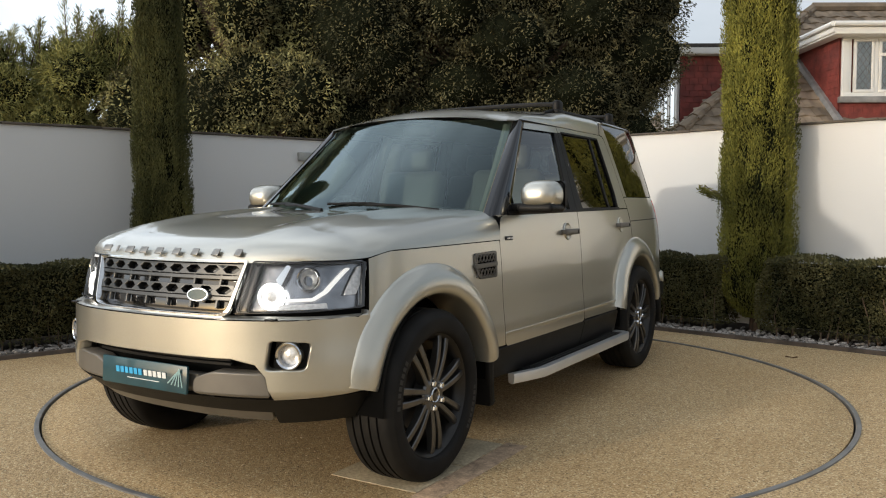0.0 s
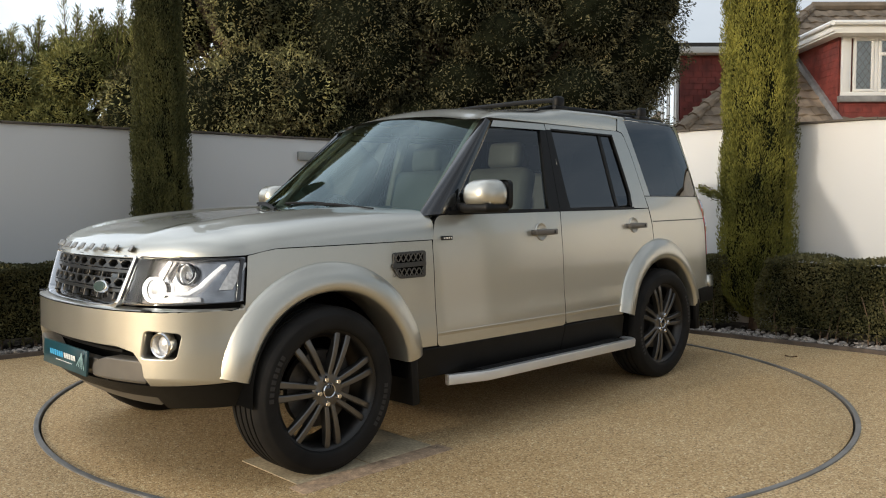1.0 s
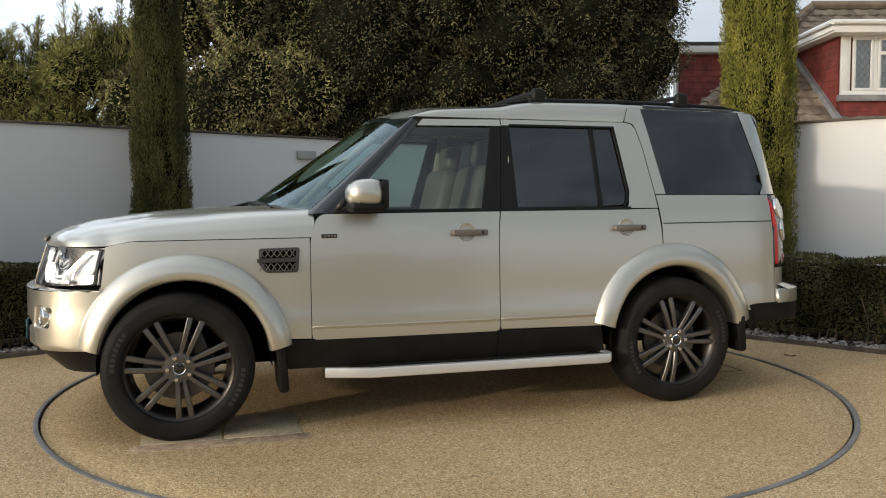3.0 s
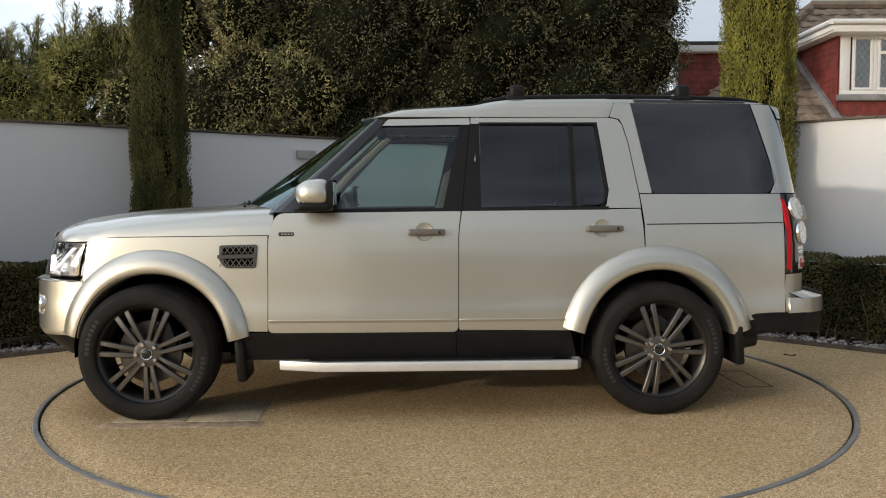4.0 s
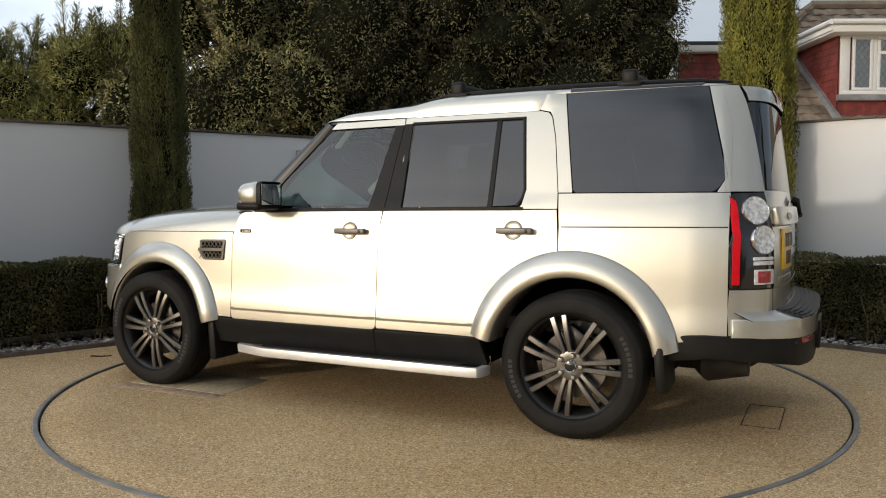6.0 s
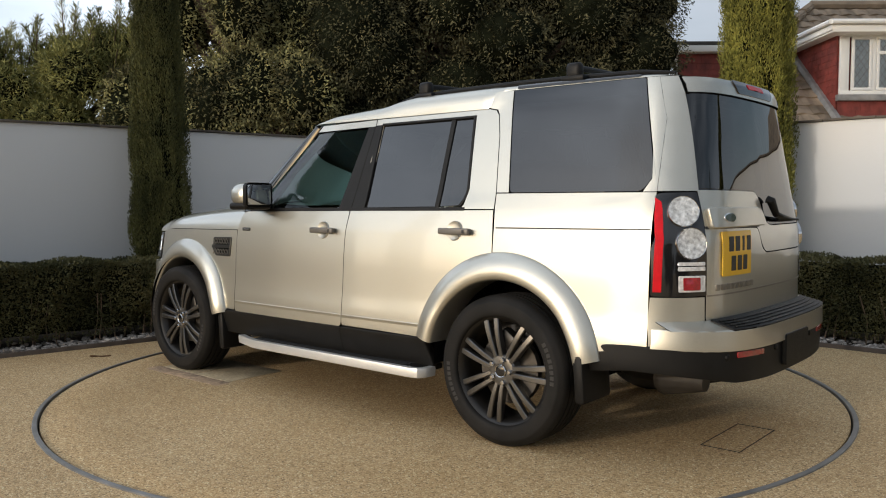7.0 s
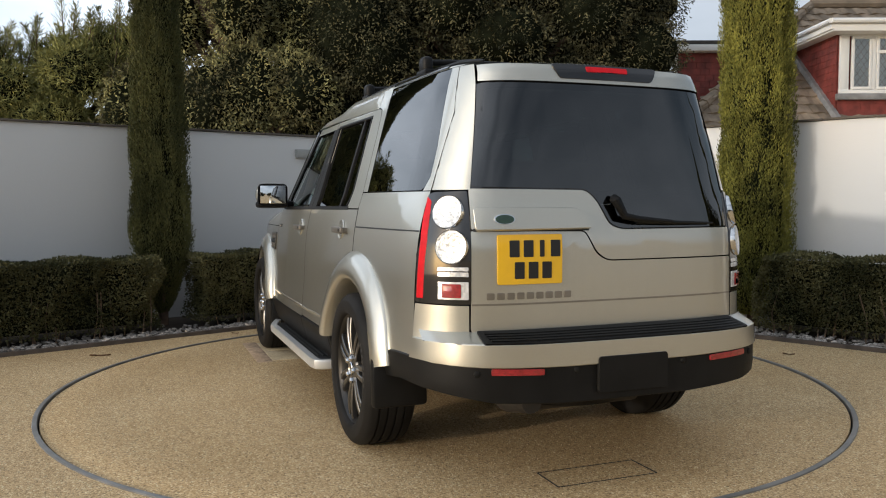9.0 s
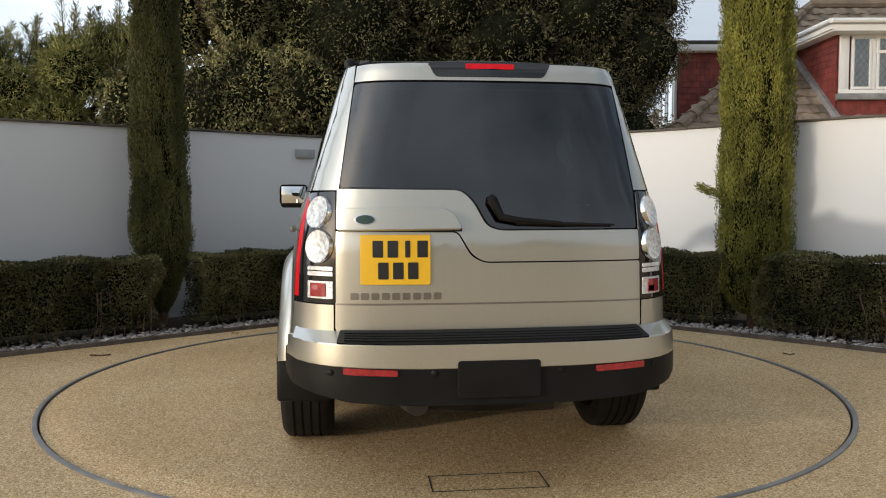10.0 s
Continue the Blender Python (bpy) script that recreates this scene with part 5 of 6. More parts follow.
out = [(-edge(0.775), 0.775), (-0.45, 0.772), (0.45, 0.772), (edge(0.775), 0.775), (edge(0.79, 0.912), 0.79), (edge(0.60), 0.60), (edge(0.475), 0.475), (0.60, 0.462), (0.585, 0.555), (0.545, 0.605), (0.45, 0.625), (-0.45, 0.625), (-0.545, 0.605), (-0.585, 0.555), (-0.60, 0.462), (-edge(0.475), 0.475), (-edge(0.60), 0.60), (-edge(0.79), 0.79)]
fogs = [fillet([(s * 0.575, 0.575), (s * 0.715, 0.575), (s * 0.728, 0.69), (s * 0.59, 0.70)], 0.025) for s in (1, -1)]
bumper = panel("front_bumper", [out] + fogs, on_nose(0.045, 0.9), M_PAINT, car, 0.06, 0.045, roll=0.012)
panel("bumper_ledge", [(-edge(0.80, 0.90), 0.772), (edge(0.80, 0.90), 0.772), (edge(0.80, 0.90), 0.800), (-edge(0.80, 0.90), 0.800)],
      lambda a, b: on_nose(0.045 - (b - 0.772) * 2.6, 0.9)(a, 0.776 + (b - 0.772) * 0.25), M_PAINT, bumper, 0.004, 0.05)
for i, s in enumerate((1, -1)):
    panel("fog_recess", fogs[i], on_nose(-0.015), M_TRIM, bumper, 0.02, 0.05)
    p = on_nose(0.018)(s * 0.652, 0.637)
    nn = (0.93, s * 0.34, 0)
    disc_on("fog_ring", p, nn, [(0.052, -0.03), (0.054, 0.012), (0.050, 0.018), (0.043, 0.014), (0.040, -0.02)], M_CHROME, bumper, label="chrome fog lamp ring")
    disc_on("fog_lamp", p, nn, [(0.0005, 0.000), (0.022, -0.002), (0.040, -0.016)], M_LAMPSILVER, bumper)
    bm = bmesh.new()
    box(bm, on_nose(0.040, 0.9)(s * 0.60, 0.765) + Vector((0, 0, 0.012)), (0.03, 0.045, 0.008), 0.003)
    part("washer_cap", bm, M_TRIM, bumper)
panel("mouth_back", fillet([(-0.60, 0.46), (0.60, 0.46), (0.56, 0.625), (-0.56, 0.625)], 0.03), on_nose(-0.06), M_BLACK, bumper, 0.02, 0.08)
for z in (0.588, 0.606):
    panel("mouth_slat", [(-0.40, z - 0.005), (0.40, z - 0.005), (0.40, z + 0.005), (-0.40, z + 0.005)], on_nose(-0.02), M_TRIM, bumper, 0.02, 0.1)
for s in (1, -1):
    panel("mouth_cheek", fillet([(s * 0.27, 0.470), (s * 0.592, 0.470), (s * 0.572, 0.560), (s * 0.36, 0.560), (s * 0.27, 0.53)], 0.02), on_nose(0.035, 0.9), M_GREYTRIM, bumper, 0.08, 0.06, "grey lower bumper insert", roll=0.012)
panel("mouth_centre", [(-0.28, 0.46), (0.28, 0.46), (0.28, 0.545), (-0.28, 0.545)], on_nose(0.020), M_GREYTRIM, bumper, 0.05, 0.08)
panel("bumper_lip", fillet([(-0.60, 0.395), (0.60, 0.395), (0.66, 0.462), (-0.66, 0.462)], 0.01), on_nose(0.040, 0.9), M_TRIM, bumper, 0.06, 0.06)
for s in (1, -1):
    panel("bumper_corner", fillet([(s * 0.52, 0.335), (s * edge(0.34, 0.885), 0.355), (s * edge(0.47), 0.470), (s * 0.58, 0.458)], 0.012), on_nose(0.042, 0.9), M_TRIM, bumper, 0.08, 0.05, roll=0.010)
panel("skid_plate", fillet([(-0.50, 0.345), (0.50, 0.345), (0.55, 0.425), (-0.55, 0.425)], 0.02), on_nose(0.030, 0.9), M_GREYTRIM, bumper, 0.03, 0.06, "satin grey skid plate", roll=0.008)
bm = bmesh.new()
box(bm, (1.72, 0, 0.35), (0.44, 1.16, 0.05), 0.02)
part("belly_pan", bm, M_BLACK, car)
# show plate at the front
bm = bmesh.new()
box(bm, (2.262, 0, 0.525), (0.012, 0.520, 0.112), 0.003, Matrix.Rotation(radians(-4), 4, "Y"))
plate = part("front_plate", bm, M_TEAL, car, "teal dealer plate")
turn = pose(2.2705, 0, 0.525, rz=90) @ pose(0, 0, 0, rx=4)
bars("plate_marks", [0.022] * 6, 0.026, 0.006, M_BLUEINK, plate, turn @ pose(-0.085, 0, 0.008), 0.002)
bars("plate_marks", [0.022] * 5, 0.024, 0.006, M_WHITEINK, plate, turn @ pose(0.075, 0, 0.008), 0.002)
bars("plate_marks", [0.2], 0.004, 0.0, M_WHITEINK, plate, turn @ pose(0.0, 0, -0.022), 0.002)
for k in range(5):
    bm = bmesh.new()
    box(bm, (0, 0, 0), (0.006, 0.0015, 0.11 + 0.01 * k), 0.0005, seg=1)
    bmesh.ops.transform(bm, matrix=turn @ pose(0.175 + 0.014 * k, -0.0003 * k, 0.0, ry=50 - k * 14) @ Matrix.Diagonal((1, 1, 0.62, 1)), verts=bm.verts)
    part("plate_ray", bm, mat("pale_teal", (0.25, 0.40, 0.42), 0.4, noise_scale=9, vary=0.1), plate)
# raised signs across the bonnet's front edge
for k in range(9):
    y = -0.405 + 0.81 * k / 8
    bm = bmesh.new()
    w = 0.013 if k == 1 else 0.045
    box(bm, (0, 0, 0), (w, 0.006, 0.032), 0.004)
    p = bonnet_pt(0.968, 0.5)
    xx = 2.172 - 0.19 * abs(y / 0.75) ** 2.1
    bmesh.ops.transform(bm, matrix=pose(xx, y, 1.030, rz=90 - 0 + (-y * 26)) @ pose(0, 0, 0, rx=35 * -1), verts=bm.verts)
    part("raised_sign", bm, M_LETTER, bonnet, "satin grey raised sign")

# ---- rear end ----
T0 = on_tail()
tail_glass = fillet([(-0.632, 1.105), (-0.628, 1.28), (-0.560, 1.715), (0.560, 1.715), (0.628, 1.28), (0.13, 1.272), (0.075, 1.225), (0.02, 1.125), (-0.03, 1.105)], [0.01, 0.02, 0.02, 0.02, 0.02, 0.06, 0.04, 0.05, 0.04])
gate_top = fillet([(0.638, 1.272), (0.132, 1.266), (0.083, 1.222), (0.027, 1.118), (-0.03, 1.099), (-0.640, 1.099), (-0.643, 0.972), (0.04, 0.972), (0.09, 1.004), (0.145, 1.097), (0.642, 1.105)],
                  [0.01, 0.06, 0.04, 0.05, 0.04, 0.01, 0.01, 0.06, 0.04, 0.02, 0.01])
# near-black sheet behind the tailgate, its colour standing in for shade in the gaps
panel("gate_frame", [(-0.66, 0.66), (0.66, 0.66), (0.645, 1.272), (0.12, 1.262), (0.02, 1.09), (-0.66, 1.09)], on_tail(-0.02), M_BLACK, car, 0.01, 0.08)
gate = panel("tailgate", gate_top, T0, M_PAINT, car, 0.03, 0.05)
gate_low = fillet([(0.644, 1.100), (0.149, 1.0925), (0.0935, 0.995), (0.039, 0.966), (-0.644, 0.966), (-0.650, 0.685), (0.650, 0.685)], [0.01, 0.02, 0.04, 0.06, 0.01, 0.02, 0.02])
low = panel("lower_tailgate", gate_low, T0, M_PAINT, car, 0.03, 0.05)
panel("gate_crease", [(-0.645, 0.796), (0.645, 0.796), (0.645, 0.803), (-0.645, 0.803)], on_tail(0.0015), M_LETTER, low, 0.003, 0.08, roll=0.001)
w = panel("rear_window", tail_glass, on_tail(-0.004), M_PRIVACY, gate, 0.008, 0.05, "dark privacy glass")
panel("window_band", [[(-0.632, 1.262), (-0.562, 1.712), (0.562, 1.712), (0.632, 1.262)], fillet([(-0.604, 1.275), (-0.540, 1.692), (0.540, 1.692), (0.604, 1.275)], 0.03)], on_tail(-0.0065), M_GLOSS, gate, 0.004, 0.06)
# spoiler over the rear window, with the high brake light
slot = fillet([(-0.262, 1.800), (-0.228, 1.738), (0.228, 1.738), (0.262, 1.800)], 0.018)
sp = panel("spoiler", [(-0.560, 1.722), (0.560, 1.722), (0.548, 1.795), (-0.548, 1.795)], lambda a, b: on_tail(0.008)(a, b) + Vector((0.4 * max(0, b - 1.77), 0, 0)), M_PAINT, gate, 0.022, 0.05, roll=0.008)
bl = panel("brake_light_housing", slot, lambda a, b: on_tail(0.014)(a, b) + Vector((0.4 * max(0, b - 1.77), 0, 0)), M_GLOSS, sp, 0.02, 0.05)
panel("high_brake_light", fillet([(-0.10, 1.770), (0.10, 1.770), (0.102, 1.792), (-0.102, 1.792)], 0.004), lambda a, b: on_tail(0.018)(a, b) + Vector((0.4 * max(0, b - 1.77), 0, 0)), M_RED, sp, 0.01, 0.05)
# handle strip with the oval badge, camera nub
strip = fillet([(0.636, 1.108), (0.640, 1.192), (0.205, 1.190), (0.165, 1.168), (0.135, 1.112)], [0.01, 0.01, 0.03, 0.03, 0.012])
hs = panel("tailgate_handle", strip, on_tail(0.042), M_PAINT, gate, 0.04, 0.05, roll=0.010)
bd = panel("oval_badge", oval(0.525, 1.148, 0.042, 0.021), on_tail(0.046), M_CHROME, hs, 0.01)
panel("badge_field", oval(0.525, 1.148, 0.037, 0.017), on_tail(0.0495), M_GREENBADGE, bd, 0.005)
# thin black strip painted as the shade under the tailgate handle
panel("gate_shadow_gap", [(0.636, 1.098), (0.636, 1.109), (0.13, 1.109), (0.13, 1.098)], on_tail(0.004), M_INK, gate, 0.01, 0.1)
# yellow number plate, its signs left as bars
pl = panel("number_plate", fillet([(0.545, 0.882), (0.545, 1.084), (0.262, 1.084), (0.262, 0.882)], 0.008), on_tail(0.010), M_YELLOW, low, 0.008, 0.06, "yellow rear number plate")
for z, n0, y0 in ((1.027, 4, 0.500), (0.938, 3, 0.478)):
    for k in range(n0):
        c = y0 - 0.025 - k * 0.0605
        wd = 0.010 if (n0 == 4 and k == 2) else 0.021
        panel("plate_mark", fillet([(c - wd, z - 0.034), (c + wd, z - 0.034), (c + wd, z + 0.034), (c - wd, z + 0.034)], 0.004), on_tail(0.0118), M_INK, pl, 0.003, 0.1, roll=0.0008)
for k in range(9):
    c = 0.572 - k * 0.0425
    panel("raised_sign", fillet([(c - 0.015, 0.820), (c + 0.015, 0.820), (c + 0.015, 0.846), (c - 0.015, 0.846)], 0.004), on_tail(0.005), M_LETTER, low, 0.006, 0.1, roll=0.002)
# rear wiper
bm = bmesh.new()
p0 = on_tail(0.03)(0.005, 1.222)
p1 = on_tail(0.035)(-0.03, 1.155)
p2 = on_tail(0.04)(-0.10, 1.142)
p3 = on_tail(0.02)(-0.46, 1.118)
tube(bm, [p0 + Vector((0.02, 0, 0.008)), p0, p1, p2, p2.lerp(p3, 0.5)], [0.020, 0.022, 0.017, 0.014, 0.008], 10)
wp = part("rear_wiper", bm, M_TRIM, gate, "black rear wiper")
bm = bmesh.new()
tube(bm, [on_tail(0.014)(-0.10, 1.128), on_tail(0.018)(-0.28, 1.126), on_tail(0.014)(-0.52, 1.120)], [0.008, 0.010, 0.005], 6)
part("wiper_blade", bm, M_TRIM, wp)

for side in (1, -1):
    z0, z1 = 0.803, 1.262
    tl = fillet([(side * 0.650, z0), (side * 0.646, z1), (side * SECTION(z1) * 0.914, z1 - 0.004), (side * SECTION(1.0) * 0.918, 1.0), (side * SECTION(z0) * 0.914, z0)], [0.006, 0.006, 0.02, 0, 0.006])
    lamp = panel("tail_light", tl, on_tail(0.004), M_GLOSS, car, 0.03, 0.035, "black tail light with two round lamps", roll=0.006)
    heights = [z0 + 0.018, 0.88, 0.95, 1.02, 1.09, 1.16]
    rs = [(side * SECTION(z) * 0.895, z) for z in heights] + [(side * SECTION(1.225) * 0.900, 1.222)] + [(side * SECTION(z) * 0.9115, z) for z in [1.240] + heights[::-1]]
    panel("red_strip", rs, on_tail(0.0065), M_RED, lamp, 0.006, 0.03)
    for cz in (1.175, 1.035):
        c = on_tail(-0.002)(side * 0.713, cz)
        T = on_tail()
        nn = (T(side * 0.77, cz) - T(side * 0.67, cz)).cross(T(side * 0.72, cz + 0.05) - T(side * 0.72, cz - 0.05)).normalized()
        nn = nn if nn.x < 0 else -nn
        disc_on("round_lamp", c, nn, [(0.0705, -0.035), (0.0715, 0.008), (0.069, 0.013), (0.066, 0.010)], M_CHROME, lamp)
        disc_on("lamp_dish", c, nn, [(0.0005, 0.0075), (0.02, 0.008), (0.046, 0.010), (0.067, 0.0125)], M_LAMPDISH, lamp)
    for za, zb, m_ in ((0.915, 0.932, M_LAMPSILVER), (0.938, 0.952, M_LAMPSILVER), (0.822, 0.892, M_LAMPSILVER)):
        panel("clear_band", fillet([(side * 0.660, za), (side * 0.764, za), (side * 0.762, zb), (side * 0.660, zb)], 0.003), on_tail(0.007), m_, lamp, 0.006, 0.05)
    panel("fog_reflector", fillet([(side * 0.690, 0.830), (side * 0.752, 0.830), (side * 0.752, 0.884), (side * 0.690, 0.884)], 0.004), on_tail(0.013), M_REFLECTOR, lamp, 0.005, 0.05)
    # body corner between lamp and bumper
    panel("rear_corner", [(side * 0.656, 0.58), (side * 0.656, 0.796), (side * SECTION(0.796) * 0.9135, 0.796), (side * SECTION(0.58) * 0.9135, 0.58)], T0, M_PAINT, car, 0.02, 0.04)

re = lambda z, r=0.925: SECTION(z) * r
rb = panel("rear_bumper", [(-re(0.585), 0.575), (-0.3, 0.562), (0.3, 0.562), (re(0.585), 0.575), (re(0.66), 0.655), (0.3, 0.652), (-0.3, 0.652), (-re(0.66), 0.655)], on_tail(0.142, 0.92), M_PAINT, car, 0.10, 0.05, roll=0.014)
panel("bumper_top", [(-re(0.672, 0.90), 0.668), (re(0.672, 0.90), 0.668), (re(0.672, 0.90), 0.700), (-re(0.672, 0.90), 0.700)],
      lambda a, b: on_tail(0.138 - (b - 0.668) * 4.3, 0.92)(a, 0.655 + (b - 0.668) * 1.1), M_PAINT, rb, 0.004, 0.05)
panel("loading_strip", fillet([(-0.64, 0.668), (0.64, 0.668), (0.63, 0.700), (-0.63, 0.700)], 0.006),
      lambda a, b: on_tail(0.141 - (b - 0.668) * 4.2, 0.92)(a, 0.663 + (b - 0.668) * 1.0), M_TRIM, rb, 0.008, 0.05, "ribbed black loading strip")
for k in range(4):
    panel("strip_rib", [(-0.61, 0.672 + k * 0.006), (0.61, 0.672 + k * 0.006), (0.61, 0.675 + k * 0.006), (-0.61, 0.675 + k * 0.006)],
          lambda a, b: on_tail(0.141 - (b - 0.668) * 4.2, 0.92)(a, 0.6675 + (b - 0.668) * 1.0), M_TRIM, rb, 0.004, 0.1, roll=0.001)
lower = panel("lower_bumper", fillet([(-re(0.57, 0.950), 0.572), (-0.3, 0.558), (0.3, 0.558), (re(0.57, 0.950), 0.572), (re(0.50, 0.945), 0.47), (0.60, 0.425), (0.30, 0.410), (-0.30, 0.410), (-0.60, 0.425), (-re(0.50, 0.945), 0.47)], 0.012), on_tail(0.128, 0.92), M_TRIM, rb, 0.10, 0.05, "black lower bumper", roll=0.014)
panel("tow_cover", fillet([(-0.165, 0.442), (0.165, 0.442), (0.165, 0.586), (-0.165, 0.586)], 0.012), on_tail(0.150, 0.92), M_TRIM, lower, 0.02, 0.08, roll=0.006)
for side in (1, -1):
    panel("reflector", fillet([(side * 0.405, 0.530), (side * 0.615, 0.536), (side * 0.615, 0.560), (side * 0.405, 0.552)], 0.005), on_tail(0.136, 0.92), M_REFLECTOR, lower, 0.01, 0.06, "red rear reflector")
    for y in (0.26, 0.665):
        nn = (-1, side * 0.3, 0)
        disc_on("parking_sensor", on_tail(0.130, 0.92)(side * y, 0.540), nn, [(0.0005, 0.005), (0.010, 0.005), (0.013, 0.003), (0.015, -0.01)], M_TRIM, lower, 16)
# spare wheel slung below the boot floor
bm = bmesh.new()
spin(bm, [(0.16, -0.10), (0.30, -0.11), (0.35, -0.07), (0.365, 0.0), (0.35, 0.07), (0.30, 0.11), (0.16, 0.10)], 40, m=pose(-1.96, 0, 0.41, rx=90))
bmesh.ops.recalc_face_normals(bm, faces=bm.faces)
part("spare_wheel", bm, M_TYRE, car, "black spare tyre below the boot")
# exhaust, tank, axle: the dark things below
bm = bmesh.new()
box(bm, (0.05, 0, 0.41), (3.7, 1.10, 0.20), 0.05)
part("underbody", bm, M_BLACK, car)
bm = bmesh.new()
tube(bm, [(-2.25, 0.30, 0.335), (-2.05, 0.30, 0.335), (-2.03, 0.20, 0.34), (-2.03, -0.35, 0.34)], [0.05, 0.095, 0.10, 0.10], 14)
part("silencer", bm, mat("dull_steel", (0.05, 0.045, 0.04), 0.6, 0.5, noise_scale=8, vary=0.3), car)
for x in (FX, RX):
    bm = bmesh.new()
    tube(bm, [(x, -0.7, 0.36), (x, 0.7, 0.36)], 0.04, 10)
    box(bm, (x, 0, 0.36), (0.3, 0.3, 0.2), 0.05)
    part("axle", bm, M_BLACK, car)

# ---- wheels ----
def build_wheel():
    bm = bmesh.new()
    # rim: barrel and lip
    spin(bm, [(0.252, -0.105), (0.235, -0.095), (0.222, -0.02), (0.224, 0.04), (0.240, 0.088), (0.250, 0.098), (0.257, 0.104), (0.262, 0.100), (0.262, 0.088)], 64)
    bmesh.ops.recalc_face_normals(bm, faces=bm.faces)
    for f in bm.faces:
        f.normal_flip()
    wheel = part("wheel", bm, M_ALLOY_EDGE, None, "dark grey alloy wheel with paired spokes")
    for k in range(7):
        for j in (-1, 1):
            bm = bmesh.new()
            n = 8
            rows = []
            for i in range(n + 1):
                t = i / n
                r = 0.060 + (0.250 - 0.060) * t
                y = 0.098 + 0.012 * math.sin(t * math.pi * 0.7) - 0.012 * t * t
                off = j * (0.0150 + 0.0155 * t)
                wd = 0.0105 + 0.0042 * t
                dp = 0.045 - 0.02 * t
                rows.append([bm.verts.new(q) for q in ((off - wd, y - dp, r), (off - wd, y - 0.004, r), (off - wd * 0.7, y, r), (off + wd * 0.7, y, r), (off + wd, y - 0.004, r), (off + wd, y - dp, r))])
            for A, B in zip(rows, rows[1:]):
                for q in range(6):
                    bm.faces.new((A[q], A[(q + 1) % 6], B[(q + 1) % 6], B[q]))
            bm.faces.new(rows[0])
            bm.faces.new(rows[-1])
            bmesh.ops.recalc_face_normals(bm, faces=bm.faces)
            bmesh.ops.transform(bm, matrix=Matrix.Rotation(2 * math.pi * k / 7 + 0.2, 4, "Y"), verts=bm.verts)
            part("spoke", bm, M_DARKMETAL, wheel)
    bm = bmesh.new()
    spin(bm, [(0.0005, 0.100), (0.030, 0.100), (0.050, 0.102), (0.070, 0.098), (0.078, 0.088), (0.080, 0.04)], 40)
    bmesh.ops.recalc_face_normals(bm, faces=bm.faces)
    part("hub", bm, M_DARKMETAL, wheel)
    bm = bmesh.new()
    spin(bm, [(0.0005, 0.108), (0.024, 0.107), (0.030, 0.104), (0.032, 0.098)], 28)
    bmesh.ops.recalc_face_normals(bm, faces=bm.faces)
    part("centre_cap", bm, M_GLOSS, wheel)
    bm = bmesh.new()
    spin(bm, [(0.026, 0.107), (0.029, 0.110), (0.032, 0.106)], 28)
    part("cap_ring", bm, M_CHROME, wheel)
    for k in range(5):
        a = 2 * math.pi * k / 5 + 0.3
        bm = bmesh.new()
        spin(bm, [(0.0005, 0.120), (0.010, 0.119), (0.0150, 0.111), (0.0155, 0.095)], 6, m=pose(0.055 * math.cos(a), 0, 0.055 * math.sin(a)))
        bmesh.ops.recalc_face_normals(bm, faces=bm.faces)
        part("wheel_nut", bm, M_CHROME, wheel)
    bm = bmesh.new()
    spin(bm, [(0.05, 0.03), (0.165, 0.03), (0.168, 0.02), (0.168, 0.0), (0.05, -0.005)], 40)
    bmesh.ops.recalc_face_normals(bm, faces=bm.faces)
    part("brake_disc", bm, mat("brake_steel", (0.11, 0.10, 0.09), 0.45, 0.8, noise_scale=12, vary=0.3), wheel)
    bm = bmesh.new()
    box(bm, (-0.12, 0.03, 0.05), (0.08, 0.07, 0.16), 0.02)
    part("caliper", bm, M_ALLOY_EDGE, wheel)
    for o in (wheel, *wheel.children):
        o.data.transform(Matrix.Diagonal((1.06, 1, 1.06, 1)))
    # tyre with grooves and shoulder blocks
    prof = [(0.270, -0.10), (0.274, -0.116), (0.300, -0.128), (0.340, -0.127), (0.366, -0.112), (0.378, -0.095)]
    for g in (-0.062, -0.021, 0.021, 0.062):
        prof += [(0.3815, g - 0.006), (0.373, g - 0.0045), (0.373, g + 0.0045), (0.3815, g + 0.006)]
    prof += [(0.378, 0.095), (0.366, 0.112), (0.352, 0.121), (0.349, 0.1245), (0.340, 0.127), (0.318, 0.1285), (0.300, 0.128), (0.286, 0.1250), (0.279, 0.120), (0.275, 0.112), (0.272, 0.100)]
    bm = bmesh.new()
    spin(bm, prof, 96)
    bmesh.ops.recalc_face_normals(bm, faces=bm.faces)
    tyre = part("tyre", bm, M_TYRE, wheel, "black road tyre")
    bm = bmesh.new()
    for s0 in (0.6, 3.7):
        for k in range(8):
            box(bm, (0, 0.1285, 0.318), (0.018, 0.002, 0.022), 0.0008, seg=1)
            bm.verts.ensure_lookup_table()
            bmesh.ops.transform(bm, matrix=Matrix.Rotation(s0 + k * 0.085, 4, "Y"), verts=list(bm.verts[-24:]))
    part("sidewall_mark", bm, M_MARK, tyre)["kind"] = "stuff"
    return wheel


wheel0 = build_wheel()
wheel0.parent = car
wheel0.matrix_basis = pose(FX, 0.800, 0.378, ry=20)
for x, s, ry in ((RX, 1, 55), (FX, -1, 10), (RX, -1, 80)):
    c = copy_thing(wheel0, pose(x, s * 0.800, 0.378, rz=0 if s > 0 else 180) @ pose(0, 0, 0, ry=ry))

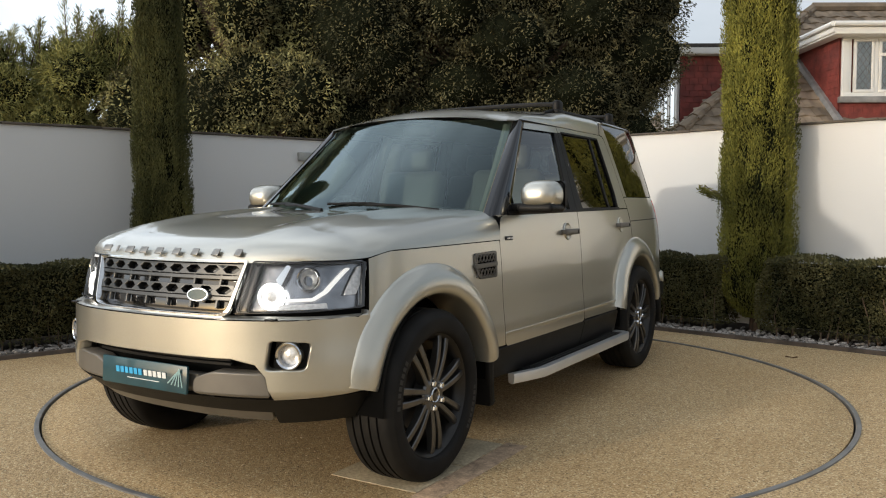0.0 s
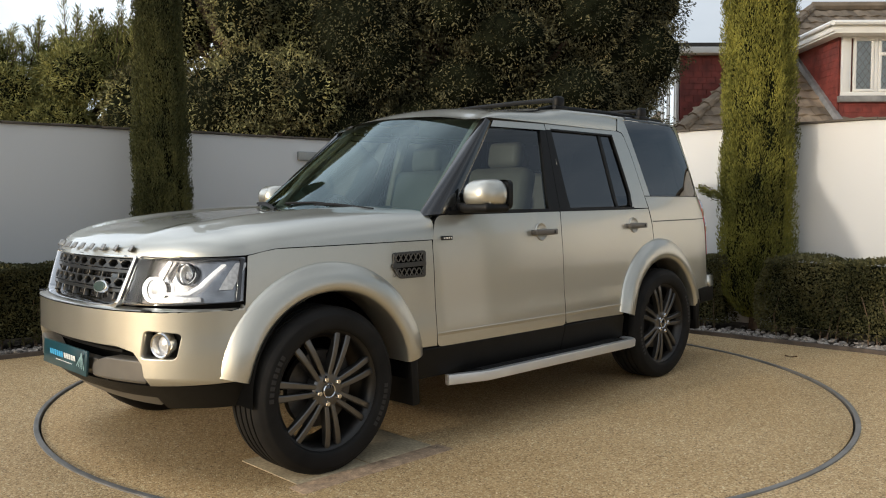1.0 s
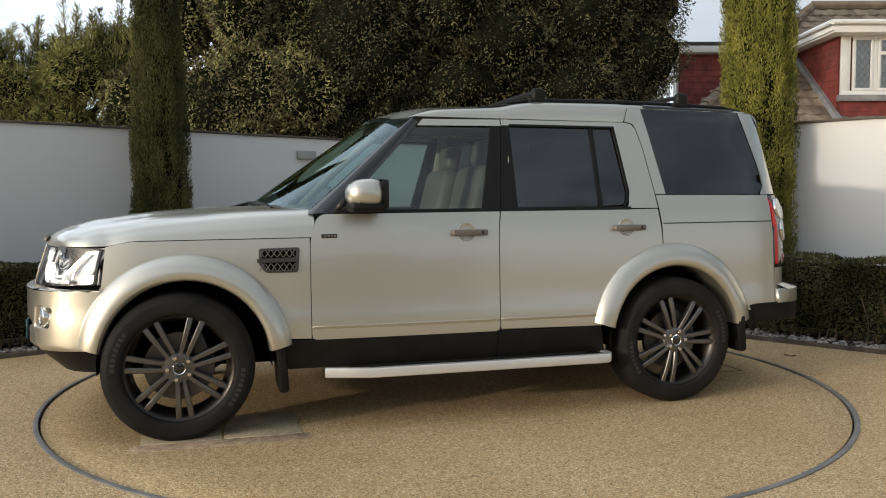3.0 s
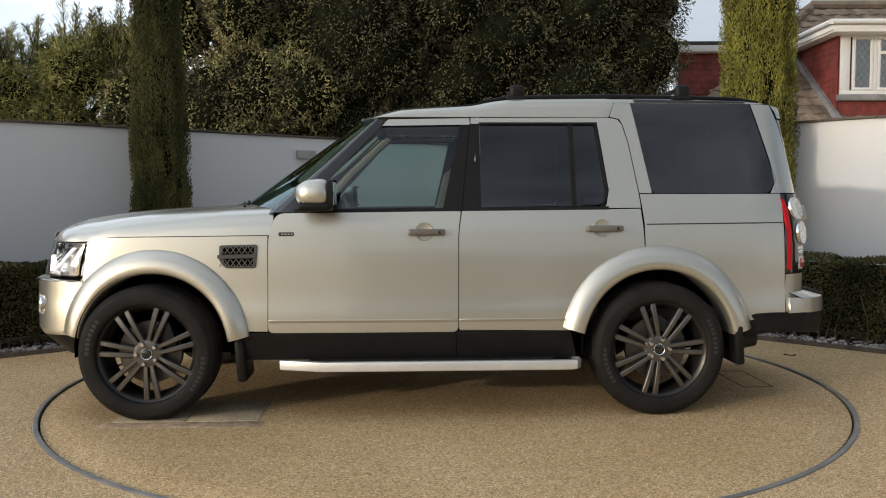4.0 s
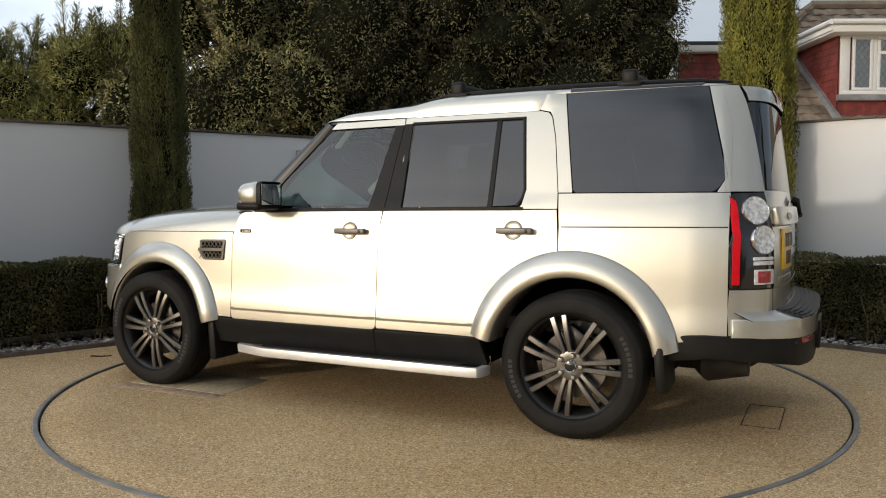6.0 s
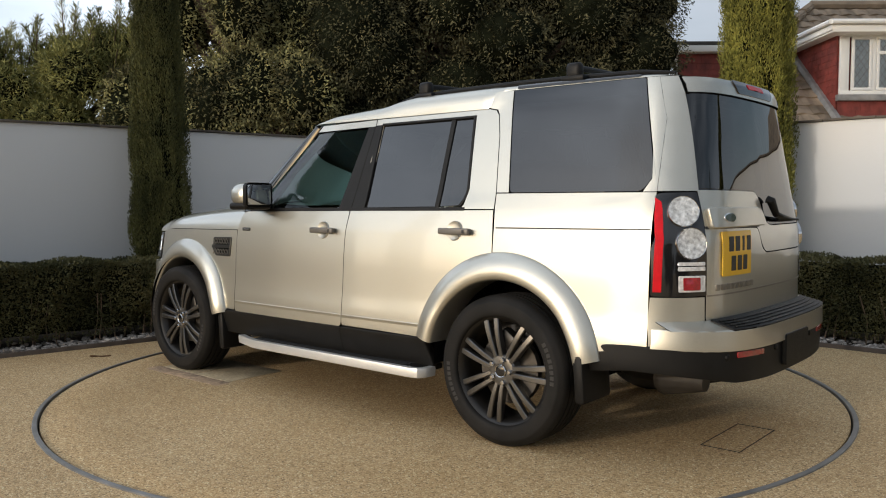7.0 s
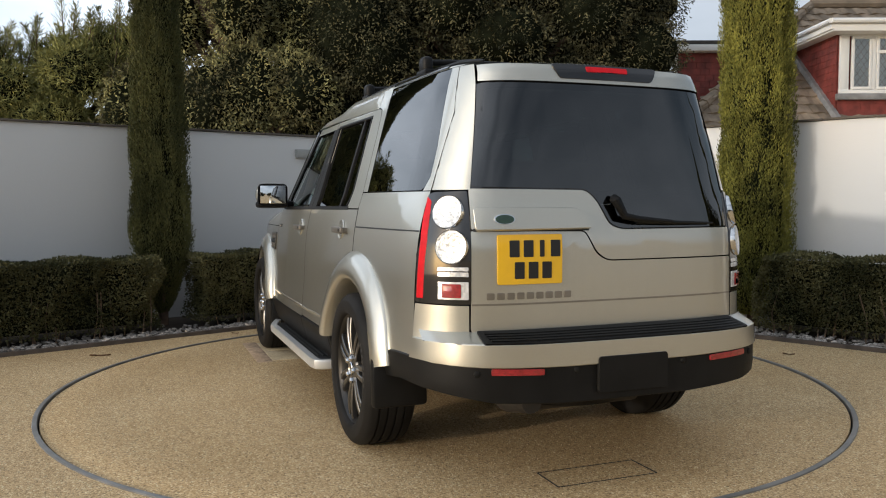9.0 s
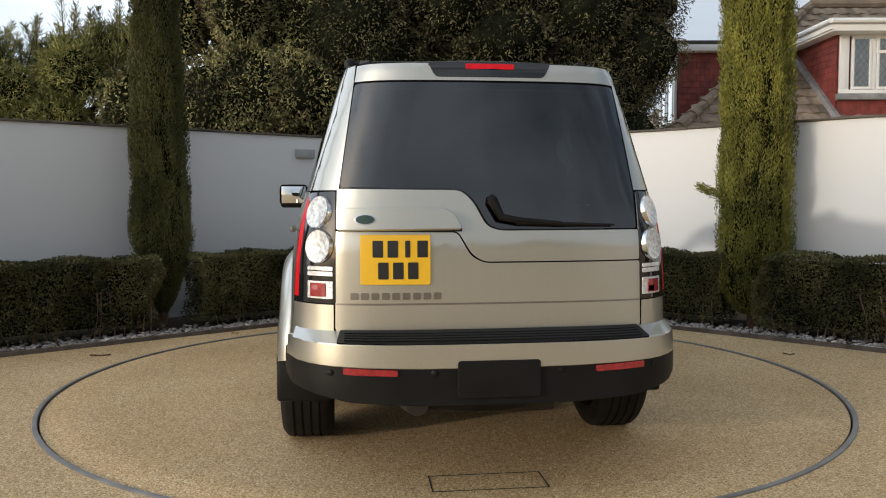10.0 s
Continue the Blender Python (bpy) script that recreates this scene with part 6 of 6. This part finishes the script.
# ---- cabin ----
bm = bmesh.new()
box(bm, (-0.75, 0, 0.56), (3.0, 1.5, 0.08), 0.02)
part("cabin_floor", bm, M_DASH, car)
bm = bmesh.new()
box(bm, (0.66, 0, 1.04), (0.46, 1.50, 0.24), 0.06, seg=3)
box(bm, (0.50, 0, 0.85), (0.25, 1.45, 0.40), 0.05)
box(bm, (0.54, -0.37, 1.165), (0.20, 0.40, 0.07), 0.03, seg=3)
part("dashboard", bm, M_DASH, car, "black dashboard")
bm = bmesh.new()
m = pose(0.36, -0.37, 1.10, ry=-64)
pts = [m @ Vector((0.185 * math.cos(k * math.pi / 16), 0.185 * math.sin(k * math.pi / 16), 0)) for k in range(33)]
tube(bm, pts, 0.016, 8, False)
tube(bm, [m @ Vector((-0.18, 0, 0)), m @ Vector((0, 0, -0.02)), m @ Vector((0.18, 0, 0))], 0.020, 6)
tube(bm, [m @ Vector((0, 0, -0.02)), m @ Vector((0, 0, -0.22))], 0.035, 8)
part("steering_wheel", bm, M_DASH, car, "black steering wheel")


def seat(x, y, wide):
    bm = bmesh.new()
    box(bm, (x + 0.22, y, 0.82), (0.52, wide, 0.16), 0.06, seg=3)
    base = part("seat", bm, M_LEATHER, car, "pale leather seat")
    bm = bmesh.new()
    box(bm, (x - 0.06, y, 1.14), (0.15, wide * 0.96, 0.62), 0.06, Matrix.Rotation(radians(-14), 4, "Y"), seg=3)
    part("backrest", bm, M_LEATHER, base)
    for dy in ((0,) if wide < 0.8 else (-0.36, 0.36)):
        bm = bmesh.new()
        box(bm, (x - 0.165, y + dy, 1.525), (0.10, 0.26, 0.17), 0.04, Matrix.Rotation(radians(-10), 4, "Y"), seg=3)
        tube(bm, [(x - 0.14, y + dy - 0.06, 1.38), (x - 0.16, y + dy - 0.06, 1.5)], 0.007, 6)
        tube(bm, [(x - 0.14, y + dy + 0.06, 1.38), (x - 0.16, y + dy + 0.06, 1.5)], 0.007, 6)
        part("headrest", bm, M_LEATHER, base)
    return base


seat(-0.22, 0.37, 0.52)
seat(-0.22, -0.37, 0.52)
seat(-1.15, 0.0, 1.30)
bm = bmesh.new()
box(bm, (0.16, 0, 1.672), (0.06, 0.22, 0.07), 0.02, seg=3)
part("rear_view_mirror", bm, M_DASH, car)
for side in (1, -1):
    bm = bmesh.new()
    box(bm, (-0.20, side * 0.80, 0.90), (1.6, 0.03, 0.50), 0.012)
    part("door_lining", bm, M_DASH, car)
    bm = bmesh.new()
    tube(bm, [(-0.38, side * 0.80, 1.10), (-0.40, side * 0.73, 1.45), (-0.42, side * 0.64, 1.70)], 0.04, 8)
    part("pillar_lining", bm, M_LINING, car, "pale pillar lining")
    bm = bmesh.new()
    tube(bm, [(0.66, side * 0.72, 1.16), (0.42, side * 0.68, 1.42), (0.12, side * 0.60, 1.69)], 0.030, 8)
    part("pillar_lining", bm, M_LINING, car, "pale pillar lining")
bm = bmesh.new()
box(bm, (-1.0, 0, 1.722), (2.2, 1.18, 0.02), 0.008)
part("headlining", bm, M_LINING, car, "pale cabin headlining")

# ---- houses behind the right wall ----
M_TILEHUNG = mat("red_hung_tile", (0.20, 0.040, 0.030), 0.7, noise_scale=6, vary=0.35, bump=0.3, bump_scale=60)
M_ROOFTILE = mat("brown_roof_tile", (0.235, 0.18, 0.125), 0.85, noise_scale=3, vary=0.35, bump=0.4, bump_scale=40, rand=0.25)
M_UPVC = mat("white_frame", (0.78, 0.78, 0.76), 0.35, noise_scale=2, vary=0.03)
M_LEAD = mat("lead_flashing", (0.26, 0.255, 0.25), 0.6, 0.3, noise_scale=6, vary=0.25)
M_PANE = glass_mat("house_glass", (0.85, 0.88, 0.88))
M_NET = mat("net_curtain", (0.78, 0.80, 0.80), 0.9, noise_scale=12, vary=0.12)
M_FELT = mat("roof_felt", (0.06, 0.055, 0.05), 0.9, noise_scale=5, vary=0.3)
M_BRICK = mat("red_brick", (0.24, 0.09, 0.06), 0.85, noise_scale=8, vary=0.3)

house = new("house")
tagged(house, "house with brown tiled hipped roof and red tile-hung dormers", "house")
CX, CY, CZ, PITCH, RUN = 3.75, 8.35, 2.20, 0.755, 4.3      # eaves corner, rise per metre, plan depth to the ridge
bm = bmesh.new()
box(bm, (CX + 8.3, CY + 4.5, CZ / 2 - 0.1), (16, 8.4, CZ), 0.02)
part("house_wall", bm, M_BRICK, house)


def slope_tiles(name, origin, along, up, wide_at, n_rows, course, length, seed):
    """Courses of roof tiles on one roof slope, each tile a thin curved slab."""
    rng = random.Random(seed)
    vs, fs = [], []
    nrm = along.cross(up).normalized()
    for j in range(n_rows):
        s0, s1 = wide_at(j * course)
        k, x = 0, s0
        while x < s1:
            w = min(0.30, s1 - x)
            lift = rng.uniform(0.0, 0.008)
            o = len(vs)
            for (a, b, h) in ((0.0, 0, 0.030), (0.35, 0, 0.052), (0.7, 0, 0.030), (0.985, 0, 0.026), (0.0, 1, 0.006), (0.35, 1, 0.026), (0.7, 1, 0.006), (0.985, 1, 0.002), (0.0, 0, 0.0), (0.35, 0, 0.0), (0.7, 0, 0.0), (0.985, 0, 0.0)):
                vs.append(origin + along * (x + a * w) + up * (j * course + b * (course + 0.03)) + nrm * (h + lift))
            for q in range(3):
                fs.append((o + q, o + q + 1, o + q + 5, o + q + 4))
                fs.append((o + q + 8, o + q + 9, o + q + 1, o + q))
            x += 0.30
    ob = raw(name, vs, fs, M_ROOFTILE, house, flat=True)
    ob["kind"] = "stuff"
    return ob


kk = math.hypot(1, PITCH)
upf = Vector((0, 1, PITCH)) / kk
upl = Vector((1, 0, PITCH)) / kk
slope_tiles("roof_tiles", Vector((CX, CY, CZ)), Vector((1, 0, 0)), upf, lambda d: (d / kk, 9.0), int(RUN * kk / 0.29), 0.29, 0, 1)
slope_tiles("roof_tiles", Vector((CX, CY + 8.6, CZ)), Vector((0, -1, 0)), upl, lambda d: (d / kk, 8.6 - d / kk), int(RUN * kk / 0.29), 0.29, 0, 2)
bm = bmesh.new()
a, b, c, d = (bm.verts.new(v) for v in ((CX, CY, CZ - 0.02), (CX + 16, CY, CZ - 0.02), (CX + 16, CY + RUN, CZ + RUN * PITCH - 0.02), (CX + RUN, CY + RUN, CZ + RUN * PITCH - 0.02)))
e, f = bm.verts.new((CX, CY + 2 * RUN, CZ - 0.02)), bm.verts.new((CX + 16, CY + 2 * RUN, CZ - 0.02))
bm.faces.new((a, b, c, d))
bm.faces.new((e, a, d))
bm.faces.new((f, e, d, c))
part("roof", bm, M_ROOFTILE, house)
bm = bmesh.new()
tube(bm, [(CX + RUN + 0.1 * 0, CY + RUN, CZ + RUN * PITCH + 0.04), (CX + 9, CY + RUN, CZ + RUN * PITCH + 0.04)], 0.11, 8)
part("ridge", bm, M_ROOFTILE, house)
n_hip = 14
for k in range(n_hip):
    p, q = Vector((CX, CY, CZ + 0.03)), Vector((CX + RUN, CY + RUN, CZ + RUN * PITCH + 0.03))
    bm = bmesh.new()
    tube(bm, [p.lerp(q, k / n_hip), p.lerp(q, (k + 1.1) / n_hip) + Vector((0, 0, -0.015))], [0.115, 0.095], 8)
    part("hip_tile", bm, M_ROOFTILE, house)


def hung_tiles(parent, origin, along, out, length, z0, z1, top_slope=0.0):
    """Rows of hung tiles on a dormer cheek or face."""
    rows = int((z1 - z0) / 0.115)
    for j in range(rows):
        z = z0 + j * 0.115
        bm = bmesh.new()
        x = 0.0
        odd = 0.08 if j % 2 else 0.0
        m = Matrix(((along.x, out.x, 0, 0), (along.y, out.y, 0, 0), (0, 0, 1, 0), (0, 0, 0, 1)))
        x = -odd
        while x < length:
            x0, x1 = max(x, 0), min(x + 0.165, length)
            if x1 - x0 > 0.02:
                box(bm, origin + along * ((x0 + x1) / 2) + out * 0.012 + Vector((0, 0, z + 0.065)), (x1 - x0 - 0.004, 0.016, 0.135), 0.0, m @ Matrix.Rotation(radians(4), 4, "X"))
            x += 0.165
        o = part("tile_course", bm, M_TILEHUNG, parent)
        o["kind"] = "stuff"


# dormer facing the garden
DX, DY, DZ0, DZ1 = 6.93, 9.0, 2.55, 4.11
bm = bmesh.new()
box(bm, (DX + 1.7, DY + 1.6, (DZ0 + DZ1) / 2), (3.4 - 0.03, 3.2 - 0.03, DZ1 - DZ0 + 0.3), 0.01)
dorm = part("dormer", bm, M_TILEHUNG, house)
hung_tiles(dorm, Vector((DX, DY, 0)), Vector((1, 0, 0)), Vector((0, -1, 0)), 3.4, 2.45, 3.06)
hung_tiles(dorm, Vector((DX, DY + 3.0, 0)), Vector((0, -1, 0)), Vector((-1, 0, 0)), 3.0, 2.45, 4.2)
bm = bmesh.new()
box(bm, (DX + 1.7, DY + 1.5, DZ1 + 0.02), (3.9, 3.7, 0.05), 0.01)
part("dormer_soffit", bm, M_UPVC, house)
bm = bmesh.new()
box(bm, (DX + 1.7, DY - 0.33, DZ1 + 0.11), (3.94, 0.05, 0.17), 0.015)
box(bm, (DX - 0.26, DY + 1.5, DZ1 + 0.11), (0.05, 3.7, 0.17), 0.015)
part("fascia", bm, M_UPVC, house)
bm = bmesh.new()
tube(bm, [(DX - 0.30, DY - 0.40, DZ1 + 0.16), (DX + 3.6, DY - 0.40, DZ1 + 0.16)], 0.045, 8)
tube(bm, [(DX - 0.32, DY - 0.40, DZ1 + 0.16), (DX - 0.32, DY + 2.9, DZ1 + 0.16)], 0.045, 8)
part("gutter", bm, M_UPVC, house)
bm = bmesh.new()
box(bm, (DX + 1.7, DY + 1.5, DZ1 + 0.20), (3.85, 3.65, 0.05), 0.01)
part("dormer_roof", bm, M_FELT, house)
# lead flashing down the dormer's cheek
bm = bmesh.new()
p = Vector((DX - 0.05, DY - 0.45, CZ + (DY - 0.45 - CY) * PITCH + 0.05))
q = Vector((DX - 0.05, DY + 2.3, CZ + (DY + 2.3 - CY) * PITCH + 0.05))
tube(bm, [p, q], 0.075, 6)
part("flashing", bm, M_LEAD, house)


def house_window(parent, origin, along, out, wide, z0, z1, cols, lattice=True):
    """A white window: frame, casements with lattice leads, panes and a net curtain."""
    m = Matrix(((along.x, out.x, 0, 0), (along.y, out.y, 0, 0), (0, 0, 1, 0), (0, 0, 0, 1)))
    h = z1 - z0

    def b(bmx, x, z, sx, sz, o=0.03, t=0.06, bev=0.008):
        box(bmx, origin + along * x + out * o + Vector((0, 0, z)), (sx, t, sz), bev, m)
    bm = bmesh.new()
    b(bm, wide / 2, z0 + 0.03, wide + 0.006, 0.07, 0.034)
    b(bm, wide / 2, z1 - 0.03, wide + 0.006, 0.07, 0.034)
    b(bm, 0.08, (z0 + z1) / 2, 0.16, h)
    b(bm, wide - 0.04, (z0 + z1) / 2, 0.08, h)
    for x in cols[1:-1]:
        b(bm, x, (z0 + z1) / 2, 0.07, h)
    win = part("window", bm, M_UPVC, parent, "white window with leaded panes")
    for i, (x0, x1) in enumerate(zip(cols, cols[1:])):
        bm = bmesh.new()
        for x in (x0 + 0.065, x1 - 0.065):
            b(bm, x, (z0 + z1) / 2, 0.05, h - 0.14, 0.045, 0.05)
        b(bm, (x0 + x1) / 2, z0 + 0.09, x1 - x0 - 0.076, 0.05, 0.049, 0.05)
        b(bm, (x0 + x1) / 2, z1 - 0.09, x1 - x0 - 0.076, 0.05, 0.049, 0.05)
        if i:
            b(bm, (x0 + x1) / 2, z1 - 0.34, x1 - x0 - 0.076, 0.06, 0.049, 0.05)
        part("casement", bm, M_UPVC, win)
        bm = bmesh.new()
        b(bm, (x0 + x1) / 2, (z0 + z1) / 2, x1 - x0 - 0.16, h - 0.2, 0.052, 0.006, 0)
        part("pane", bm, M_PANE, win)
        bm = bmesh.new()
        b(bm, (x0 + x1) / 2, (z0 + z1) / 2, x1 - x0 - 0.12, h - 0.18, 0.012, 0.004, 0)
        part("net_curtain", bm, M_NET, win)
        if lattice:
            bm = bmesh.new()
            lo = origin + along * (x0 + 0.09) + out * 0.058
            wd, hh = x1 - x0 - 0.18, h - 0.24
            s = 0.15
            n = int((wd + hh) / s) + 2
            for k in range(-n, n):
                for sg in (1, -1):
                    pts = []
                    # a slanting lead, clipped to the pane
                    for t in np.linspace(0, 1, 41):
                        x = t * wd
                        z = k * s + sg * x * 1.35
                        if 0 <= z <= hh:
                            pts.append(lo + along * x + Vector((0, 0, z0 + 0.12 + z)))
                    if len(pts) > 1:
                        tube(bm, [pts[0], pts[-1]], 0.005, 4, False)
            part("leads", bm, M_LEAD, win)
    bm = bmesh.new()
    b(bm, wide / 2, z0 - 0.06, wide + 0.1, 0.11, 0.05, 0.10, 0.012)
    part("sill", bm, M_LEAD, win)
    return win


house_window(house, Vector((DX + 0.02, DY, 0)), Vector((1, 0, 0)), Vector((0, -1, 0)), 3.3, 3.08, 4.14, [0.16, 0.60, 1.6, 2.45, 3.24])

# dormer on the hipped end, seen from its cheek
EX, EY, EZ1 = 4.42, 10.0, 3.98
bm = bmesh.new()
box(bm, (EX + 1.0, EY + 0.6, 3.0), (2.0 - 0.03, 1.2 - 0.03, 1.95), 0.01)
dorm = part("dormer", bm, M_TILEHUNG, house)
hung_tiles(dorm, Vector((EX, EY, 0)), Vector((1, 0, 0)), Vector((0, -1, 0)), 2.0, 2.3, 3.95)
bm = bmesh.new()
box(bm, (EX + 0.92, EY + 0.55, EZ1 + 0.06), (2.24, 1.5, 0.12), 0.012)
part("fascia", bm, M_UPVC, house)
bm = bmesh.new()
box(bm, (EX + 0.92, EY + 0.55, EZ1 + 0.16), (2.2, 1.45, 0.08), 0.02)
part("dormer_roof", bm, M_FELT, house)
house_window(house, Vector((EX, EY + 1.15, 0)), Vector((0, -1, 0)), Vector((-1, 0, 0)), 1.1, 2.5, 3.95, [0.1, 0.55, 1.05], False)

# ---- behind the camera, known from its reflections: a cypress and garden trees ----
for q, wide, tall in ((on_left(7.1, 0.74), 1.25, 1.25), (on_left(10.6, 0.74), 1.0, 1.0), (on_right(7.7, 0.55), 0.95, 0.82)):
    copy_thing(left_tree, Matrix.Translation(q) @ Matrix.Diagonal((wide, wide, tall, 1)))
copy_thing(left_tree, Matrix.Translation((11.0, -3.2, 0)))
rng = random.Random(12)
for j, (cx0, cy0) in enumerate(((7.0, -15.0), (1.5, -17.0), (12.5, -2.4))):
    lobes = []
    for k in range(14):
        lobes.append((rng.uniform(-2.2, 2.2), rng.uniform(-0.6, 0.6), rng.uniform(0.6, 2.6), rng.uniform(0.6, 1.0), rng.uniform(0.5, 0.8), rng.uniform(0.5, 0.9)))
    broad_tree("garden_tree", (cx0, cy0, 0), lobes, 9000, 0.16, M_DARKTREE, "dense dark evergreen garden tree", 60 + j)


# ---- what moves ----
def motions():
    turns = [(0.5 * k, 238.99 - 14.1297 * (0.5 * k) - 0.005604 * (0.5 * k) ** 2 - 0.000221 * (0.5 * k) ** 3) for k in range(21)]
    walk(turntable, [(t, pose(0, 0, 0, rz=a)) for t, a in turns])
    walk(car, [(t, pose(0, 0, 0, rz=a) @ pose(0.262, 0.06, 0)) for t, a in turns])


motions()
